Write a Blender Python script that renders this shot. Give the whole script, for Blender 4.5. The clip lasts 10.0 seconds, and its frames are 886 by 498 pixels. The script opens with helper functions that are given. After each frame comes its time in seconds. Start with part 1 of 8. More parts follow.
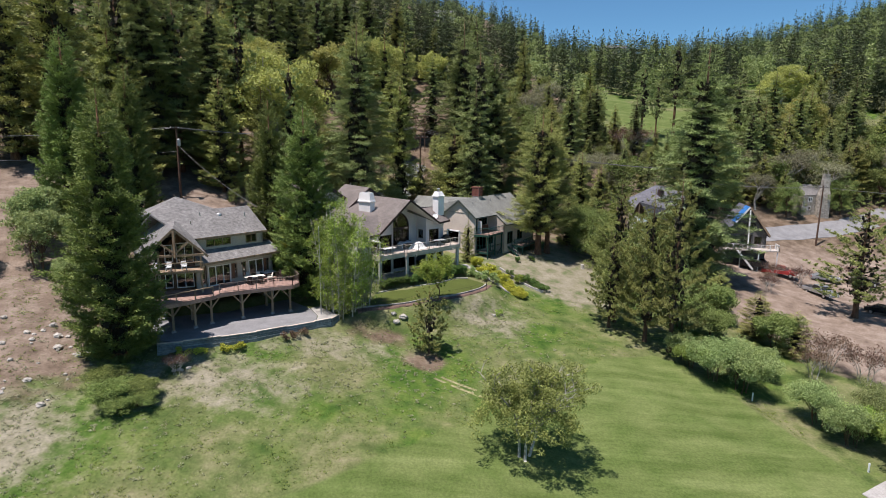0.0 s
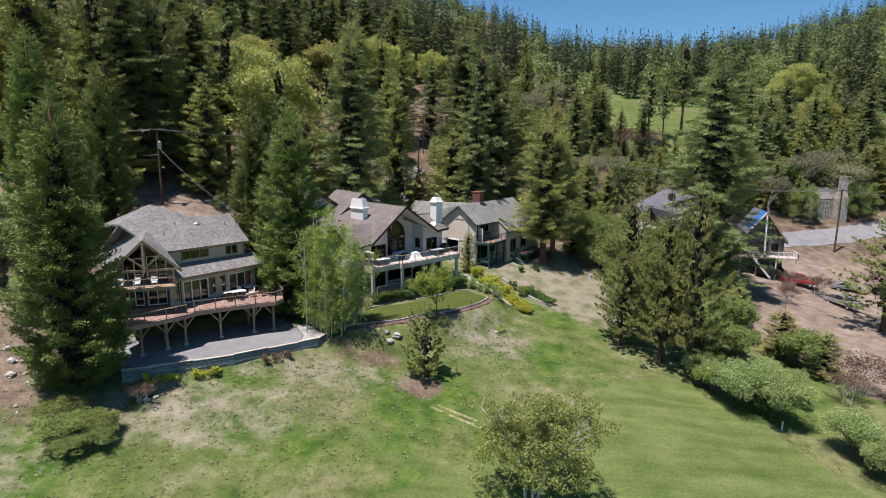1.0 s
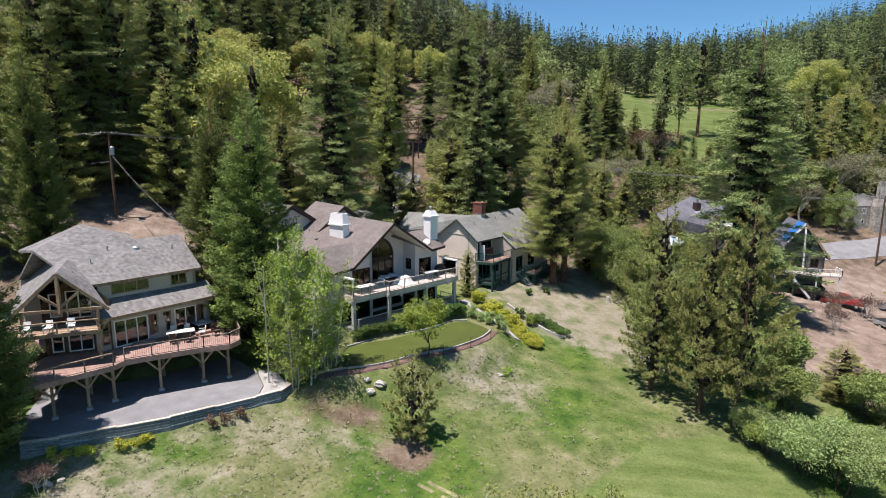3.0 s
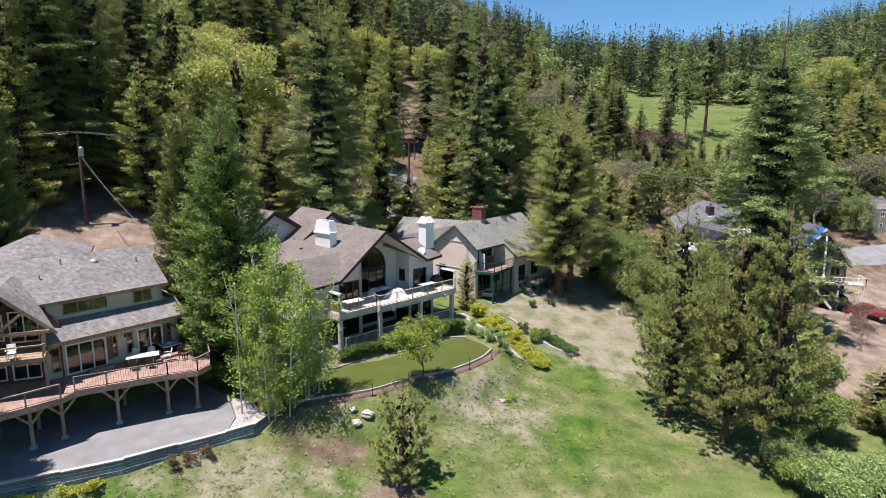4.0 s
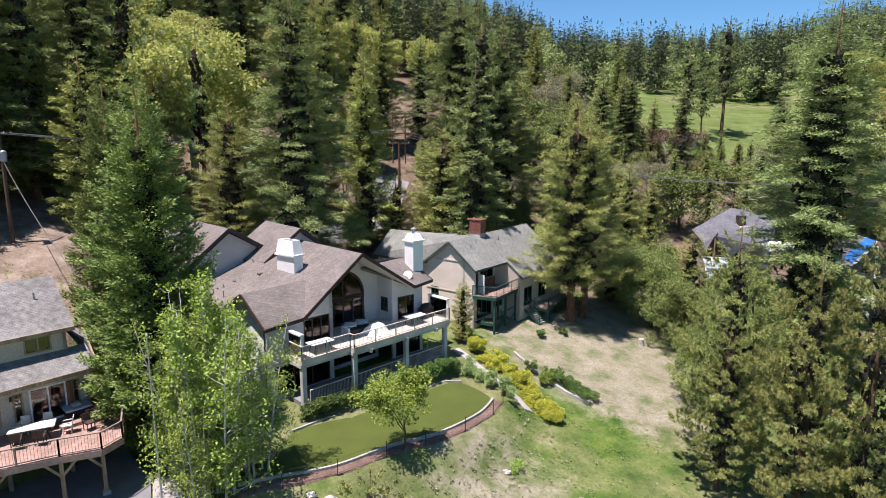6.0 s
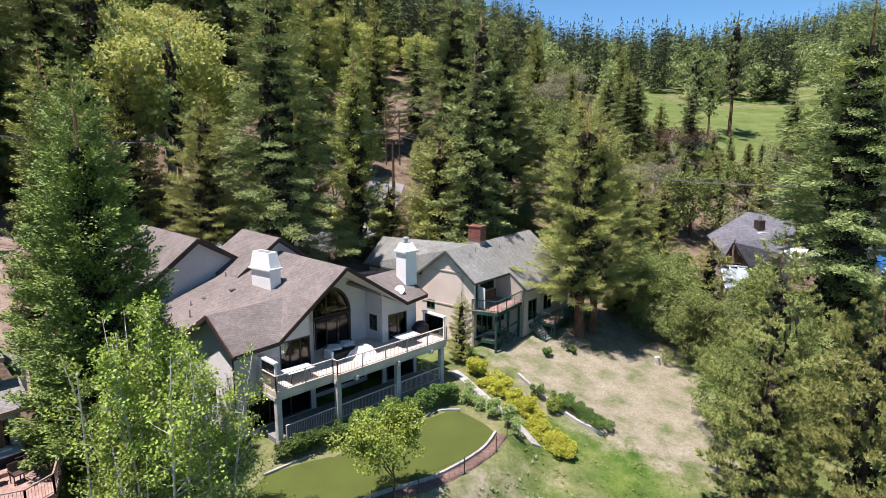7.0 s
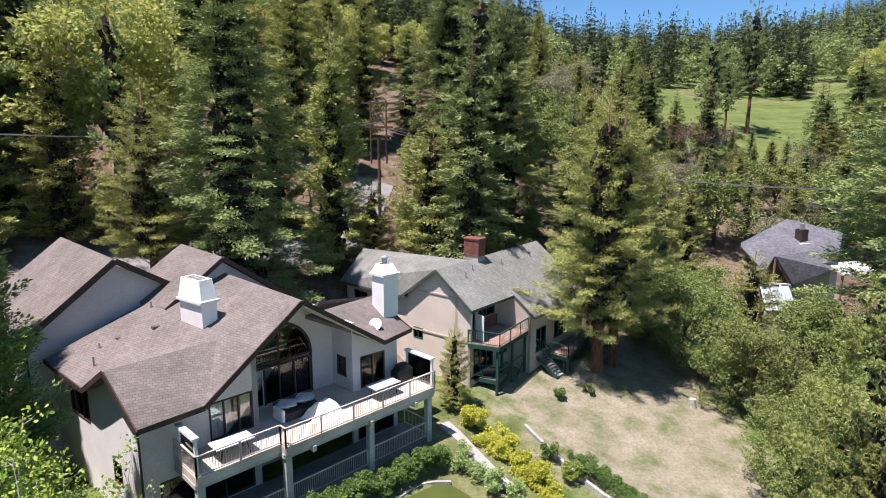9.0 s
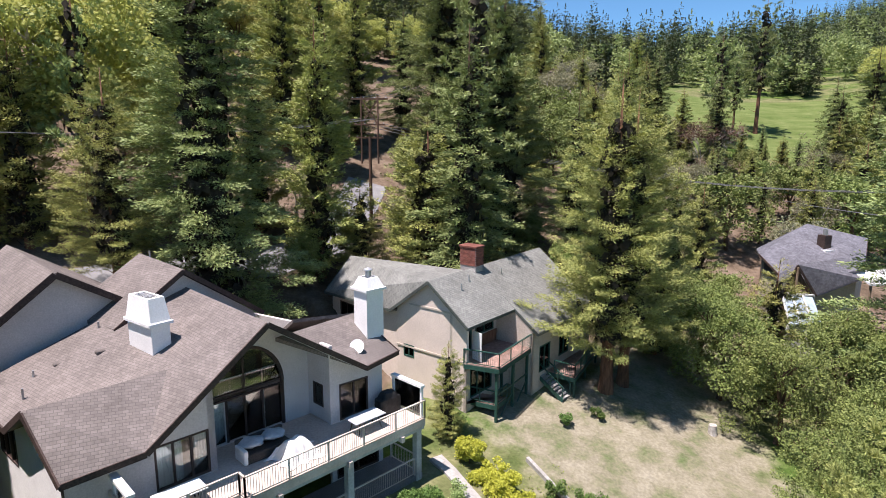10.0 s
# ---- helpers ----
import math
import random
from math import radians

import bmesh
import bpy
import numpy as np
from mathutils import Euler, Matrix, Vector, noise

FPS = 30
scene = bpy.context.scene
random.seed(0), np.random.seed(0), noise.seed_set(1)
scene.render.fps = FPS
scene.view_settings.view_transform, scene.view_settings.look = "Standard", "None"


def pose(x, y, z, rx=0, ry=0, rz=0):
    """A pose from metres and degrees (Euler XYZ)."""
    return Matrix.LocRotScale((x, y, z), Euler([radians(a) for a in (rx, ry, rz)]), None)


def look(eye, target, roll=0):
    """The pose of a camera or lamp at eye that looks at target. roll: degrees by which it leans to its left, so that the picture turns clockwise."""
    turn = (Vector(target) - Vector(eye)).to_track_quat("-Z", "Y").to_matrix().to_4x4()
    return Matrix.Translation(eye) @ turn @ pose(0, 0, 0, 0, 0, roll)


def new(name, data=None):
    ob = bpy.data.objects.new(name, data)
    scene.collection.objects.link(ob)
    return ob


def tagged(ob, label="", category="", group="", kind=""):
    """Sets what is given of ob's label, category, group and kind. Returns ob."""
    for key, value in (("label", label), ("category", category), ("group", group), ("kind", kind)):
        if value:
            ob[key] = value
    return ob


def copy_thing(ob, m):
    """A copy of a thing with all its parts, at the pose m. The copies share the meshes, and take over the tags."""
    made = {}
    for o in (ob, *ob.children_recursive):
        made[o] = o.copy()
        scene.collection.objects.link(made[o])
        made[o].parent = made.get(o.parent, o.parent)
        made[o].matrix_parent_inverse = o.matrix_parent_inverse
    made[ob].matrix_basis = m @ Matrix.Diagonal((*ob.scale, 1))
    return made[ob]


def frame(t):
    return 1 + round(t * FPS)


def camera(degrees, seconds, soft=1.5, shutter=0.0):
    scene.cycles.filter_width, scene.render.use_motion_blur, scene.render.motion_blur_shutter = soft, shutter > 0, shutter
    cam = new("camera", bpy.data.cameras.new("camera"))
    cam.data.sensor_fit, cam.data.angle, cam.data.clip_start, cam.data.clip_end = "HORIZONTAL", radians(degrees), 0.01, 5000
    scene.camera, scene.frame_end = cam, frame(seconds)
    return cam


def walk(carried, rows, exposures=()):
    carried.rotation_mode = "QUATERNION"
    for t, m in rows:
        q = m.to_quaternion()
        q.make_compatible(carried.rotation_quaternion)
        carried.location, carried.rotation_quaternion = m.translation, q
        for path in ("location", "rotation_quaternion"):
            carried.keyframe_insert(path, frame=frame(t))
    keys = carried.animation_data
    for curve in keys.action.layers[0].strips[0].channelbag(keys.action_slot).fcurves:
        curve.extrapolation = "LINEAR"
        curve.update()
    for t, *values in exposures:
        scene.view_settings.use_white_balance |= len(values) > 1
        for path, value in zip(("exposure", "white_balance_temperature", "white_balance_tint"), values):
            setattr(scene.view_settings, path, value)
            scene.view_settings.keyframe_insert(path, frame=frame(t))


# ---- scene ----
cam = camera(75.1, 10.0, soft=0.9)
PATH = [
    (0, (0.859, -0.156, 19.504), (0.836, 1.81, 19.136), 0.6),
    (0.5, (1.008, 2.648, 19.583), (0.984, 4.614, 19.217), 0.6),
    (1, (1.225, 5.462, 19.671), (1.196, 7.428, 19.306), 0.5),
    (1.5, (1.401, 8.286, 19.773), (1.369, 10.253, 19.41), 0.4),
    (2, (1.551, 11.097, 19.867), (1.516, 13.063, 19.506), 0.3),
    (2.5, (1.747, 13.887, 19.95), (1.708, 15.854, 19.59), 0.3),
    (4, (2.107, 22.095, 20.056), (2.07, 24.062, 19.695), 0.3),
    (4.5, (2.247, 24.813, 20.105), (2.21, 26.78, 19.745), 0.3),
    (5, (2.446, 27.454, 20.131), (2.406, 29.421, 19.771), 0.3),
    (5.5, (2.646, 30.069, 20.173), (2.604, 32.035, 19.813), 0.2),
    (7, (2.875, 38.014, 19.977), (2.84, 39.983, 19.623), 0.0),
    (7.5, (2.96, 40.632, 19.933), (2.925, 42.599, 19.578), -0.0),
    (8, (3.053, 43.133, 19.875), (3.02, 45.101, 19.517), -0.0),
    (8.5, (3.192, 45.536, 19.836), (3.16, 47.503, 19.476), 0.1),
    (9, (3.335, 47.79, 19.786), (3.306, 49.757, 19.425), 0.2),
    (9.5, (3.46, 50.04, 19.671), (3.433, 52.007, 19.31), 0.2),
    (10, (3.688, 52.231, 19.575), (3.661, 54.199, 19.216), 0.3),
]
walk(cam, [(t, look(eye, target, roll)) for t, eye, target, roll in PATH], [(0.0, 0.30, 6500, 13), (4.5, 0.68, 6500, 15), (10.0, 0.80, 6500, 18)])

# ---- daylight: a clear, high spring sun close to noon, a little to the left ----
SUN = Vector((-0.25, -0.16, 0.955)).normalized()
world = bpy.data.worlds.new("sky")
scene.world = world
world.use_nodes = True
sky = world.node_tree.nodes.new("ShaderNodeTexSky")
sky.sky_type, sky.sun_disc = "NISHITA", False
sky.sun_elevation, sky.sun_rotation = math.asin(SUN.z), math.atan2(SUN.x, SUN.y)
sky.altitude, sky.dust_density, sky.ozone_density = 1700, 0.15, 2.5
background = world.node_tree.nodes["Background"]
background.inputs["Strength"].default_value = 0.06
tint = world.node_tree.nodes.new("ShaderNodeMix")
tint.data_type, tint.blend_type = "RGBA", "MULTIPLY"
tint.inputs["Factor"].default_value, tint.inputs["B"].default_value = 1.0, (0.97, 1.46, 1.62, 1)
world.node_tree.links.new(sky.outputs[0], tint.inputs["A"])
world.node_tree.links.new(tint.outputs["Result"], background.inputs["Color"])
sun_data = bpy.data.lights.new("sun", "SUN")
sun_data.energy, sun_data.angle, sun_data.color = 5.7, radians(0.55), (1.0, 0.925, 0.89)
sun = new("sun", sun_data)
sun.matrix_world = look(SUN * 200, (0, 0, 0))


# ---- materials ----
def material(name, colours, scale=6.0, rough=0.85, bump=0.3, bump_scale=30.0, metal=0.0, stretch=(1, 1, 1),
             random_value=0.0, stain=0.25, stain_scale=0.7, specular=0.3):
    """A surface with grain (fine noise between the colours), broad stains, and fine relief."""
    m = bpy.data.materials.new(name)
    m.use_nodes = True
    n, link = m.node_tree.nodes, m.node_tree.links.new
    bsdf = n["Principled BSDF"]
    bsdf.inputs["Roughness"].default_value, bsdf.inputs["Metallic"].default_value = rough, metal
    bsdf.inputs["Specular IOR Level"].default_value = specular
    place, mapping = n.new("ShaderNodeTexCoord"), n.new("ShaderNodeMapping")
    mapping.inputs["Scale"].default_value = stretch
    link(place.outputs["Object"], mapping.inputs["Vector"])
    grain, broad, fine = (n.new("ShaderNodeTexNoise") for _ in range(3))
    for node, s, d in ((grain, scale, 5), (broad, stain_scale, 3), (fine, bump_scale, 4)):
        node.inputs["Scale"].default_value, node.inputs["Detail"].default_value = s, d
        link(mapping.outputs[0], node.inputs["Vector"])
    ramp = n.new("ShaderNodeValToRGB")
    ramp.color_ramp.elements[0].position, ramp.color_ramp.elements[1].position = 0.3, 0.7
    ramp.color_ramp.elements[0].color, ramp.color_ramp.elements[1].color = (*colours[0], 1), (*colours[-1], 1)
    for k, c in enumerate(colours[1:-1]):
        ramp.color_ramp.elements.new(0.3 + 0.4 * (k + 1) / (len(colours) - 1)).color = (*c, 1)
    link(grain.outputs["Fac"], ramp.inputs[0])
    hue = n.new("ShaderNodeHueSaturation")
    span = n.new("ShaderNodeMapRange")
    span.inputs["To Min"].default_value, span.inputs["To Max"].default_value = 1 - stain, 1 + stain
    span.inputs["From Min"].default_value, span.inputs["From Max"].default_value = 0.3, 0.7
    link(broad.outputs["Fac"], span.inputs["Value"])
    if random_value:
        info, wide, times = n.new("ShaderNodeObjectInfo"), n.new("ShaderNodeMapRange"), n.new("ShaderNodeMath")
        times.operation = "MULTIPLY"
        wide.inputs["To Min"].default_value, wide.inputs["To Max"].default_value = 1 - random_value, 1 + random_value
        link(info.outputs["Random"], wide.inputs["Value"])
        link(wide.outputs[0], times.inputs[0])
        link(span.outputs[0], times.inputs[1])
        link(times.outputs[0], hue.inputs["Value"])
    else:
        link(span.outputs[0], hue.inputs["Value"])
    link(ramp.outputs[0], hue.inputs["Color"])
    link(hue.outputs[0], bsdf.inputs["Base Color"])
    if bump:
        b = n.new("ShaderNodeBump")
        b.inputs["Strength"].default_value, b.inputs["Distance"].default_value = bump, 0.03
        link(fine.outputs["Fac"], b.inputs["Height"])
        link(b.outputs[0], bsdf.inputs["Normal"])
    return m


def foliage(name, dark, light, through_share=0.35, rough=0.6):
    """Leaves: each leaf cluster has a shade of its own, each plant too, and light passes through."""
    m = bpy.data.materials.new(name)
    m.use_nodes = True
    n, link = m.node_tree.nodes, m.node_tree.links.new
    bsdf, out = n["Principled BSDF"], n["Material Output"]
    bsdf.inputs["Roughness"].default_value = rough
    bsdf.inputs["Specular IOR Level"].default_value = 0.25
    geo, info, ramp = n.new("ShaderNodeNewGeometry"), n.new("ShaderNodeObjectInfo"), n.new("ShaderNodeMix")
    ramp.data_type = "RGBA"
    ramp.inputs["A"].default_value, ramp.inputs["B"].default_value = (*dark, 1), (*light, 1)
    place, broad = n.new("ShaderNodeTexCoord"), n.new("ShaderNodeTexNoise")
    broad.inputs["Scale"].default_value = 0.8
    link(place.outputs["Object"], broad.inputs["Vector"])
    half = n.new("ShaderNodeMath")
    half.operation = "MULTIPLY_ADD"
    half.inputs[1].default_value, half.inputs[2].default_value = 0.45, -0.1
    link(geo.outputs["Random Per Island"], half.inputs[0])
    add = n.new("ShaderNodeMath")
    add.operation = "MULTIPLY_ADD"
    add.use_clamp = True
    add.inputs[1].default_value = 0.75
    link(broad.outputs["Fac"], add.inputs[0])
    link(half.outputs[0], add.inputs[2])
    link(add.outputs[0], ramp.inputs["Factor"])
    hue, wide, value = n.new("ShaderNodeHueSaturation"), n.new("ShaderNodeMapRange"), n.new("ShaderNodeMapRange")
    wide.inputs["To Min"].default_value, wide.inputs["To Max"].default_value = 0.485, 0.515
    value.inputs["To Min"].default_value, value.inputs["To Max"].default_value = 0.8, 1.2
    link(info.outputs["Random"], wide.inputs["Value"])
    link(info.outputs["Random"], value.inputs["Value"])
    link(wide.outputs[0], hue.inputs["Hue"])
    link(value.outputs[0], hue.inputs["Value"])
    link(ramp.outputs["Result"], hue.inputs["Color"])
    link(hue.outputs[0], bsdf.inputs["Base Color"])
    glow, mix = n.new("ShaderNodeBsdfTranslucent"), n.new("ShaderNodeMixShader")
    link(hue.outputs[0], glow.inputs["Color"])
    mix.inputs[0].default_value = through_share
    link(bsdf.outputs[0], mix.inputs[1])
    link(glow.outputs[0], mix.inputs[2])
    link(mix.outputs[0], out.inputs["Surface"])
    return m


def glass(name):
    """Window glass: clear, slightly tinted, with a mirror gloss that grows at grazing angles."""
    m = bpy.data.materials.new(name)
    m.use_nodes = True
    n, link = m.node_tree.nodes, m.node_tree.links.new
    clear, gloss, fresnel, mix = (n.new("ShaderNode" + k) for k in ("BsdfTransparent", "BsdfGlossy", "Fresnel", "MixShader"))
    clear.inputs["Color"].default_value = (0.90, 0.94, 0.94, 1)
    gloss.inputs["Roughness"].default_value = 0.02
    fresnel.inputs["IOR"].default_value = 1.75
    link(fresnel.outputs[0], mix.inputs[0])
    link(clear.outputs[0], mix.inputs[1])
    link(gloss.outputs[0], mix.inputs[2])
    link(mix.outputs[0], n["Material Output"].inputs["Surface"])
    return m


def shingles(name, colours, row=0.14, width=0.24, relief=0.5):
    """Roof shingles in staggered courses, by the roof's own up-slope map."""
    m = material(name, colours, 3.0, 0.95, 0, stain=0.16, stain_scale=0.5)
    n, link = m.node_tree.nodes, m.node_tree.links.new
    bsdf = n["Principled BSDF"]
    uv, brick = n.new("ShaderNodeUVMap"), n.new("ShaderNodeTexBrick")
    brick.inputs["Scale"].default_value = 1.0
    brick.inputs["Brick Width"].default_value, brick.inputs["Row Height"].default_value = width, row
    brick.inputs["Mortar Size"].default_value, brick.inputs["Bias"].default_value = 0.012, 0.0
    brick.inputs["Color1"].default_value, brick.inputs["Color2"].default_value = (0.80, 0.80, 0.80, 1), (1.18, 1.18, 1.18, 1)
    brick.inputs["Mortar"].default_value = (0.5, 0.5, 0.5, 1)
    link(uv.outputs[0], brick.inputs["Vector"])
    source = bsdf.inputs["Base Color"].links[0].from_socket
    times = n.new("ShaderNodeMix")
    times.data_type, times.blend_type = "RGBA", "MULTIPLY"
    times.inputs["Factor"].default_value = 0.6
    link(source, times.inputs["A"])
    link(brick.outputs["Color"], times.inputs["B"])
    link(times.outputs["Result"], bsdf.inputs["Base Color"])
    b = n.new("ShaderNodeBump")
    b.inputs["Strength"].default_value, b.inputs["Distance"].default_value = relief, 0.02
    link(brick.outputs["Color"], b.inputs["Height"])
    link(b.outputs[0], bsdf.inputs["Normal"])
    return m


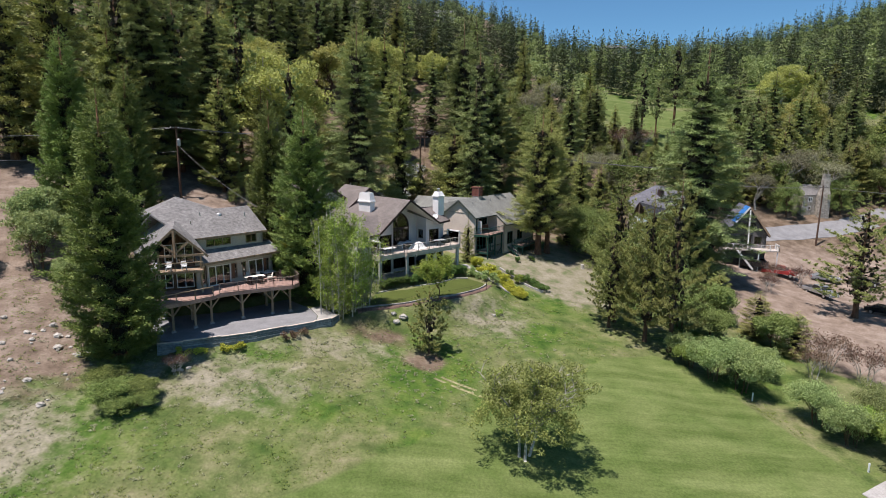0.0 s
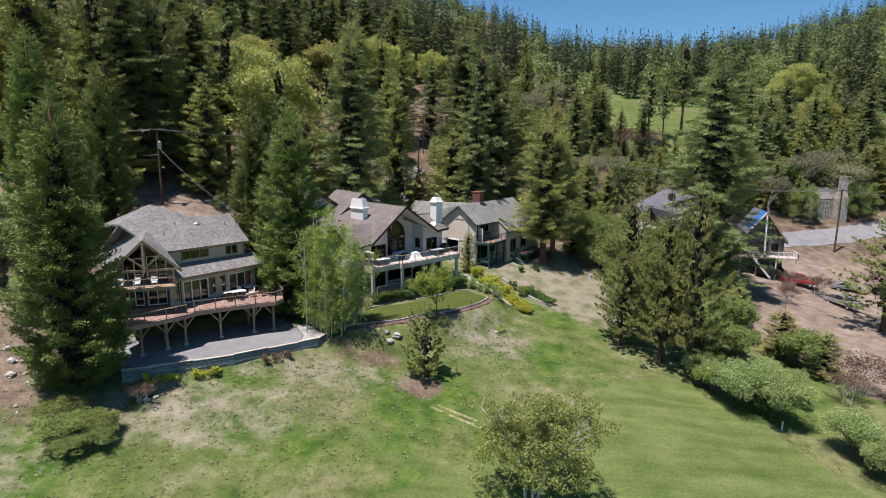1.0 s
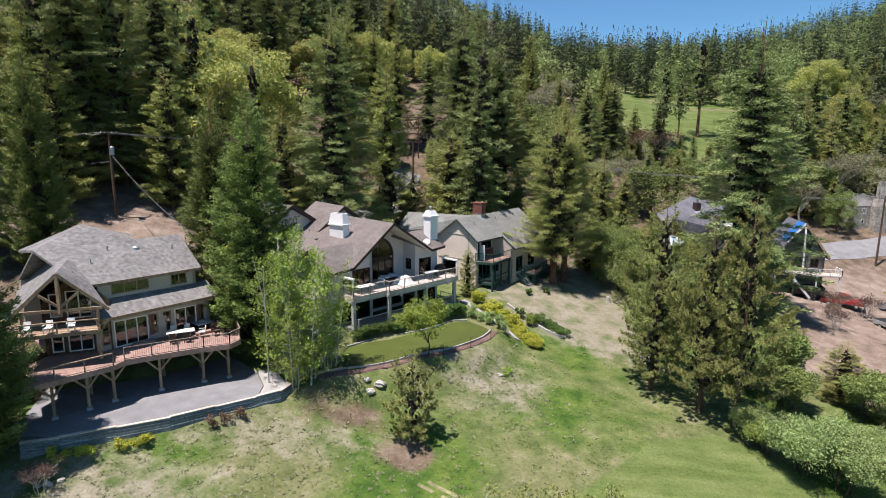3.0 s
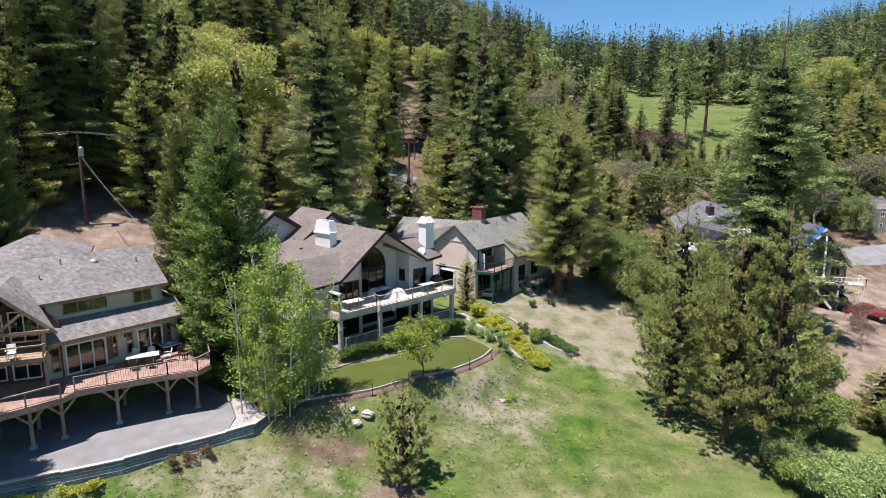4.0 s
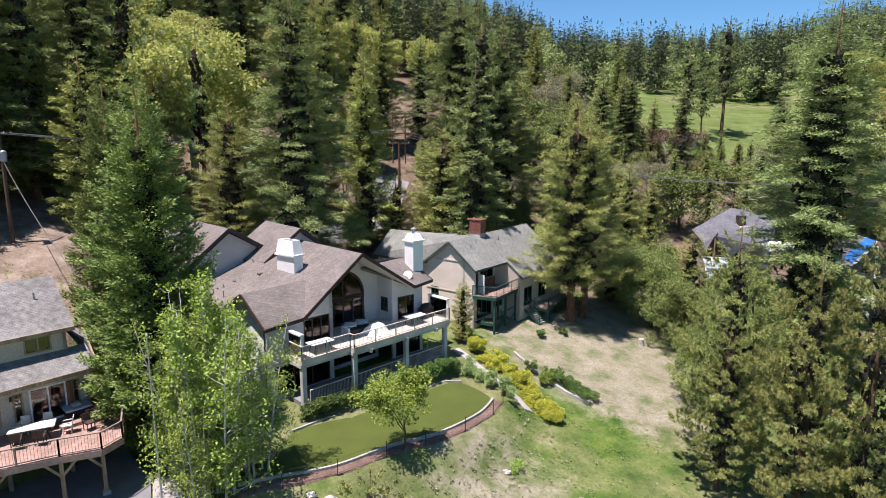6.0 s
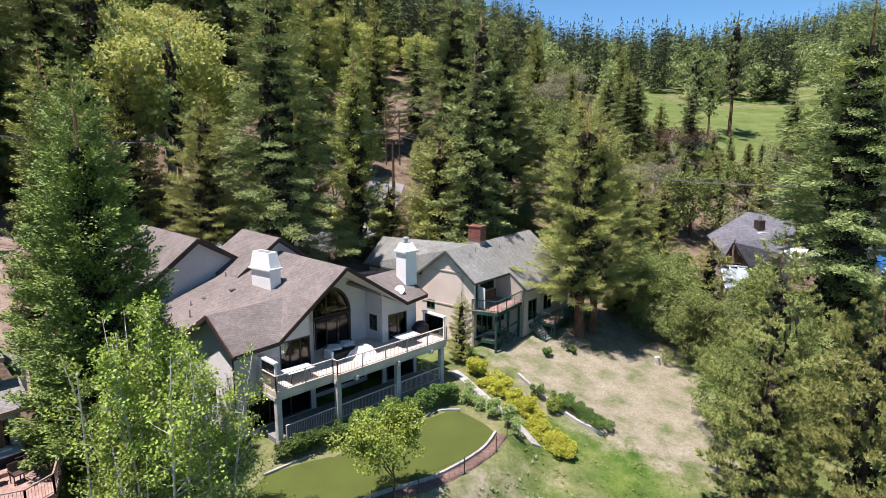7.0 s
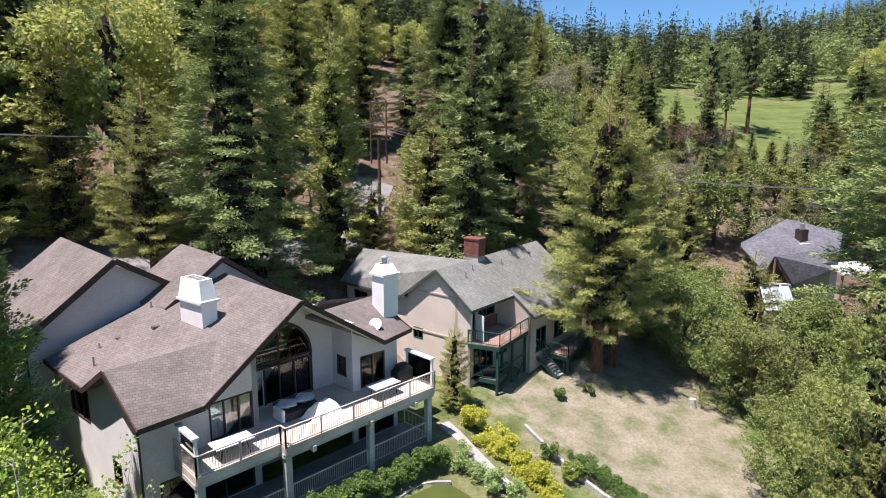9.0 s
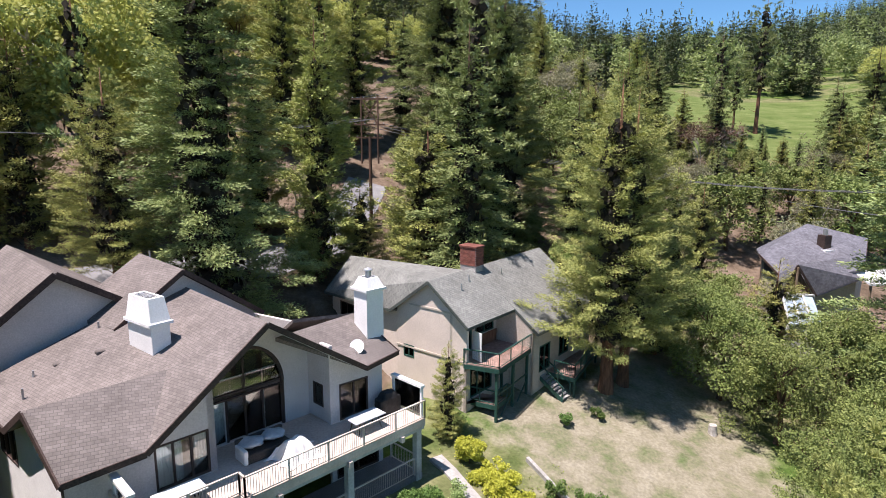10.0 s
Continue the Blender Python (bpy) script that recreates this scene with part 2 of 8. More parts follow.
M = {
    "fir": foliage("fir_needles", (0.05, 0.075, 0.028), (0.39, 0.455, 0.165), 0.12),
    "farfir": foliage("far_fir_needles", (0.022, 0.035, 0.019), (0.15, 0.185, 0.085), 0.05),
    "pine": foliage("pine_needles", (0.065, 0.08, 0.025), (0.40, 0.41, 0.125), 0.1),
    "cedar": foliage("cedar_sprays", (0.085, 0.105, 0.034), (0.50, 0.515, 0.155), 0.12),
    "sequoia": foliage("sequoia_sprays", (0.04, 0.068, 0.02), (0.31, 0.385, 0.10), 0.1),
    "oak": foliage("oak_leaves", (0.21, 0.22, 0.06), (0.54, 0.53, 0.165), 0.4),
    "bare_oak": foliage("oak_buds", (0.15, 0.15, 0.085), (0.36, 0.35, 0.21), 0.4),
    "spring": foliage("spring_leaves", (0.10, 0.18, 0.025), (0.44, 0.555, 0.105), 0.26),
    "birch": foliage("birch_leaves", (0.09, 0.115, 0.032), (0.38, 0.42, 0.12), 0.3),
    "willow": foliage("shrub_leaves", (0.11, 0.155, 0.055), (0.44, 0.52, 0.20), 0.32),
    "hedge": foliage("hedge_leaves", (0.05, 0.1, 0.025), (0.2, 0.31, 0.08), 0.38),
    "yellow": foliage("yellow_shrub_leaves", (0.30, 0.33, 0.04), (0.66, 0.66, 0.11), 0.4),
    "redbush": foliage("russet_twigs", (0.10, 0.055, 0.04), (0.2, 0.13, 0.09), 0.3),
    "grass": foliage("meadow_grass", (0.17, 0.24, 0.055), (0.34, 0.4, 0.11), 0.5),
    "herb": foliage("meadow_herb_leaves", (0.07, 0.15, 0.03), (0.18, 0.30, 0.065), 0.4),
    "liveoak": foliage("live_oak_leaves", (0.05, 0.072, 0.022), (0.31, 0.37, 0.105), 0.15),
    "brightbush": foliage("bright_willow_leaves", (0.12, 0.19, 0.04), (0.42, 0.54, 0.13), 0.35),
    "drygrass": foliage("dry_grass", (0.26, 0.28, 0.15), (0.52, 0.52, 0.34), 0.4),
    # near-black, in place of the shade inside conifer crowns
    "core_shade": material("painted_core_shade", [(0.018, 0.015, 0.011), (0.05, 0.04, 0.028)], 4, 0.95, 0.0),
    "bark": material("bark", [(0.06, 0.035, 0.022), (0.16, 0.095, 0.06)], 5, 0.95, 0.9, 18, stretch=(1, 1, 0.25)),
    "redbark": material("red_bark", [(0.09, 0.045, 0.028), (0.24, 0.12, 0.07)], 5, 0.95, 0.9, 18, stretch=(1, 1, 0.25)),
    "palebark": material("pale_bark", [(0.25, 0.23, 0.2), (0.55, 0.52, 0.47)], 4, 0.8, 0.4, 12),
    "brownroof": shingles("brown_shingles", [(0.15, 0.131, 0.12), (0.19, 0.166, 0.153)]),
    "greenroof": shingles("grey_green_shingles", [(0.175, 0.18, 0.165), (0.225, 0.23, 0.21)]),
    "greyroof": shingles("weathered_grey_shingles", [(0.14, 0.135, 0.13), (0.26, 0.25, 0.24)]),
    "slateroof": shingles("slate_grey_shingles", [(0.10, 0.10, 0.115), (0.17, 0.17, 0.19)]),
    "stucco": material("pale_grey_stucco", [(0.50, 0.47, 0.45), (0.62, 0.58, 0.56)], 14, 0.95, 0.35, 90, stain=0.06),
    "whitestucco": material("white_stucco", [(0.74, 0.73, 0.71), (0.84, 0.83, 0.81)], 14, 0.9, 0.3, 90, stain=0.05),
    "beige": material("beige_siding", [(0.60, 0.51, 0.43), (0.71, 0.62, 0.54)], 12, 0.9, 0.3, 60, stain=0.07),
    "tan": material("tan_siding", [(0.40, 0.35, 0.29), (0.52, 0.46, 0.39)], 10, 0.9, 0.3, 60, stain=0.08),
    "trim": material("dark_brown_trim", [(0.035, 0.022, 0.018), (0.075, 0.05, 0.042)], 10, 0.7, 0.2, 40),
    "greentrim": material("green_painted_wood", [(0.014, 0.05, 0.038), (0.03, 0.09, 0.07)], 9, 0.6, 0.2, 40),
    "greytrim": material("grey_green_fascia", [(0.05, 0.062, 0.055), (0.10, 0.115, 0.10)], 9, 0.7, 0.2, 40),
    "white": material("white_paint", [(0.72, 0.72, 0.70), (0.83, 0.83, 0.81)], 8, 0.55, 0.15, 40, stain=0.05),
    "timber": material("weathered_timber", [(0.20, 0.14, 0.09), (0.38, 0.28, 0.19)], 6, 0.85, 0.5, 25, stretch=(1, 1, 0.3)),
    "deck": material("red_brown_deck_boards", [(0.24, 0.15, 0.12), (0.36, 0.245, 0.205)], 5, 0.8, 0.4, 30, stain=0.2),
    "deckpale": material("pale_deck_coating", [(0.42, 0.36, 0.31), (0.54, 0.47, 0.41)], 8, 0.85, 0.2, 50, stain=0.1),
    "railpale": material("beige_metal_rail", [(0.5, 0.42, 0.36), (0.6, 0.52, 0.45)], 10, 0.5, 0.05, 40),
    "railbrown": material("brown_metal_rail", [(0.20, 0.15, 0.125), (0.29, 0.22, 0.185)], 10, 0.6, 0.1, 40),
    "post": material("grey_painted_post", [(0.38, 0.38, 0.36), (0.5, 0.5, 0.47)], 8, 0.8, 0.2, 40),
    "asphalt": material("asphalt", [(0.07, 0.07, 0.072), (0.14, 0.14, 0.14)], 20, 0.95, 0.5, 120, stain=0.25),
    # worn asphalt; on the lower terrace this grey stands in for shade
    "paleasphalt": material("worn_asphalt_and_slab_shade", [(0.16, 0.16, 0.165), (0.25, 0.25, 0.25)], 18, 0.95, 0.5, 110, stain=0.15),
    "concrete": material("concrete", [(0.27, 0.258, 0.24), (0.40, 0.385, 0.36)], 8, 0.9, 0.3, 60, stain=0.15),
    "blockwall": material("blue_grey_timber_wall", [(0.11, 0.14, 0.15), (0.22, 0.26, 0.28)], 6, 0.85, 0.5, 30, random_value=0.25),
    "brick": material("red_brick", [(0.17, 0.06, 0.045), (0.30, 0.12, 0.09)], 6, 0.9, 0.3, 50, random_value=0.3),
    "mortar": material("mortar", [(0.32, 0.29, 0.27), (0.42, 0.39, 0.36)], 12, 0.95, 0.3, 60),
    "bank": material("red_clay_bank", [(0.10, 0.062, 0.05), (0.19, 0.125, 0.10)], 5, 0.95, 0.6, 25),
    "drypath": material("flattened_dry_grass", [(0.17, 0.17, 0.075), (0.30, 0.28, 0.15)], 5, 0.95, 0.6, 25, stain=0.35, stain_scale=1.5),
    "rock": material("pale_granite", [(0.26, 0.24, 0.21), (0.50, 0.47, 0.42)], 5, 0.9, 0.6, 18),
    "stonewall": material("fieldstone", [(0.22, 0.2, 0.17), (0.48, 0.44, 0.38)], 2.2, 0.9, 0.8, 6),
    "turf": material("artificial_turf", [(0.052, 0.072, 0.012), (0.078, 0.098, 0.018)], 30, 0.95, 0.5, 150, stain=0.12, stain_scale=0.4),
    "cloth": material("white_cloth", [(0.7, 0.69, 0.66), (0.82, 0.81, 0.78)], 3, 0.9, 0.6, 6),
    "blackcloth": material("black_cover", [(0.012, 0.012, 0.013), (0.03, 0.03, 0.03)], 5, 0.6, 0.5, 9),
    "furniture": material("dark_wicker", [(0.03, 0.025, 0.022), (0.08, 0.065, 0.055)], 20, 0.7, 0.4, 60),
    "tabletop": material("grey_table_top", [(0.38, 0.40, 0.42), (0.5, 0.52, 0.54)], 8, 0.4, 0.05, 40),
    "cream": material("cream_cushion", [(0.55, 0.52, 0.45), (0.68, 0.65, 0.58)], 6, 0.9, 0.3, 30),
    "tank": material("galvanised_metal", [(0.35, 0.36, 0.37), (0.48, 0.49, 0.5)], 6, 0.45, 0.1, 30, metal=0.6),
    "wire": material("black_cable", [(0.10, 0.10, 0.10), (0.16, 0.16, 0.16)], 6, 0.6, 0.0),
    "pole": material("creosote_pole", [(0.07, 0.04, 0.028), (0.16, 0.095, 0.065)], 5, 0.9, 0.6, 20, stretch=(1, 1, 0.2)),
    "steel": material("bright_metal", [(0.5, 0.51, 0.52), (0.62, 0.63, 0.64)], 6, 0.35, 0.0, metal=0.8),
    "silver": material("silver_car_paint", [(0.38, 0.40, 0.42), (0.42, 0.44, 0.46)], 3, 0.25, 0.0, metal=0.5, specular=0.5),
    "black": material("black_car_paint", [(0.012, 0.012, 0.014), (0.018, 0.018, 0.02)], 3, 0.2, 0.0, specular=0.5),
    "red": material("red_car_paint", [(0.28, 0.03, 0.03), (0.34, 0.04, 0.04)], 3, 0.25, 0.0, specular=0.5),
    "rubber": material("tyre_rubber", [(0.012, 0.012, 0.012), (0.025, 0.025, 0.025)], 8, 0.9, 0.2),
    "paneblue": material("pale_glazing", [(0.32, 0.40, 0.46), (0.42, 0.50, 0.56)], 3, 0.15, 0.0, specular=0.6),
    "tarp": material("blue_tarpaulin", [(0.02, 0.12, 0.38), (0.05, 0.2, 0.5)], 4, 0.5, 0.4, 8),
    "glass": glass("window_glass"),
    "curtain": material("pale_curtain", [(0.68, 0.69, 0.69), (0.80, 0.81, 0.81)], 8, 0.9, 0.4, 14, stretch=(6, 6, 0.3)),
    # near-black wall colour that stands in for unlit rooms
    "shade_room": material("painted_room_shade", [(0.03, 0.027, 0.024), (0.06, 0.055, 0.05)], 2, 0.9, 0.0),
}


# ---- building blocks ----
class Geo:
    """Collects vertices and faces of one part, in world metres."""

    def __init__(self):
        self.v, self.f = [], []

    def add(self, verts, faces):
        k = len(self.v)
        self.v += [tuple(p) for p in verts]
        self.f += [tuple(i + k for i in f) for f in faces]
        return self

    def box(self, centre, size, yaw=0.0, pitch=0.0, roll=0.0, bevel=0.0):
        m = pose(*centre, pitch, roll, yaw)
        a, b, c = (s / 2 for s in size)
        e = min(bevel, a * 0.45, b * 0.45, c * 0.9)
        if e > 0:
            ring = [(-a + e, -b), (a - e, -b), (a, -b + e), (a, b - e), (a - e, b), (-a + e, b), (-a, b - e), (-a, -b + e)]
            top = [(x * (1 - e / a), y * (1 - e / b)) for x, y in ring]
            pts = [(x, y, -c) for x, y in ring] + [(x, y, c - e) for x, y in ring] + [(x, y, c) for x, y in top]
            faces = [tuple(range(7, -1, -1)), tuple(range(16, 24))]
            for r in (0, 8):
                faces += [(r + i, r + (i + 1) % 8, r + 8 + (i + 1) % 8, r + 8 + i) for i in range(8)]
        else:
            pts = [(x, y, z) for z in (-c, c) for x, y in ((-a, -b), (a, -b), (a, b), (-a, b))]
            faces = [(3, 2, 1, 0), (4, 5, 6, 7), (0, 1, 5, 4), (1, 2, 6, 5), (2, 3, 7, 6), (3, 0, 4, 7)]
        return self.add([m @ Vector(p) for p in pts], faces)

    def bar(self, p, q, w, h=None, bevel=0.0):
        """A beam of section w x h from p to q, h upright."""
        p, q = Vector(p), Vector(q)
        d = (q - p).normalized()
        side = d.cross(Vector((0, 0, 1)))
        side = side.normalized() if side.length > 1e-3 else Vector((1, 0, 0))
        up = side.cross(d)
        h = h or w
        pts = [o + side * (i * w / 2) + up * (j * h / 2) for o in (p, q) for i, j in ((-1, -1), (1, -1), (1, 1), (-1, 1))]
        return self.add(pts, [(0, 1, 2, 3), (7, 6, 5, 4), (0, 4, 5, 1), (1, 5, 6, 2), (2, 6, 7, 3), (3, 7, 4, 0)])

    def tube(self, points, radii, n=7, cap=True):
        points = [Vector(p) for p in points]
        rings = []
        for i, p in enumerate(points):
            d = (points[min(i + 1, len(points) - 1)] - points[max(i - 1, 0)]).normalized()
            a = d.cross(Vector((0.3, 0.9, 0.2))).normalized()
            b = d.cross(a)
            rings += [p + (a * math.cos(2 * math.pi * k / n) + b * math.sin(2 * math.pi * k / n)) * radii[i] for k in range(n)]
        faces = [(r * n + k, r * n + (k + 1) % n, (r + 1) * n + (k + 1) % n, (r + 1) * n + k)
                 for r in range(len(points) - 1) for k in range(n)]
        if cap:
            faces += [tuple(range(n - 1, -1, -1)), tuple(range((len(points) - 1) * n, len(points) * n))]
        return self.add(rings, faces)

    def prism(self, outline, shift):
        """A flat outline given body by a shift, such as a slab, a wall or a roof plane."""
        n, s = len(outline), Vector(shift)
        a = [Vector(p) for p in outline]
        faces = [tuple(range(n)), tuple(range(2 * n - 1, n - 1, -1))]
        faces += [(i, n + i, n + (i + 1) % n, (i + 1) % n) for i in range(n)]
        return self.add(a + [p + s for p in a], faces)

    def lathe(self, centre, profile, n=16):
        x, y, z = centre
        pts = [(x + r * math.cos(2 * math.pi * k / n), y + r * math.sin(2 * math.pi * k / n), z + h) for r, h in profile for k in range(n)]
        m = len(profile)
        faces = [(i * n + k, i * n + (k + 1) % n, (i + 1) * n + (k + 1) % n, (i + 1) * n + k) for i in range(m - 1) for k in range(n)]
        return self.add(pts, faces + [tuple(range(n - 1, -1, -1)), tuple(range((m - 1) * n, m * n))])

    def blob(self, centre, size, seed=0, n=10, rough=0.2):
        """A lumpy rounded body."""
        rnd = random.Random(seed)
        o = Vector([rnd.uniform(-50, 50) for _ in range(3)])
        pts, faces = [], []
        for i in range(n + 1):
            for k in range(2 * n):
                a, b = math.pi * i / n, math.pi * k / n
                d = Vector((math.sin(a) * math.cos(b), math.sin(a) * math.sin(b), math.cos(a)))
                r = 1 + rough * noise.noise(d * 1.7 + o) + rough * 0.5 * noise.noise(d * 4 + o)
                pts.append((centre[0] + d.x * r * size[0], centre[1] + d.y * r * size[1], centre[2] + d.z * r * size[2]))
        for i in range(n):
            faces += [(i * 2 * n + k, (i + 1) * 2 * n + k, (i + 1) * 2 * n + (k + 1) % (2 * n), i * 2 * n + (k + 1) % (2 * n)) for k in range(2 * n)]
        return self.add(pts, faces)


def origin_of(ob):
    p = Vector((0, 0, 0))
    while ob:
        p += ob.location
        ob = ob.parent
    return p


def thing(name, place, label, category, group="", kind=""):
    ob = new(name)
    ob.empty_display_size = 0.3
    ob.location = place
    return tagged(ob, label, category, group, kind)


def clean_mesh(name, verts, faces, mat, smooth=False):
    mesh = bpy.data.meshes.new(name)
    mesh.from_pydata(verts, [], faces)
    mesh.validate()
    bm = bmesh.new()
    bm.from_mesh(mesh)
    bmesh.ops.remove_doubles(bm, verts=bm.verts, dist=2e-4)
    bmesh.ops.recalc_face_normals(bm, faces=bm.faces)
    bm.to_mesh(mesh)
    bm.free()
    if smooth:
        mesh.polygons.foreach_set("use_smooth", [True] * len(mesh.polygons))
    mesh.materials.append(M[mat])
    return mesh


def part(name, geo, mat, parent, label="", smooth=False):
    """One mesh object under a thing or a part; the geometry is given in world metres."""
    o = origin_of(parent)
    mesh = clean_mesh(name, [(p[0] - o.x, p[1] - o.y, p[2] - o.z) for p in geo.v], geo.f, mat, smooth)
    ob = new(name, mesh)
    ob.parent = parent
    return tagged(ob, label)


def single(name, geo, mat, label, category="", group="", kind="", smooth=False):
    """A thing or piece of the setting that is one mesh."""
    ob = new(name, clean_mesh(name, geo.v, geo.f, mat, smooth))
    return tagged(ob, label, category, group, kind)


def piece(name, mesh, parent, m):
    """A repeat that shares its mesh with others, under its thing."""
    ob = new(name, mesh)
    ob.parent = parent
    ob.matrix_basis = Matrix.Translation(-origin_of(parent)) @ m
    return ob


# ---- the lie of the land ----
def softplus(v, w):
    return w * np.logaddexp(0, np.asarray(v, float) / w)


def smooth01(v):
    v = np.clip(v, 0, 1)
    return v * v * (3 - 2 * v)


def inside_depth(x, y, outline):
    """How far inside an outline (minus: outside) a place lies."""
    x, y = np.asarray(x, float), np.asarray(y, float)
    best, hit = np.full(x.shape, 1e9), np.zeros(x.shape, bool)
    n = len(outline)
    for i in range(n):
        (ax, ay), (bx, by) = outline[i], outline[(i + 1) % n]
        dx, dy = bx - ax, by - ay
        t = np.clip(((x - ax) * dx + (y - ay) * dy) / (dx * dx + dy * dy), 0, 1)
        best = np.minimum(best, np.hypot(x - ax - t * dx, y - ay - t * dy))
        hit ^= ((ay > y) != (by > y)) & (x < dx * (y - ay) / (dy if dy else 1e-9) + ax)
    return np.where(hit, best, -best)


PARKING = [(-30, 52.8), (-25.0, 52.7), (-19.0, 55.9), (-13.4, 59.7), (-12.6, 61), (-14.5, 64.5), (-18.2, 67.2), (-24.7, 61.2), (-31, 58.6)]
TERRACE = [(-8.9, 62.9), (-4.4, 64.1), (-1.0, 66.6), (2.2, 68.5), (5.3, 71.5), (6.6, 74.3), (4.4, 80.0), (-1, 80), (-9, 74), (-11, 68)]
HOUSE_PAD = [(-20, 78), (-11, 70.5), (-6, 73), (3, 81), (1, 90), (-8, 96), (-18, 92)]
PAD_1 = [(-31, 61), (-24.9, 63), (-19.4, 69), (-24, 76), (-36, 68)]


def land(x, y):
    """Height of the ground: a slope that falls to the right and the front, flat pads, and the mountain behind."""
    x, y = np.asarray(x, float), np.asarray(y, float)
    xc = 75 - softplus(75 - x, 4)
    xc = -60 + softplus(xc + 60, 4)
    yc = 106 - softplus(106 - y, 3)
    yc = 5 + softplus(yc - 5, 4) - 60
    z = -2.15 - 0.12 * xc + 0.175 * yc + 0.0006 * xc * xc - 0.00154 * xc * yc
    left = 1 - smooth01((x - 0.13 * softplus(y - 190, 20) + 40) / 130)
    z = z + 0.40 * softplus(y - 108, 5) - (0.208 - 0.068 * left) * softplus(y - 190, 14) - 0.14 * softplus(y - 640, 30)
    z = z + 0.26 * softplus(x - 120 - 0.36 * softplus(y - 200, 20), 20) * smooth01((y - 60) / 150) + 0.22 * softplus(-x - 60, 12) * smooth01((y - 20) / 60)
    z = z + 0.22 * np.sin(x * 0.21 + 1) * np.cos(y * 0.17) + 0.08 * np.sin(x * 0.7 + y * 0.45)
    for outline, level, soft in ((PARKING, 0.35, 2.4), (TERRACE, 0.75, 3.2), (HOUSE_PAD, 1.55, 3.0), (PAD_1, 1.3, 2.0)):
        w = smooth01((inside_depth(x, y, outline) + soft) / soft)
        z = z * (1 - w) + level * w
    return z


def height(x, y):
    return float(land(np.array([x]), np.array([y]))[0])

# ---- ground: one sheet out to the ridge ----
MOWN = [(-60, -40), (-22, 30), (-14, 34.5), (-7.3, 39.3), (-3.3, 42.3), (3.5, 47), (10, 53), (15.4, 57.9), (20, 61.3), (24.5, 62.5),
        (27.3, 61.2), (30, 56), (32.6, 49.4), (35.3, 42.9), (39, 34), (44, 15), (60, -40)]
YARD = [(4.6, 91), (6.4, 86.6), (8.4, 84.2), (9.8, 81.5), (13.2, 77.5), (18.5, 74.5), (22.5, 74.5), (24.5, 82), (25, 92), (30, 104), (20, 103), (14, 94)]
LOT = [(36, 79), (44, 86), (48, 99), (53, 113), (70, 115), (88, 113), (84, 74), (66, 66), (52, 58), (45, 63), (43, 72)]
FAIRWAY = [(36, 255), (44, 205), (52, 176), (62, 160), (74, 158), (86, 168), (112, 186), (104, 204), (80, 205), (66, 212), (60, 240), (52, 300), (44, 330), (36, 300)]
BARE = [(-75, 20), (-46, 33), (-33, 44), (-30, 52), (-32, 62), (-44, 78), (-75, 84)]


def axis(lo, a, b, hi, step, far):
    mid = list(np.arange(a, b + 0.01, step))
    left, right, s = [], [], step
    p = a
    while p > lo:
        s = min(s * 1.16, far)
        p -= s
        left.append(p)
    p, s = mid[-1], step
    while p < hi:
        s = min(s * 1.16, far)
        p += s
        right.append(p)
    return np.array(left[::-1] + mid + right)


gx, gy = axis(-1600, -48, 66, 1600, 0.75, 60), axis(-900, 30, 112, 2200, 0.75, 60)
GX, GY = np.meshgrid(gx, gy)
GZ = land(GX, GY)
near = (GX > -60) & (GX < 80) & (GY > 10) & (GY < 115)
GZ = GZ + near * 0.05 * (np.sin(GX * 2.3 + 3 * np.sin(GY * 0.9)) * np.cos(GY * 1.9 + np.sin(GX))) * (inside_depth(GX, GY, MOWN) < -0.5)
nx, ny = len(gx), len(gy)
index = np.arange(nx * ny).reshape(ny, nx)
quads = np.stack([index[:-1, :-1], index[:-1, 1:], index[1:, 1:], index[1:, :-1]], -1).reshape(-1, 4)
ground_mesh = bpy.data.meshes.new("ground")
ground_mesh.from_pydata(np.stack([GX, GY, GZ], -1).reshape(-1, 3).tolist(), [], quads.tolist())
ground_mesh.polygons.foreach_set("use_smooth", [True] * len(ground_mesh.polygons))


def zone(outline, soft):
    return np.clip(0.5 + 0.5 * inside_depth(GX, GY, outline) / soft, 0, 1)


mown = np.maximum(zone(MOWN, 1.5), zone(FAIRWAY, 4))
dirt = np.maximum.reduce([zone(LOT, 5), zone(BARE, 7), np.clip((GY + 0.25 * np.minimum(GX, 0) * 0 - 70 + 0.9 * np.minimum(GX + 18, 0) * -0.35) / 9, 0, 1) * (GX < -16), np.clip((GY - 86) / 10, 0, 1) * (1 - zone(YARD, 6)) * (GX < 40),
                          np.clip((GY - 100) / 14, 0, 1) * np.clip((168 - GY) / 20, 0, 1), 0.62 * np.exp(-((GX + 6.5) / 6) ** 2 - ((GY - 59.8) / 3.4) ** 2),
                          0.72 * np.exp(-((GX + 1.5) / 3.5) ** 2 - ((GY - 56.3) / 2.6) ** 2)])
dry = np.maximum.reduce([zone(YARD, 4), 0.62 * np.exp(-((GX - 5.5) / 7) ** 2 - ((GY - 66.5) / 6) ** 2),
                         0.62 * np.exp(-((GX + 20) / 12) ** 2 - ((GY - 48.5) / 6) ** 2), 0.55 * np.exp(-((GX + 12) / 14) ** 2 - ((GY - 56) / 4) ** 2),
                         0.7 * np.exp(-((GX + 34) / 10) ** 2 - ((GY - 38) / 9) ** 2)])
zones = ground_mesh.color_attributes.new("zones", "FLOAT_COLOR", "POINT")
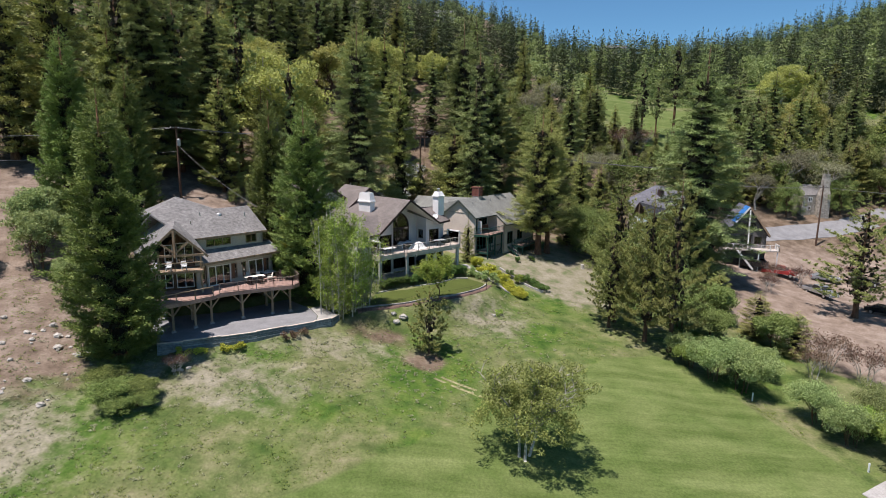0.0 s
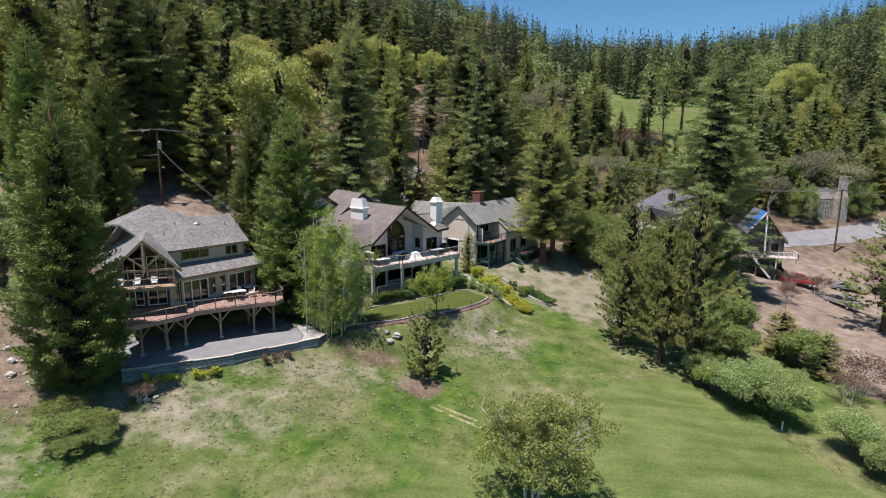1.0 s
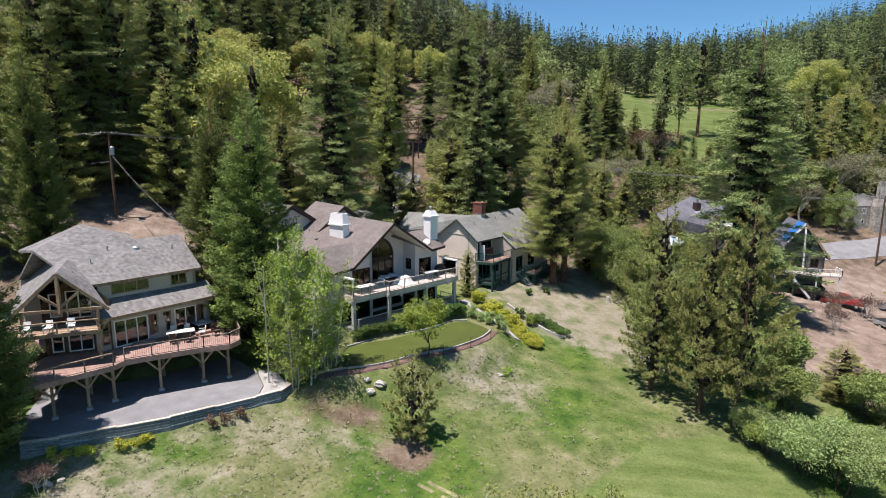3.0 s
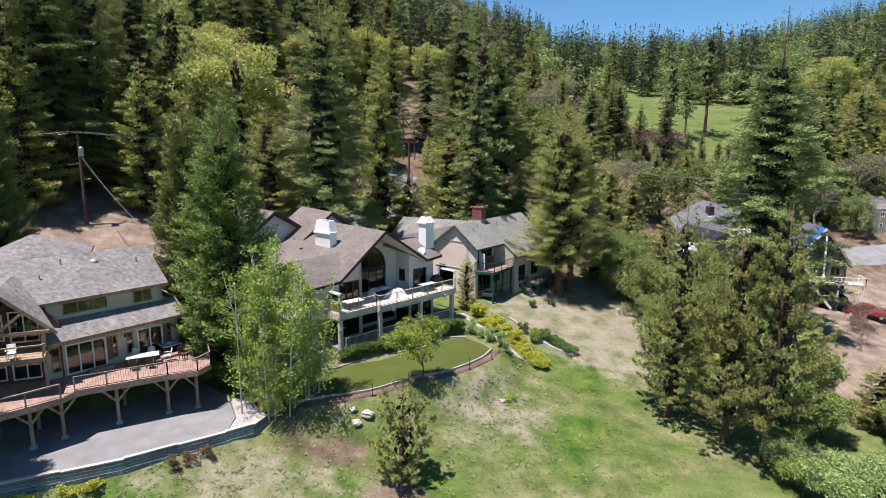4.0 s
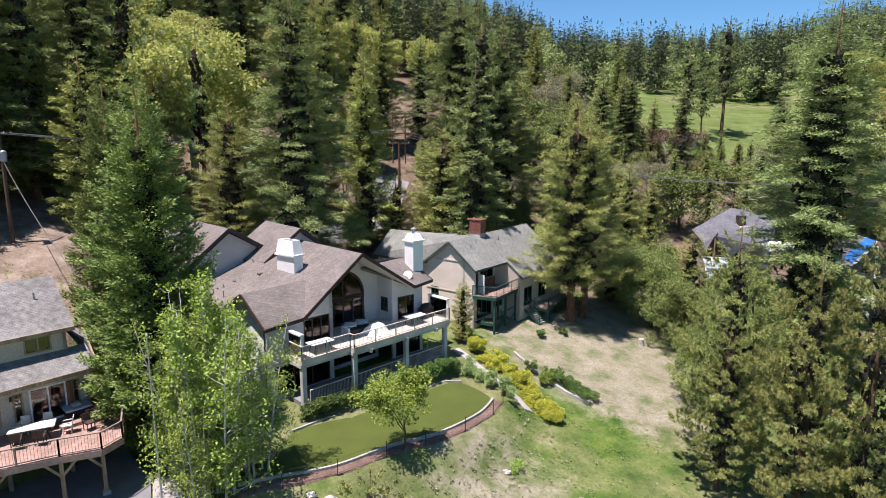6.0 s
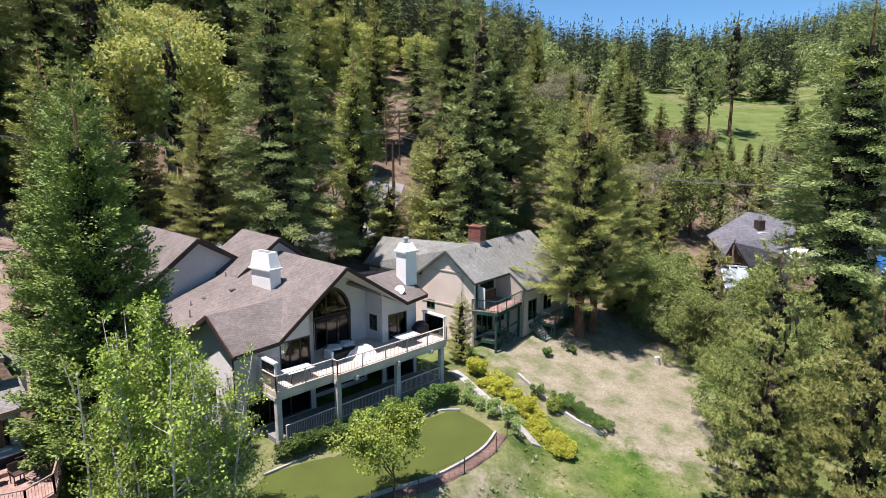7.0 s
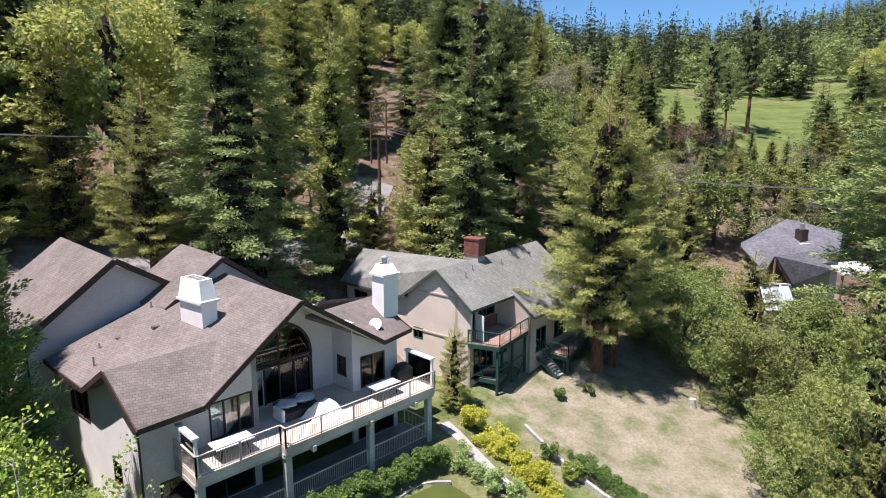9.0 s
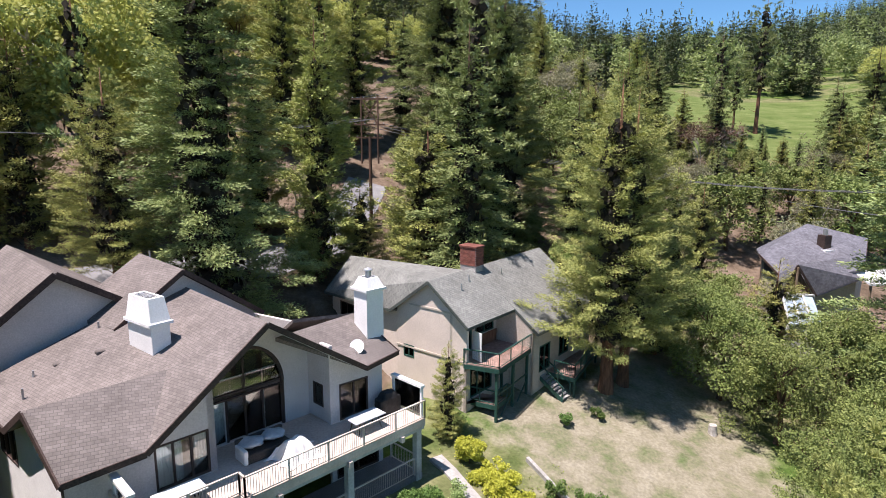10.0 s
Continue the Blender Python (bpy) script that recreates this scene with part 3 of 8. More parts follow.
# alpha: pale soil; the last outline is paled for sunlight on the slope
zones.data.foreach_set("color", np.stack([mown, dirt, dry, np.maximum.reduce([zone(LOT, 4), 0.6 * zone(BARE, 7), 0.85 * zone([(-62, 74), (-20, 76), (-14, 98), (-26, 102), (-62, 98)], 4)])], -1).reshape(-1).astype(np.float32))


def ground_material():
    m = bpy.data.materials.new("ground_cover")
    m.use_nodes = True
    n, link = m.node_tree.nodes, m.node_tree.links.new
    bsdf = n["Principled BSDF"]
    bsdf.inputs["Roughness"].default_value, bsdf.inputs["Specular IOR Level"].default_value = 0.95, 0.1
    place, attribute, split = n.new("ShaderNodeTexCoord"), n.new("ShaderNodeAttribute"), n.new("ShaderNodeSeparateColor")
    attribute.attribute_name = "zones"
    link(attribute.outputs["Color"], split.inputs[0])

    def tex(scale, detail=4, stretch=None, rough=0.55):
        t = n.new("ShaderNodeTexNoise")
        t.inputs["Scale"].default_value, t.inputs["Detail"].default_value, t.inputs["Roughness"].default_value = scale, detail, rough
        if stretch:
            mp = n.new("ShaderNodeMapping")
            mp.inputs["Scale"].default_value, mp.inputs["Rotation"].default_value = stretch, (0, 0, radians(35))
            link(place.outputs["Object"], mp.inputs[0])
            link(mp.outputs[0], t.inputs["Vector"])
        else:
            link(place.outputs["Object"], t.inputs["Vector"])
        return t.outputs["Fac"]

    def ramp(source, stops):
        r = n.new("ShaderNodeValToRGB")
        e = r.color_ramp.elements
        e[0].position, e[0].color = stops[0][0], (*stops[0][1], 1)
        e[1].position, e[1].color = stops[-1][0], (*stops[-1][1], 1)
        for p, c in stops[1:-1]:
            e.new(p).color = (*c, 1)
        link(source, r.inputs[0])
        return r.outputs[0]

    def mix(fac, a, b, kind="MIX"):
        x = n.new("ShaderNodeMix")
        x.data_type, x.blend_type = "RGBA", kind
        if isinstance(fac, float):
            x.inputs["Factor"].default_value = fac
        else:
            link(fac, x.inputs["Factor"])
        link(a, x.inputs["A"])
        link(b, x.inputs["B"])
        return x.outputs["Result"]

    def edge(value, wobble, amount, width=0.08):
        """A zone's border, ragged by noise."""
        a = n.new("ShaderNodeMath")
        a.operation = "MULTIPLY_ADD"
        a.inputs[1].default_value, a.inputs[2].default_value = amount, -amount / 2
        link(wobble, a.inputs[0])
        b = n.new("ShaderNodeMath")
        b.operation = "ADD"
        link(value, b.inputs[0])
        link(a.outputs[0], b.inputs[1])
        c = n.new("ShaderNodeMapRange")
        c.interpolation_type = "SMOOTHSTEP"
        c.inputs["From Min"].default_value, c.inputs["From Max"].default_value = 0.5 - width, 0.5 + width
        link(b.outputs[0], c.inputs["Value"])
        return c.outputs[0]

    patch, clump, fine, mottle = tex(0.10, 5), tex(0.55, 6, None, 0.6), tex(5.0, 4), tex(0.33, 4)
    lush = ramp(clump, [(0.30, (0.030, 0.070, 0.012)), (0.45, (0.062, 0.112, 0.020)), (0.6, (0.100, 0.145, 0.030)), (0.74, (0.150, 0.178, 0.055))])
    pale = ramp(clump, [(0.3, (0.080, 0.100, 0.034)), (0.5, (0.140, 0.150, 0.064)), (0.7, (0.215, 0.200, 0.112))])
    meadow = mix(ramp(patch, [(0.38, (0, 0, 0)), (0.58, (1, 1, 1))]), lush, pale)
    straw = ramp(clump, [(0.3, (0.10, 0.13, 0.055)), (0.42, (0.165, 0.165, 0.098)), (0.52, (0.215, 0.197, 0.138)), (0.7, (0.27, 0.248, 0.185))])
    # forest earth, darkened for needle litter and to stand for tree shade
    earth = ramp(clump, [(0.28, (0.062, 0.046, 0.030)), (0.5, (0.135, 0.10, 0.07)), (0.68, (0.20, 0.155, 0.115)), (0.78, (0.10, 0.115, 0.042))])
    stripes = tex(0.34, 6, (0.22, 1.7, 1), 0.62)
    lawn = mix(ramp(stripes, [(0.35, (0, 0, 0)), (0.65, (1, 1, 1))]), ramp(mottle, [(0.3, (0.062, 0.096, 0.022)), (0.7, (0.098, 0.130, 0.037))]),
               ramp(mottle, [(0.3, (0.108, 0.150, 0.042)), (0.7, (0.165, 0.195, 0.072))]))
    c = mix(edge(split.outputs["Blue"], clump, 0.9, 0.22), meadow, straw)
    pale_earth = ramp(clump, [(0.28, (0.14, 0.105, 0.08)), (0.5, (0.225, 0.175, 0.138)), (0.7, (0.30, 0.245, 0.20)), (0.8, (0.16, 0.17, 0.075))])
    earth = mix(attribute.outputs["Alpha"], earth, pale_earth)
    c = mix(edge(split.outputs["Green"], mottle, 0.8, 0.15), c, earth)
    c = mix(edge(split.outputs["Red"], clump, 0.25, 0.10), c, lawn)
    speck = ramp(fine, [(0.3, (0.72, 0.72, 0.72)), (0.7, (1.22, 1.22, 1.22))])
    c = mix(0.8, c, speck, "MULTIPLY")
    link(c, bsdf.inputs["Base Color"])
    bump = n.new("ShaderNodeBump")
    bump.inputs["Strength"].default_value, bump.inputs["Distance"].default_value = 0.6, 0.12
    link(fine, bump.inputs["Height"])
    link(bump.outputs[0], bsdf.inputs["Normal"])
    return m


ground_mesh.materials.append(ground_material())
ground = tagged(new("ground", ground_mesh), "grassy hillside with meadow, mown fairway and brown forest floor", "ground", kind="structure")


def strip(name, centre, width, mat, label, lift=0.07, thick=0.25):
    """A road or path laid along a line over the ground, with its own thickness."""
    g, fine_line = Geo(), []
    for (ax, ay), (bx, by) in zip(centre[:-1], centre[1:]):
        k = max(2, int(math.hypot(bx - ax, by - ay) / 1.5))
        fine_line += [(ax + (bx - ax) * i / k, ay + (by - ay) * i / k) for i in range(k)]
    fine_line.append(centre[-1])
    pts, n = [], len(fine_line)
    for i, (x, y) in enumerate(fine_line):
        (ax, ay), (bx, by) = fine_line[max(i - 1, 0)], fine_line[min(i + 1, n - 1)]
        d = math.hypot(bx - ax, by - ay)
        ox, oy = -(by - ay) / d * width / 2, (bx - ax) / d * width / 2
        zl, zm, zr = height(x + ox, y + oy), height(x, y), height(x - ox, y - oy)
        lift_mid = lift + max(0.0, zm - (zl + zr) / 2)
        zl, zr = zl + lift_mid, zr + lift_mid
        pts += [(x + ox, y + oy, zl), (x - ox, y - oy, zr), (x + ox, y + oy, zl - thick - 0.4), (x - ox, y - oy, zr - thick - 0.4)]
    faces = []
    for i in range(n - 1):
        a, b = 4 * i, 4 * i + 4
        faces += [(a, a + 1, b + 1, b), (a + 2, b + 2, b + 3, a + 3), (a, b, b + 2, a + 2), (a + 1, a + 3, b + 3, b + 1)]
    faces += [(0, 2, 3, 1), (4 * n - 4, 4 * n - 3, 4 * n - 1, 4 * n - 2)]
    g.add(pts, faces)
    return single(name, g, mat, label, "road", kind="structure")


strip("road_behind_houses", [(-27, 93.2), (-23, 96.4), (-13, 104.5), (-9.6, 109), (-7.8, 117), (-7, 126)], 5.0, "paleasphalt", "worn grey asphalt lane behind the houses")
strip("road_east", [(57, 117), (70, 121), (82, 123.5), (95, 128), (130, 144)], 5.2, "paleasphalt", "wide worn asphalt road beside the cabin")
strip("cart_path", [(34.4, 40.6), (38, 42.6), (48, 44)], 2.4, "concrete", "pale concrete cart path at the fairway edge")

for k, line in enumerate(([(-0.9, 53.6), (-0.4, 53.3), (2.0, 52.0), (4.5, 50.7), (6.0, 49.9)], [(0.2, 53.7), (0.8, 53.3), (3.0, 52.2), (5.3, 51.0), (6.6, 50.3)])):
    strip("track", line, 0.3, "drypath", "pale wheel track pressed into the meadow grass", 0.02, 0.0)

# ---- trees ----
def leaf_quads(p, along, side, long, wide):
    """Pointed leaf clusters at the places p, each a four-cornered blade."""
    a, b = along * long[:, None], side * wide[:, None]
    return np.stack([p - a * 0.5, p - b * 0.5 + a * 0.08, p + a * 0.5, p + b * 0.5 + a * 0.08], 1).reshape(-1, 3)


def unit(v):
    return v / np.maximum(np.linalg.norm(v, axis=1, keepdims=True), 1e-6)


def blade_mesh(name, verts, mat, shade_core=None):
    """Leaf blades as one mesh; the last argument: near-black inner blades, crown shade put into their colour."""
    mesh = bpy.data.meshes.new(name)
    green = len(verts) // 4
    if shade_core is not None:
        verts = np.concatenate([verts, shade_core])
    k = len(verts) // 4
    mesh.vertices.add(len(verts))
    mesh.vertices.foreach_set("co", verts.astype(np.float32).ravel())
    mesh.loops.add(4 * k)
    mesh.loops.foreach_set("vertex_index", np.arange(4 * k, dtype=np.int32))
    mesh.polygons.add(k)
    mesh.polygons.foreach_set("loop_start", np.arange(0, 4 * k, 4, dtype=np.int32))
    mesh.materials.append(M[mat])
    if shade_core is not None:
        mesh.materials.append(M["core_shade"])
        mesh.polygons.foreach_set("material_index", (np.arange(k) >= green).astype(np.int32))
    mesh.update(calc_edges=True)
    return mesh


def spray_blades(seed, h, r, bottom, power, boughs, clump, leaf, per, droop=0.2, lift=0.2, ragged=0.4, thin=0.4, brush=False, low=0.12, inner=0.3, full=2.1, rise=0.0, puff=0.10, core_blades=6):
    """A conifer's crown: boughs set in a spiral up the trunk, each bearing tufts; every tuft is a small spray or brush of needles."""
    g = np.random.default_rng(seed)
    i = np.arange(boughs)
    t = 1 - (1 - np.clip((i + g.uniform(-0.5, 0.5, boughs)) / boughs, 0, 0.9995)) ** 0.74
    yaw = i * 2.39996 + g.normal(0, 0.35, boughs)
    z = h * (bottom + (1 - bottom) * t)
    a, b, c = g.uniform(0, 6.28, 3)
    lump = 0.45 * np.sin(2 * yaw + a + z * 0.55) + 0.4 * np.sin(3 * yaw + b - z * 0.9) + 0.3 * np.sin(yaw + c + z * 1.7) + g.normal(0, 0.45, boughs)
    length = (r * (1 - t) ** power * np.clip(0.55 + 0.45 * t / low, 0, 1) + 0.12) * np.clip(1 + ragged * lump, 0.3, 1.45)
    count = 2 + (full * length / clump).astype(int)
    k = np.repeat(i, count)
    n = len(k)
    s = g.uniform(inner, 1, n) ** 0.62
    s[np.cumsum(count) - 1] = 1.0
    d = np.stack([np.cos(yaw), np.sin(yaw), np.zeros(boughs)], 1)[k]
    e = np.stack([-d[:, 1], d[:, 0], d[:, 2]], 1)
    far, tk = length[k], t[k]
    across = g.uniform(-1, 1, n) * (0.3 * far * (1.12 - s) + 0.12)
    centre = d * (s * far)[:, None] + e * across[:, None]
    centre[:, 2] = z[k] + far * (-droop * s ** 1.5 + lift * s ** 3 + (tk - 0.4) * 0.35 * s) + g.normal(0, 0.1 * clump, n)
    size = clump * g.uniform(0.6, 1.35, n) * (0.55 + 0.45 * np.clip((1 - tk) * 4, 0, 1))
    axis_ = unit(d + e * (across / np.maximum(far, 0.3))[:, None] * 1.5 + [0, 0, 1] * (rise + 0.7 * lift - 0.5 * droop + 0.7 * np.clip(tk - 0.75, 0, 1))[:, None])
    blades = np.maximum(3, (per * (size / clump) ** 1.6)).astype(int)
    j = np.repeat(np.arange(n), blades)
    m = len(j)
    ax, ej, sz = axis_[j], e[j], size[j]
    up = unit(np.cross(ax, ej))
    up *= np.sign(up[:, 2:3] + 1e-6)
    long = leaf * g.uniform(0.65, 1.4, m) * (0.5 + 0.5 * np.clip((1 - tk[j]) * 4, 0, 1))
    if brush:
        along = unit(g.normal(0, 1, (m, 3)) + ax * 0.7 + [0, 0, 0.75])
        p = centre[j] + along * (sz * g.uniform(0.1, 0.42, m))[:, None]
    else:
        u, v, w = g.uniform(-0.7, 0.6, m), g.normal(0, 0.27, m), g.normal(0, puff, m)
        p = centre[j] + (ax * u[:, None] + ej * (v * (1 - 0.5 * u))[:, None] + up * w[:, None]) * sz[:, None]
        along = unit(ax + ej * (v * 1.8)[:, None] + up * (w * 2.0 + 0.1)[:, None] + g.normal(0, 0.28, (m, 3)))
    side = unit(np.cross(along, d[j] * 0.45 + [0, 0, 0.85] + g.normal(0, 0.3, (m, 3))))
    tip = max(6, int(per * 0.8))
    top = np.zeros((tip, 3))
    top[:, 2] = h * (1 - g.uniform(0, 0.05, tip))
    green = np.concatenate([leaf_quads(p, along, side, long, long * thin),
                            leaf_quads(top, unit(g.normal(0, 0.45, (tip, 3)) + [0, 0, 1]), unit(g.normal(0, 1, (tip, 3)) * [1, 1, 0.1]), np.full(tip, leaf * 1.3), np.full(tip, leaf * thin))])
    # made-up inner blades that stand in for the shade between the boughs
    q = np.repeat(i[t < 0.8], core_blades)
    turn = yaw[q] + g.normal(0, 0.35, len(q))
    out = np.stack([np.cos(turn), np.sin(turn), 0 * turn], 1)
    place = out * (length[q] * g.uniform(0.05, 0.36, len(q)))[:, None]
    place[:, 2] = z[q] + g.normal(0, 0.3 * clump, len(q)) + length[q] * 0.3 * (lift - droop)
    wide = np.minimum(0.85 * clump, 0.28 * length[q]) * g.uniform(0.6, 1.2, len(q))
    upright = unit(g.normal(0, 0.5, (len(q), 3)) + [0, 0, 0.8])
    shade_core = leaf_quads(place, upright, unit(np.cross(out + g.normal(0, 0.4, (len(q), 3)), upright)), wide * 1.2, wide)
    return green, shade_core


def clump_blades(seed, centres, sizes, count, leaf, squash=0.75, hang=0.0, flat=0.6):
    """Leaves gathered in clumps at the twig ends."""
    g = np.random.default_rng(seed)
    out = []
    for c, s in zip(centres, sizes):
        k = max(4, int(count * s * s))
        d = unit(g.normal(0, 1, (k, 3)))
        rad = s * g.uniform(0.25, 1.0, k) ** 0.5
        p = np.array(c) + d * rad[:, None] * [1, 1, squash]
        if hang:
            p[:, 2] -= hang * g.uniform(0, 1, k) ** 2
        along = unit(d + g.normal(0, 0.6, (k, 3)) - [0, 0, 0.9 * hang])
        up = unit(d * (1 - flat) + g.normal(0, 0.5, (k, 3)) + [0, 0, flat])
        side = unit(np.cross(along, up))
        size = leaf * g.uniform(0.7, 1.4, k)
        out.append(leaf_quads(p, along, side, size * 1.2, size * 0.75))
    return np.concatenate(out)


def trunk_geo(h, r, seed, lean=0.0, stubs=0):
    g, rnd = Geo(), random.Random(seed)
    pts = [(0, 0, -1.2)] + [(lean * h * t * t + 0.04 * math.sin(7 * t + seed), 0.05 * math.cos(5 * t + seed), h * t) for t in (0, 0.06, 0.25, 0.5, 0.75, 0.99)]
    g.tube(pts, [r * 1.5, r * 1.35, r * 1.05, r * 0.85, r * 0.6, r * 0.33, r * 0.04], 8)
    for _ in range(stubs):
        t, a = rnd.uniform(0.12, 0.9), rnd.uniform(0, 6.28)
        length = rnd.uniform(0.9, 2.4) * (1.05 - t)
        b = Vector((lean * h * t * t, 0, h * t))
        d = Vector((math.cos(a), math.sin(a), rnd.uniform(-0.15, 0.35)))
        g.tube([b, b + d * length * 0.5, b + d * length + Vector((0, 0, 0.15 * length))], [r * 0.22, r * 0.14, 0.01], 4)
    return g


def limbs_geo(h, r, spread, forks, seed, stems=1):
    """A broad-leaved tree's wood: stems that fork into limbs. Returns the wood and the twig ends."""
    g, rnd, ends = Geo(), random.Random(seed), []

    def grow(p, d, length, rad, level):
        mid = p + d * length * 0.5 + Vector((rnd.uniform(-1, 1), rnd.uniform(-1, 1), 0)) * length * 0.06
        tip = p + d * length
        g.tube([p, mid, tip], [rad, rad * 0.8, rad * 0.6], 6 if level < 2 else 4, cap=False)
        if level >= forks:
            ends.append(tip)
            return
        for _ in range(3 if level else 4):
            a = rnd.uniform(0, 6.28)
            nd = (d * 0.8 + Vector((math.cos(a), math.sin(a), 0)) * spread * rnd.uniform(0.6, 1.1) + Vector((0, 0, 0.25))).normalized()
            grow(tip if level else p + d * length * rnd.uniform(0.55, 1), nd, length * rnd.uniform(0.55, 0.8), rad * 0.58, level + 1)

    for s in range(stems):
        a = 6.28 * s / stems + rnd.uniform(-0.4, 0.4)
        tilt = 0.0 if stems == 1 else rnd.uniform(0.08, 0.2)
        d = Vector((math.cos(a) * tilt, math.sin(a) * tilt, 1)).normalized()
        o = Vector((math.cos(a), math.sin(a), 0)) * (0.0 if stems == 1 else 0.45)
        g.tube([o + Vector((0, 0, -1.0)), o + Vector((0, 0, 0.05))], [r * 1.5, r * 1.05], 7)
        grow(o, d, h * 0.42, r, 0)
    return g, ends


def make_tree(name, label, category, wood, bark, crown_mesh, group=""):
    """A tree at the origin: an empty, its trunk and its crown."""
    ob = thing(name, (0, 0, 0), label, category, group)
    part("trunk", wood, bark, ob, smooth=True)
    crown = new("crown", crown_mesh)
    crown.parent = ob
    return ob


def plant(tree, x, y, scale=1.0, yaw=0.0, sink=0.0, wide=1.0, label="", lean=(0, 0)):
    m = pose(x, y, height(x, y) - sink, lean[0], lean[1], yaw)
    ob = copy_thing(tree, m)
    ob.scale = (scale * wide, scale * wide, scale)
    if label:
        ob["label"] = label
    return ob


def retire(tree):
    """Takes the pattern away once its copies stand."""
    for o in (*tree.children_recursive, tree):
        bpy.data.objects.remove(o)


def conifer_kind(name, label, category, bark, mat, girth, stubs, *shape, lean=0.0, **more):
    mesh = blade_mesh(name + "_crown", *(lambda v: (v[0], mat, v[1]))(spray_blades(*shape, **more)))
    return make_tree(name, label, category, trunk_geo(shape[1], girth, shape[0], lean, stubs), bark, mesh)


# seed, height, radius, lowest bough, taper, boughs, tuft, needle spray, sprays in a tuft
sequoia = conifer_kind("sequoia", "tall dense dark green conical sequoia on the slope", "conifer", "redbark", "sequoia", 0.55, 0,
                       3, 24, 4.6, 0.01, 0.75, 400, 0.8, 0.2, 44, droop=0.06, lift=0.4, ragged=0.2, thin=0.42, rise=0.1, puff=0.12, full=1.7, core_blades=4)
sequoia_slim = conifer_kind("sequoia", "dense bright green conical sequoia beside the house", "conifer", "redbark", "sequoia", 0.45, 0,
                            4, 24, 4.6, 0.01, 0.7, 400, 0.8, 0.2, 44, droop=0.06, lift=0.4, ragged=0.2, thin=0.42, rise=0.1, puff=0.12, full=1.7, core_blades=4)
cedar = conifer_kind("incense_cedar", "broad yellow-green incense cedar with a rough outline", "conifer", "redbark", "cedar", 0.5, 6,
                     5, 26, 5.2, 0.17, 0.55, 230, 0.8, 0.19, 40, droop=0.14, lift=0.25, ragged=0.55, thin=0.36, puff=0.16, full=1.7)
young_cedar = conifer_kind("incense_cedar", "young green incense cedar", "conifer", "redbark", "cedar", 0.2, 0,
                           6, 10, 2.4, 0.03, 0.65, 130, 0.5, 0.16, 34, droop=0.1, lift=0.3, ragged=0.3, thin=0.36, puff=0.15, full=1.5)
pine = conifer_kind("ponderosa_pine", "long-needled yellow-green pine with open boughs", "pine tree", "bark", "pine", 0.28, 34,
                    7, 18, 4.4, 0.12, 0.75, 150, 0.56, 0.2, 56, droop=0.04, lift=0.3, ragged=0.45, thin=0.17, brush=True, full=1.6, core_blades=3)
pine_b = conifer_kind("ponderosa_pine", "long-needled pine with open boughs and a bare lower trunk", "pine tree", "bark", "pine", 0.28, 34,
                      8, 18, 4.3, 0.16, 0.7, 140, 0.56, 0.2, 56, droop=0.04, lift=0.3, ragged=0.5, thin=0.17, brush=True, full=1.6, core_blades=3)
small_pine = conifer_kind("young_pine", "small bushy pine on the dry meadow", "pine tree", "bark", "pine", 0.1, 10,
                          9, 7, 1.8, 0.05, 0.5, 80, 0.42, 0.2, 36, droop=0.0, lift=0.3, ragged=0.4, thin=0.19, brush=True, full=1.5, core_blades=2)
fir = conifer_kind("fir", "tall dark green fir on the wooded hillside", "conifer", "bark", "fir", 0.45, 8,
                   10, 30, 5.0, 0.08, 0.75, 165, 1.2, 0.36, 32, droop=0.28, lift=0.1, ragged=0.45, thin=0.34)
fir_b = conifer_kind("fir", "tall dark green fir with ragged boughs on the hillside", "conifer", "bark", "fir", 0.42, 14,
                     11, 30, 4.6, 0.14, 0.65, 140, 1.2, 0.36, 32, droop=0.2, lift=0.1, ragged=0.6, thin=0.34)
big_fir = conifer_kind("fir", "very tall dark fir towering over the roofs", "conifer", "bark", "fir", 0.6, 10,
                       12, 36, 6.2, 0.05, 0.6, 340, 1.1, 0.26, 44, droop=0.26, lift=0.12, ragged=0.5, thin=0.32)
tall_pine = conifer_kind("jeffrey_pine", "tall pine with a long bare reddish trunk", "pine tree", "redbark", "fir", 0.45, 22,
                         13, 32, 4.2, 0.34, 0.45, 64, 1.3, 0.5, 40, droop=0.05, lift=0.15, ragged=0.6, thin=0.18, brush=True, full=1.6)


def broadleaf(name, label, category, bark, mat, seed, h, r, spread, forks, stems, clump, count, leaf, squash=0.7, hang=0.0, extra=0):
    wood, ends = limbs_geo(h, r, spread, forks, seed, stems)
    rnd = random.Random(seed)
    centres = [tuple(e) for e in ends] + [tuple(Vector(rnd.choice(ends)) + Vector((rnd.gauss(0, 0.6), rnd.gauss(0, 0.6), rnd.gauss(-0.2, 0.5)))) for _ in range(extra)]
    sizes = [clump * rnd.uniform(0.6, 1.3) for _ in centres]
    mesh = blade_mesh(name + "_crown", clump_blades(seed, centres, sizes, count, leaf, squash, hang), mat)
    return make_tree(name, label, category, wood, bark, mesh)




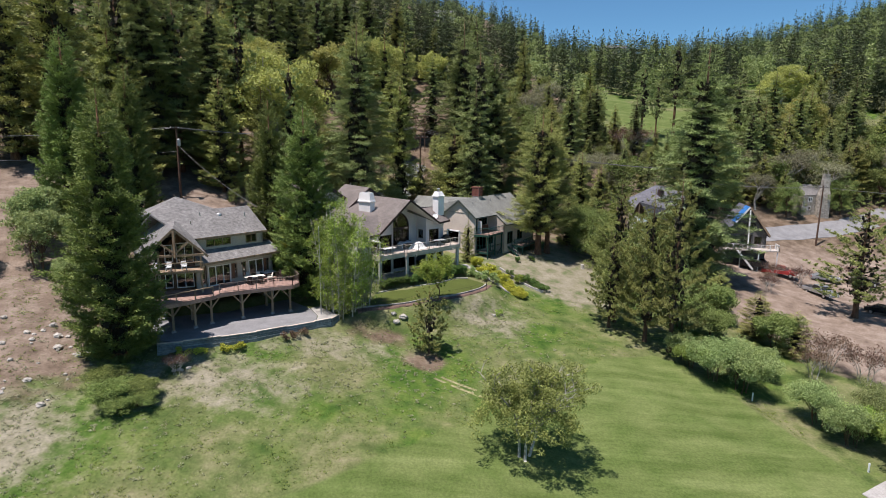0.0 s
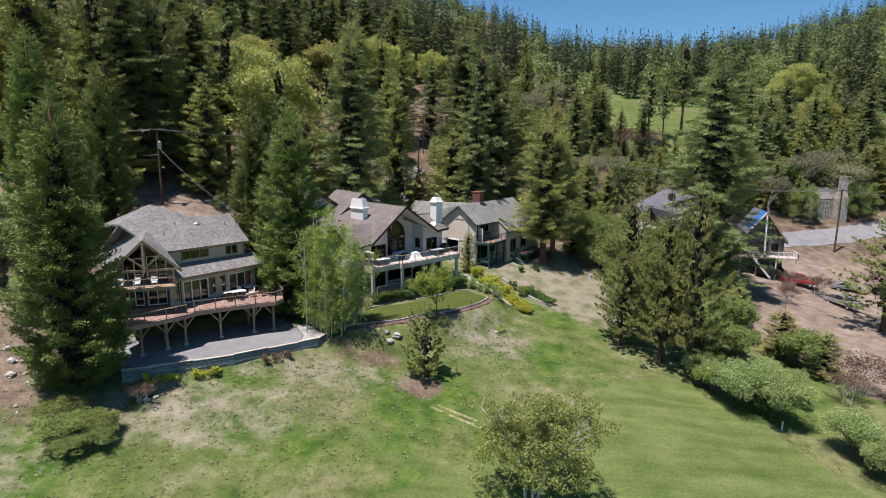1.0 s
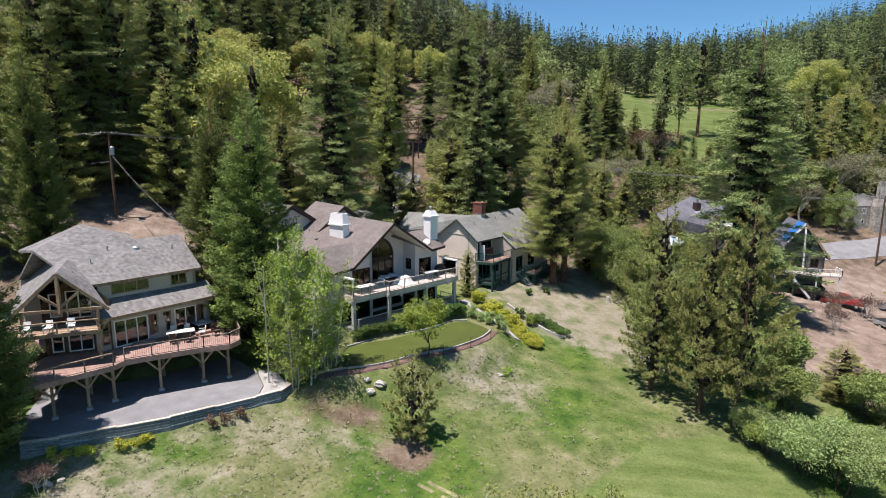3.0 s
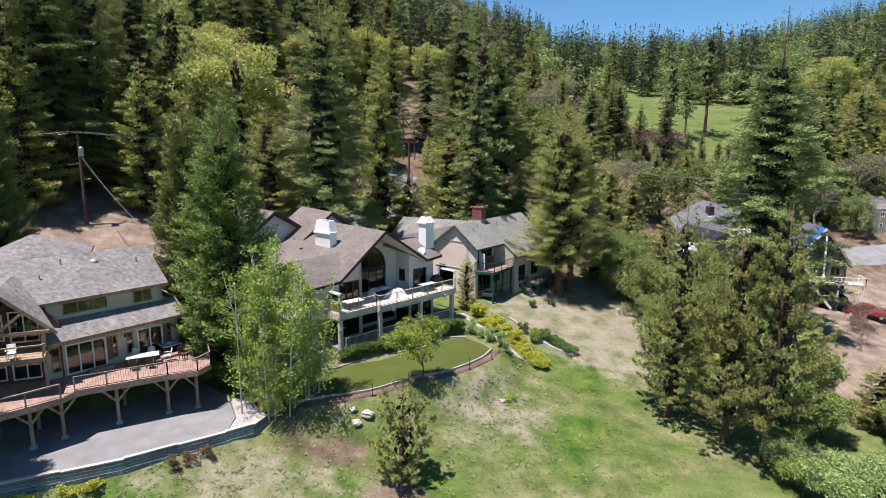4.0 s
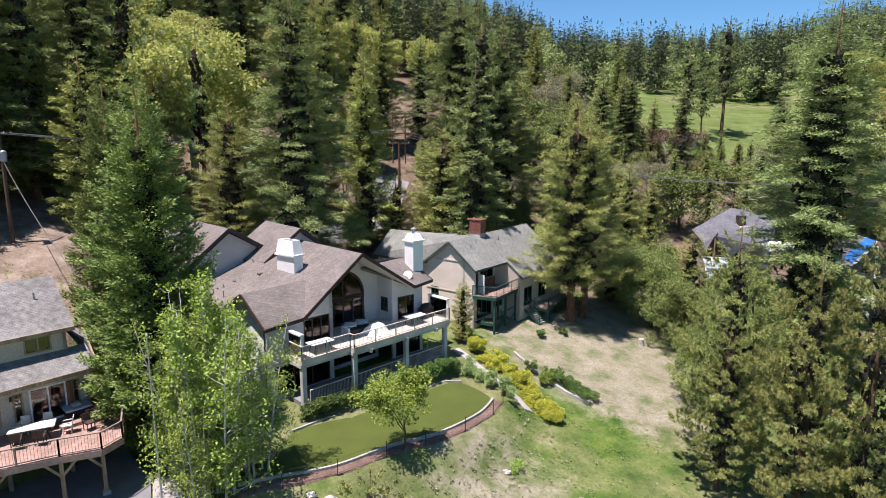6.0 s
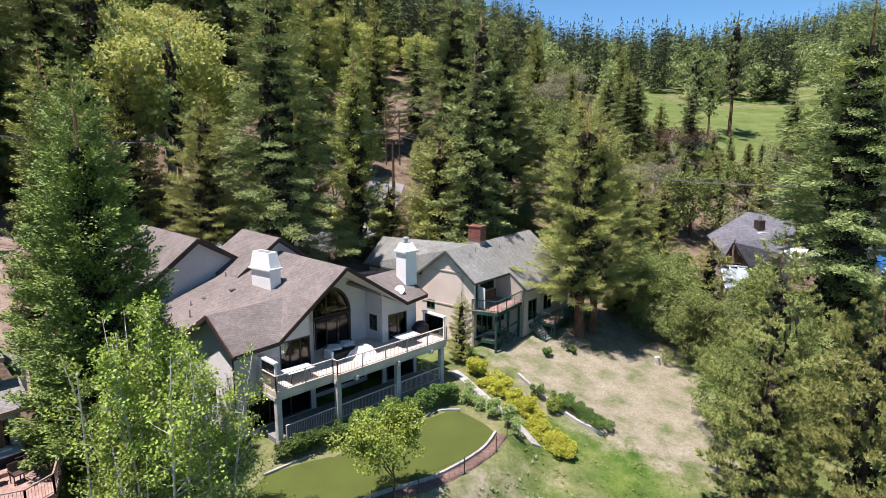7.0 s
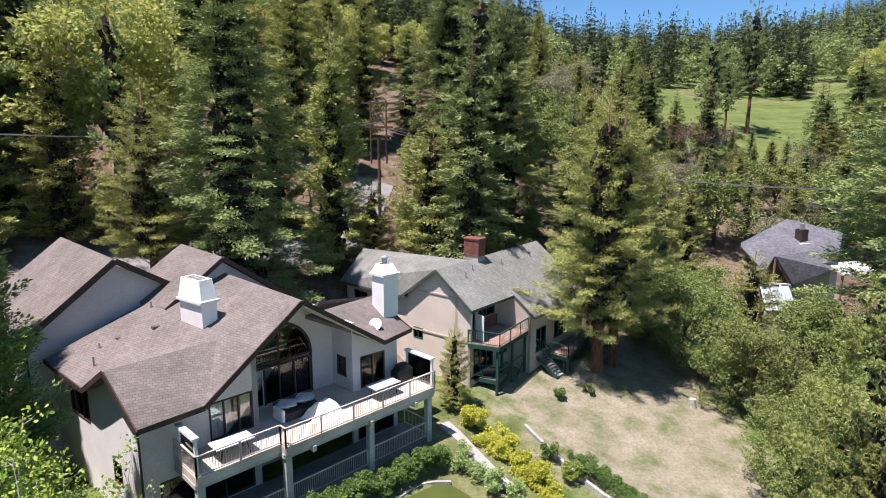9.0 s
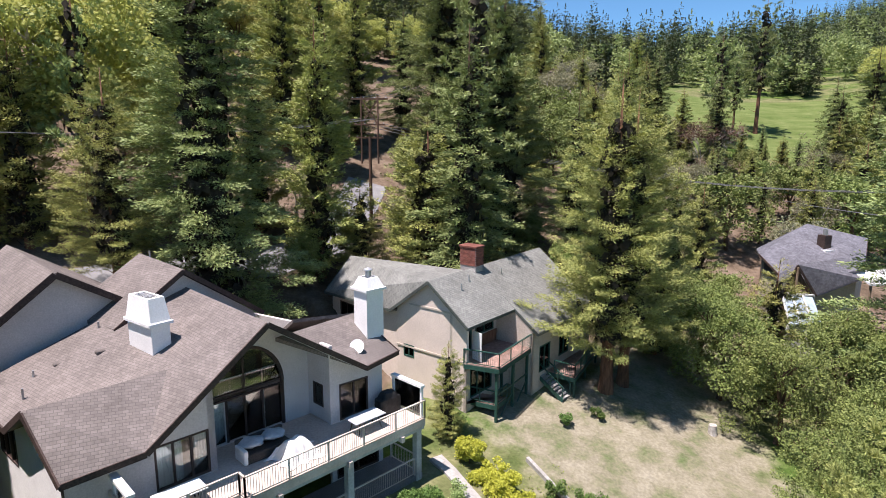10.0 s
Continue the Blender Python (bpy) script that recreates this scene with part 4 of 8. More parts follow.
def domed(name, label, category, bark, mat, seed, h, r, wood_r, spread, crown_low, clumps, clump, count, leaf, hang=0.0, squash=0.75, stems=1, reach=0.92):
    """A broad tree: forked wood inside a full, lumpy dome of leaf clumps."""
    wood, ends = limbs_geo(h * reach, wood_r, spread, 3, seed, stems)
    g = np.random.default_rng(seed)
    d = unit(g.normal(0, 1, (clumps, 3)))
    d[:, 2] = np.where(d[:, 2] < crown_low, np.abs(d[:, 2]) * 0.7, d[:, 2])
    lump = 1 + 0.24 * np.sin(3.1 * np.arctan2(d[:, 1], d[:, 0]) + seed) * (1 - np.abs(d[:, 2])) + g.normal(0, 0.10, clumps)
    rad = np.where(g.random(clumps) < 0.72, g.uniform(0.82, 1.0, clumps), g.uniform(0.35, 0.8, clumps)) * lump
    low = h * 0.42
    c = d * rad[:, None] * [r, r, (h - low) * 0.95] + [0, 0, low]
    centres = [tuple(p) for p in c] + [tuple(e) for e in ends]
    sizes = [clump * g.uniform(0.55, 1.25) for _ in centres]
    return make_tree(name, label, category, wood, bark, blade_mesh(name + "_crown", clump_blades(seed, centres, sizes, count, leaf, squash, hang), mat))


wood_cedar = conifer_kind("incense_cedar", "green incense cedar in the woods", "conifer", "redbark", "cedar", 0.4, 4,
                          14, 22, 4.4, 0.05, 0.65, 145, 1.0, 0.32, 32, droop=0.16, lift=0.24, ragged=0.5, thin=0.34, puff=0.14)
wood_cedar_b = conifer_kind("incense_cedar", "slim green incense cedar in the woods", "conifer", "redbark", "cedar", 0.4, 4,
                            15, 24, 3.3, 0.05, 0.65, 160, 0.95, 0.32, 30, droop=0.14, lift=0.24, ragged=0.5, thin=0.34, puff=0.14)
canyon_oak = domed("canyon_oak", "evergreen oak with small yellow-green leaves", "oak tree", "bark", "liveoak", 31, 11, 4.2, 0.28, 0.6, -0.6, 120, 0.95, 190, 0.15, 0.0, 0.85)
oak = domed("oak", "broad oak in yellow-green spring leaf on the hillside", "oak tree", "palebark", "oak", 21, 15, 6.0, 0.4, 0.7, 0.0, 150, 1.25, 110, 0.24)
grey_oak = domed("oak", "half-bare grey-green oak breaking into leaf", "oak tree", "palebark", "bare_oak", 22, 12, 5.0, 0.33, 0.8, -0.2, 60, 1.1, 40, 0.24)
wood_oak = domed("oak", "oak in yellow-green spring leaf among the conifers", "oak tree", "bark", "oak", 35, 15, 6.0, 0.4, 0.7, -0.3, 90, 1.45, 36, 0.44)
wood_green_oak = domed("canyon_oak", "evergreen oak with grey-green leaves in the woods", "oak tree", "bark", "liveoak", 36, 11, 4.2, 0.28, 0.6, -0.6, 80, 1.05, 70, 0.26, 0.0, 0.85)
sapling = domed("young_tree", "leafy light green young tree on the bare slope", "tree", "bark", "willow", 29, 6, 2.3, 0.1, 0.6, -0.4, 70, 0.6, 240, 0.14, 0.0, 0.85, 3)


def birch_clump(seed):
    """Slim leaning stems, leafy from near the ground to the tips."""
    g, rnd, centres, sizes = Geo(), random.Random(seed), [], []
    for s in range(7):
        a, h = 6.28 * s / 7 + rnd.uniform(-0.4, 0.4), rnd.uniform(7.5, 12.5)
        o, tilt = Vector((math.cos(a), math.sin(a), 0)) * rnd.uniform(0.3, 1.1), rnd.uniform(0.05, 0.17)
        at = lambda t: o + Vector((math.cos(a) * tilt * h * t ** 1.3, math.sin(a) * tilt * h * t ** 1.3, h * t))
        g.tube([o + Vector((0, 0, -0.8))] + [at(t) for t in (0, 0.25, 0.5, 0.75, 1)], [0.1, 0.085, 0.07, 0.055, 0.035, 0.008], 6)
        for _ in range(46):
            t, b = rnd.uniform(0.03, 1.0), rnd.uniform(0, 6.28)
            length = rnd.uniform(0.7, 2.7) * (1.12 - t) + 0.25
            tip = at(t) + Vector((math.cos(b) * length, math.sin(b) * length, length * rnd.uniform(0.35, 0.9)))
            g.tube([at(t), at(t).lerp(tip, 0.5) + Vector((0, 0, -0.05)), tip], [0.022, 0.014, 0.004], 4, cap=False)
            for f in (0.5, 0.8, 1.02):
                centres.append(tuple(at(t).lerp(tip, f)))
                sizes.append(rnd.uniform(0.25, 0.5))
    mesh = blade_mesh("birch_clump_crown", clump_blades(seed, centres, sizes, 86, 0.13, 1.0), "spring")
    return make_tree("birch_clump", "many-stemmed birch in fresh bright green leaf", "birch tree", g, "palebark", mesh)


aspen = birch_clump(23)
maple = broadleaf("young_maple", "small young maple in bright green leaf on the lawn edge", "maple tree", "bark", "spring", 24, 4.6, 0.07, 0.62, 3, 1, 0.6, 330, 0.125, 0.75, extra=40)
weeping = domed("weeping_birch", "weeping birch with pale bare limbs on the mown grass", "birch tree", "palebark", "birch", 25, 8.3, 3.9, 0.14, 0.95, -0.12, 250, 0.55, 360, 0.12, 0.35, 0.8, 3, 1.12)
bush = broadleaf("willow_shrub", "rounded grey-green willow shrub at the fairway edge", "shrub", "bark", "willow", 26, 3.6, 0.05, 0.8, 3, 5, 0.62, 260, 0.11, 0.85, extra=50)
dark_bush = broadleaf("evergreen_shrub", "dense dark green evergreen shrub", "shrub", "bark", "liveoak", 27, 4.2, 0.07, 0.7, 3, 4, 0.75, 240, 0.15, 0.9, extra=50)
juniper = broadleaf("juniper_shrub", "dense dark green juniper at the foot of the sequoia", "shrub", "bark", "sequoia", 33, 3.4, 0.06, 0.9, 3, 5, 0.7, 300, 0.12, 0.7, extra=60)
bare_bush = broadleaf("bare_shrub", "leafless grey-brown twiggy shrub on bare ground", "shrub", "palebark", "redbush", 28, 3.2, 0.04, 0.8, 3, 5, 0.45, 50, 0.12, 0.9)

# ---- parts that all houses share ----
def roof_plane(parent, outline, mat, thick=0.2, name="roof"):
    """One plane of a roof, with its thickness and an up-slope map for the shingles."""
    a = [Vector(p) for p in outline]
    normal = (a[1] - a[0]).cross(a[2] - a[0])
    normal = normal.normalized() if normal.z > 0 else -normal.normalized()
    level = Vector((0, 0, 1)).cross(normal)
    level = level.normalized() if level.length > 1e-4 else Vector((1, 0, 0))
    up = normal.cross(level)
    ob = part(name, Geo().prism(outline, (0, 0, -thick)), mat, parent)
    layer, o = ob.data.uv_layers.new(name="slope"), origin_of(parent)
    for loop in ob.data.loops:
        p = ob.data.vertices[loop.vertex_index].co + o
        layer.data[loop.index].uv = (p.dot(level), p.dot(up))
    return ob


def fascia(parent, p, q, mat="trim", tall=0.26, wide=0.07, label=""):
    p, q = Vector(p) - Vector((0, 0, 0.10)), Vector(q) - Vector((0, 0, 0.10))
    return part("fascia", Geo().bar(p, q, wide, tall), mat, parent, label)


def wall(parent, p, q, z0, top, mat, holes=(), thick=0.22, name="wall"):
    """A wall from p to q (its outer face; the outside lies to the right of p to q). top: its height all along, or
    points (share, height) of a gable. holes: (from, to, bottom, height) in metres along it."""
    p, q = Vector((*p, 0)), Vector((*q, 0))
    length, d = (q - p).length, (q - p).normalized()
    inner = Vector((-d.y, d.x, 0)) * thick
    tops = [(0, top), (1, top)] if not isinstance(top, (list, tuple)) else list(top)
    line = lambda s: float(np.interp(s / length, [a for a, _ in tops], [b for _, b in tops]))
    cuts = sorted({0.0, length, *[a * length for a, _ in tops], *[h for hole in holes for h in hole[:2]]})
    g = Geo()
    for a, b in zip(cuts[:-1], cuts[1:]):
        if b - a < 1e-4:
            continue
        low = [(z0, z0)]
        spans = sorted((h[2], h[3]) for h in holes if h[0] < (a + b) / 2 < h[1])
        bands, at = [], z0
        for h0, h1 in spans:
            if h0 > at + 1e-3:
                bands.append((at, h0, h0))
            at = h1
        bands.append((at, line(a), line(b)))
        for lo, za, zb in bands:
            if max(za, zb) - lo > 0.01:
                pa, pb = p + d * a, p + d * b
                g.prism([(pa.x, pa.y, lo), (pb.x, pb.y, lo), (pb.x, pb.y, zb), (pa.x, pa.y, za)], inner)
    return part(name, g, mat, parent)


def window(parent, p, q, a, b, z0, z1, frame_mat="trim", bars=1, curtain="", name="window", cross=False, depth=0.10, label=""):
    """A window or glazed door in a hole of the wall from p to q: frame, panes, perhaps a curtain behind."""
    p, q = Vector((*p, 0)), Vector((*q, 0))
    d = (q - p).normalized()
    out = Vector((d.y, -d.x, 0))
    at = lambda s, z, o=0.0: p + d * s + out * o + Vector((0, 0, z))
    g, w = Geo(), 0.09
    o = 0.02
    for s0, s1 in ((a, a + w), (b - w, b)):
        g.prism([at(s0, z0, o), at(s1, z0, o), at(s1, z1, o), at(s0, z1, o)], -out * depth)
    for h0, h1 in ((z0, z0 + w), (z1 - w, z1)):
        g.prism([at(a + w, h0, o), at(b - w, h0, o), at(b - w, h1, o), at(a + w, h1, o)], -out * depth)
    for k in range(bars):
        s = a + (b - a) * (k + 1) / (bars + 1)
        g.prism([at(s - 0.04, z0 + w, o), at(s + 0.04, z0 + w, o), at(s + 0.04, z1 - w, o), at(s - 0.04, z1 - w, o)], -out * depth)
    if cross:
        z = z0 + (z1 - z0) * 0.62
        g.prism([at(a + w, z - 0.03, o), at(b - w, z - 0.03, o), at(b - w, z + 0.03, o), at(a + w, z + 0.03, o)], -out * depth)
    win = part(name, g, frame_mat, parent, label)
    for k in range(bars + 1):
        s0, s1 = a + (b - a) * k / (bars + 1) + 0.05, a + (b - a) * (k + 1) / (bars + 1) - 0.05
        part("pane", Geo().prism([at(s0, z0 + 0.06, -0.05), at(s1, z0 + 0.06, -0.05), at(s1, z1 - 0.06, -0.05), at(s0, z1 - 0.06, -0.05)], -out * 0.012), "glass", win)
    if curtain:
        for s0, s1 in ((a, a + (b - a) * 0.52), (b - (b - a) * 0.26, b)):
            c, n = Geo(), 14
            for i in range(n):
                t0, t1 = s0 + (s1 - s0) * i / n, s0 + (s1 - s0) * (i + 1) / n
                o0, o1 = (-0.15 + 0.03 * math.sin(i * 2.1), -0.15 + 0.03 * math.sin((i + 1) * 2.1))
                c.prism([at(t0, z0 + 0.02, o0), at(t1, z0 + 0.02, o1), at(t1, z1 - 0.03, o1), at(t0, z1 - 0.03, o0)], -out * 0.01)
            part("curtain", c, curtain, win)
    return win


def railing(parent, line, z, tall, mat, gap=0.12, posts=2.4, post_mat="", thin=0.018, top=(0.09, 0.05)):
    """A railing along a line: top and bottom rails, posts, and thin uprights one by one. z: one height, or one per corner."""
    zs = z if isinstance(z, (list, tuple)) else [z] * len(line)
    pts = [Vector((x, y, h)) for (x, y), h in zip(line, zs)]
    upright = clean_mesh("baluster", *(lambda g: (g.v, g.f))(Geo().box((0, 0, 0), (thin, thin, tall - 0.14))), mat)
    for p, q in zip(pts[:-1], pts[1:]):
        length = (q - p).length
        part("top_rail", Geo().bar(p + Vector((0, 0, tall)), q + Vector((0, 0, tall)), *top), mat, parent)
        part("bottom_rail", Geo().bar(p + Vector((0, 0, 0.1)), q + Vector((0, 0, 0.1)), 0.04, 0.04), mat, parent)
        n = max(1, round(length / posts))
        for k in range(n + 1):
            o = p.lerp(q, k / n)
            part("railing_post", Geo().box((o.x, o.y, o.z + tall / 2), (0.07, 0.07, tall)), post_mat or mat, parent)
        if gap:
            m = max(2, int(length / gap))
            for k in range(1, m):
                o = p.lerp(q, k / m)
                piece("baluster", upright, parent, Matrix.Translation((o.x, o.y, o.z + tall / 2 + 0.04)))


# ---- the stucco house with the arched window ----
F2, IN2 = Vector((0.690, 0.724, 0)), Vector((-0.724, 0.690, 0))
B2 = Vector((-8.91, 73.48, 0))


def h2(s, o, z=0.0):
    """A place by metres along the front of this house, metres out from it, and height."""
    return tuple(B2 + F2 * s - IN2 * o + Vector((0, 0, z)))


def g2(s, o):
    return h2(s, o)[:2]


def stucco_house():
    ob = thing("house", h2(4, -6, 1.2), "large pale stucco house with brown shingle roofs and an arched window", "house")
    deck_z = 5.15
    apex, el, er = h2(5.44, 1.04, 11.72), h2(0, 1.12, 7.7), h2(10.7, 1.3, 8.25)
    ridge = h2(5.44, -8.0, 11.75)
    vt, wa, we, w2 = h2(2.0, -1.7, 9.75), h2(-3.35, -1.75, 9.55), h2(-2.85, 0.55, 7.3), h2(-3.6, -4.7, 7.85)
    mb, gcorner = h2(-4.1, -10.0, 8.05), h2(2.75, -9.4, 11.0)
    brown = "brownroof"
    for outline in ((el, apex, vt), (vt, apex, ridge), (vt, ridge, gcorner), (vt, gcorner, mb), (vt, mb, w2)):
        roof_plane(ob, outline, brown)
    roof_plane(ob, (wa, we, el, vt), brown)
    roof_plane(ob, (wa, vt, w2), brown)
    er_back = h2(10.7, -8.0, 8.25)
    roof_plane(ob, (apex, er, er_back, ridge), brown)
    for p, q in ((el, apex), (apex, er), (wa, we), (wa, w2), (w2, mb), (we, el)):
        fascia(ob, p, q)
    soffit = Geo().prism([Vector(el) - Vector((0, 0, 0.24)), Vector(apex) - Vector((0, 0, 0.24)), Vector(h2(5.44, -1.9, 11.48)), Vector(h2(0, -0.1, 7.62))], (0, 0, -0.04))
    soffit.prism([Vector(apex) - Vector((0, 0, 0.24)), Vector(er) - Vector((0, 0, 0.24)), Vector(h2(10.7, -1.9, 8.0)), Vector(h2(5.44, -1.9, 11.48))], (0, 0, -0.04))
    part("soffit", soffit, "stucco", ob)
    # right bay
    br, be, x0 = h2(9.3, -3.4, 10.05), h2(13.3, 0.8, 8.3), h2(7.2, -1.6, 9.95)
    be2, br2 = h2(13.2, -4.6, 8.3), h2(12.6, -2.2, 10.0)
    roof_plane(ob, (er, be, br2, x0), brown)
    roof_plane(ob, (br2, be2, h2(10, -6.5, 8.3), br), brown)
    fascia(ob, er, be)
    fascia(ob, be, br2)
    # the part behind with its own gable
    r3a, r3l, r3r, r3b = h2(5.2, -7.4, 12.85), h2(1.6, -7.4, 10.3), h2(9.7, -7.4, 9.6), h2(4.7, -12.6, 13.1)
    roof_plane(ob, (r3a, r3l, h2(0.6, -12.6, 10.3), r3b), brown)
    roof_plane(ob, (r3a, r3b, h2(10.0, -12.6, 9.6), r3r), brown)
    roof_plane(ob, (r3b, h2(0.6, -12.6, 10.3), h2(2, -16, 8.8), h2(8, -16, 8.8), h2(10.0, -12.6, 9.6)), brown)
    fascia(ob, r3a, r3l)
    fascia(ob, r3a, r3r)
    wall(ob, g2(2.2, -7.9), g2(9.3, -7.9), 8, [(0, 10.2), (0.43, 12.5), (1, 9.6)], "stucco")
    # garage block
    ga, gl, gb = h2(-0.2, -9.6, 13.15), h2(-5.1, -10.4, 9.0), h2(-0.4, -20.8, 13.2)
    glb, grb, gr = h2(-5.6, -21.0, 9.0), h2(4.6, -20.8, 9.9), h2(2.9, -9.5, 11.15)
    roof_plane(ob, (ga, gl, glb, gb), brown)
    roof_plane(ob, (ga, gb, grb, gr), brown)
    for p, q in ((ga, gl), (ga, gr), (gl, glb)):
        fascia(ob, p, q, tall=0.34)
    wall(ob, g2(-4.7, -10.7), g2(2.9, -9.95), 1, [(0, 8.85), (0.6, 12.75), (1, 10.9)], "stucco")
    wall(ob, g2(-5.1, -20.6), g2(-4.7, -10.7), 1, 8.85, "stucco")
    wall(ob, g2(4.2, -20.6), g2(-5.1, -20.6), 1, [(0, 9.6), (0.5, 12.9), (1, 8.85)], "stucco")
    wall(ob, g2(4.2, -9), g2(4.2, -20.6), 1, 9.6, "stucco")
    # front: left bay, recess with the arch, right bay
    rake = lambda s: 7.7 + (s / 5.44) * 4.02 - 0.34 if s < 5.44 else 11.72 - (s - 5.44) / 5.26 * 3.47 - 0.34
    for z0, z1, door in ((deck_z, None, True), (1.5, deck_z, False)):
        left_top = [(0, 7.2), (0.45, 7.2), (0.451, 7.4), (1, rake(3.2))] if z1 is None else z1
        # lower doors widened so that dark glass stands in for shade under the deck
        hole = [(3.2, 5.5, deck_z + 0.03, 7.22)] if door else [(0.7, 5.4, 1.9, 4.1)]
        wall(ob, g2(-2.6, 0), g2(3.2, 0), z0, left_top, "stucco", hole)
        window(ob, g2(-2.6, 0), g2(3.2, 0), *hole[0], bars=2, curtain="curtain" if door else "", name="sliding_door")
        right_top = [(0, rake(9.2)), (0.72, rake(10.7)), (1, 7.95)] if z1 is None else z1
        hole = [(0.55, 2.35, deck_z + 0.03, 7.2)] if door else [(0.3, 3.0, 1.9, 4.1)]
        wall(ob, g2(9.2, 0.1), g2(12.5, 0.3), z0, right_top, "stucco", hole)
        window(ob, g2(9.2, 0.1), g2(12.5, 0.3), *hole[0], bars=1, curtain="curtain" if door else "", name="sliding_door")
        wall(ob, g2(12.5, 0.3), g2(12.7, -6), z0, z1 or 8.0, "stucco")
    wall(ob, g2(3.2, 0), g2(3.2, -1.85), deck_z, rake(3.2), "stucco", thick=0.3)
    wall(ob, g2(9.15, -1.85), g2(9.2, 0.1), deck_z, rake(9.2) + 0.5, "stucco", [(0.45, 1.35, deck_z + 0.75, 7.15)])
    window(ob, g2(9.15, -1.85), g2(9.2, 0.1), 0.45, 1.35, deck_z + 0.75, 7.15, bars=0)
    # lower back doors widened too, dark glass in place of shaded wall
    wall(ob, g2(3.2, -1.85), g2(9.15, -1.85), 1.5, deck_z, "stucco", [(0.3, 5.6, 1.9, 4.1)])
    window(ob, g2(3.2, -1.85), g2(9.15, -1.85), 0.3, 5.6, 1.9, 4.1, bars=3, name="sliding_door")
    # the wall round the arch, in upright strips that follow its curve
    c, half, spring, crown = 5.55, 2.05, 7.55, 9.75
    arch = lambda s: spring + (crown - spring) * math.sqrt(max(0.0, 1 - ((s - c) / half) ** 2))
    g, n = Geo(), 28
    inner = IN2 * 0.22
    g.prism([h2(3.2, -1.85, deck_z), h2(c - half, -1.85, deck_z), h2(c - half, -1.85, rake(c - half) + 0.2), h2(3.2, -1.85, rake(3.2) + 0.2)], inner)
    g.prism([h2(c + half, -1.85, deck_z), h2(9.15, -1.85, deck_z), h2(9.15, -1.85, rake(9.15) + 0.2), h2(c + half, -1.85, rake(c + half) + 0.2)], inner)
    for i in range(n):
        a, b = c - half + 2 * half * i / n, c - half + 2 * half * (i + 1) / n
        g.prism([h2(a, -1.85, arch(a)), h2(b, -1.85, arch(b)), h2(b, -1.85, rake(b) + 0.2), h2(a, -1.85, rake(a) + 0.2)], inner)
    part("wall", g, "stucco", ob)
    frame_g = Geo()
    rim = [(c - half * math.cos(math.pi * i / 32), spring + (crown - spring) * math.sin(math.pi * i / 32)) for i in range(33)]
    rim = [(c - half, deck_z)] + rim + [(c + half, deck_z)]
    for (a, za), (b, zb) in zip(rim[:-1], rim[1:]):
        frame_g.bar(h2(a, -1.86, za), h2(b, -1.86, zb), 0.16, 0.16)
    for a, b, z in ((c - half, c + half, 7.35), (c - half, c + half, 7.6)):
        frame_g.bar(h2(a, -1.9, z), h2(b, -1.9, z), 0.09, 0.09)
    for s, z in ((c - 0.95, 7.4), (c, 9.7), (c + 0.95, 7.4)):
        frame_g.bar(h2(s, -1.9, deck_z), h2(s, -1.9, z), 0.09, 0.09)
    arched = part("arched_window", frame_g, "trim", ob, "dark-framed arched window over sliding doors")
    for k in range(4):
        a, b = c - half + k * half / 2 + 0.04, c - half + (k + 1) * half / 2 - 0.04
        part("pane", Geo().prism([h2(a, -1.95, deck_z + 0.05), h2(b, -1.95, deck_z + 0.05), h2(b, -1.95, 7.33), h2(a, -1.95, 7.33)], IN2 * 0.012), "glass", arched)
    for side in (0, 1):
        a, b = (c - half, c - 0.05) if side == 0 else (c + 0.05, c + half)
        top = [h2(a + (b - a) * i / 12, -1.95, arch(a + (b - a) * i / 12) - 0.05) for i in range(13)]
        part("pane", Geo().prism([h2(a, -1.95, 7.62), h2(b, -1.95, 7.62)] + top[::-1], IN2 * 0.012), "glass", arched)
    for a, b in ((c - 1.95, c - 0.95), (c + 0.85, c + 1.75)):
        cur = Geo()
        for i in range(10):
            s0, s1 = a + (b - a) * i / 10, a + (b - a) * (i + 1) / 10
            cur.prism([h2(s0, -2.06 + 0.03 * math.sin(i * 2), deck_z), h2(s1, -2.06 + 0.03 * math.sin(i * 2 + 2), deck_z), h2(s1, -2.06 + 0.03 * math.sin(i * 2 + 2), 7.3), h2(s0, -2.06 + 0.03 * math.sin(i * 2), 7.3)], IN2 * 0.01)
        part("curtain", cur, "curtain", arched)
    part("shade_rail", Geo().bar(h2(c - 1.75, -2.0, 8.35), h2(c + 1.8, -2.0, 8.4), 0.05, 0.05), "white", arched)
    # rooms inside, so that the glass has depth behind it
    part("floor_slab", Geo().prism([h2(-2.5, -0.3, 4.8), h2(12.4, -0.3, 4.8), h2(12.4, -8, 4.8), h2(-2.5, -8, 4.8)], (0, 0, 0.25)), "deckpale", ob)
    # added back wall; the gloom behind the glass is its colour
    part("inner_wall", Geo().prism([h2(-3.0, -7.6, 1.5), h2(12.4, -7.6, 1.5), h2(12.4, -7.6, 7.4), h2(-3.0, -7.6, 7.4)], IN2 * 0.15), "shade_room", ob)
    # left side walls and the wing's gable
    # white here, not the front's grey: sunlight on this side put into the paint
    wall(ob, g2(-3.0, -4.75), g2(-2.6, 0), 0.6, [(0, 7.7), (0.6, 9.3), (1, 7.1)], "whitestucco", [(1.4, 2.4, 3.2, 4.4)])
    window(ob, g2(-3.0, -4.75), g2(-2.6, 0), 1.4, 2.4, 3.2, 4.4, bars=1)
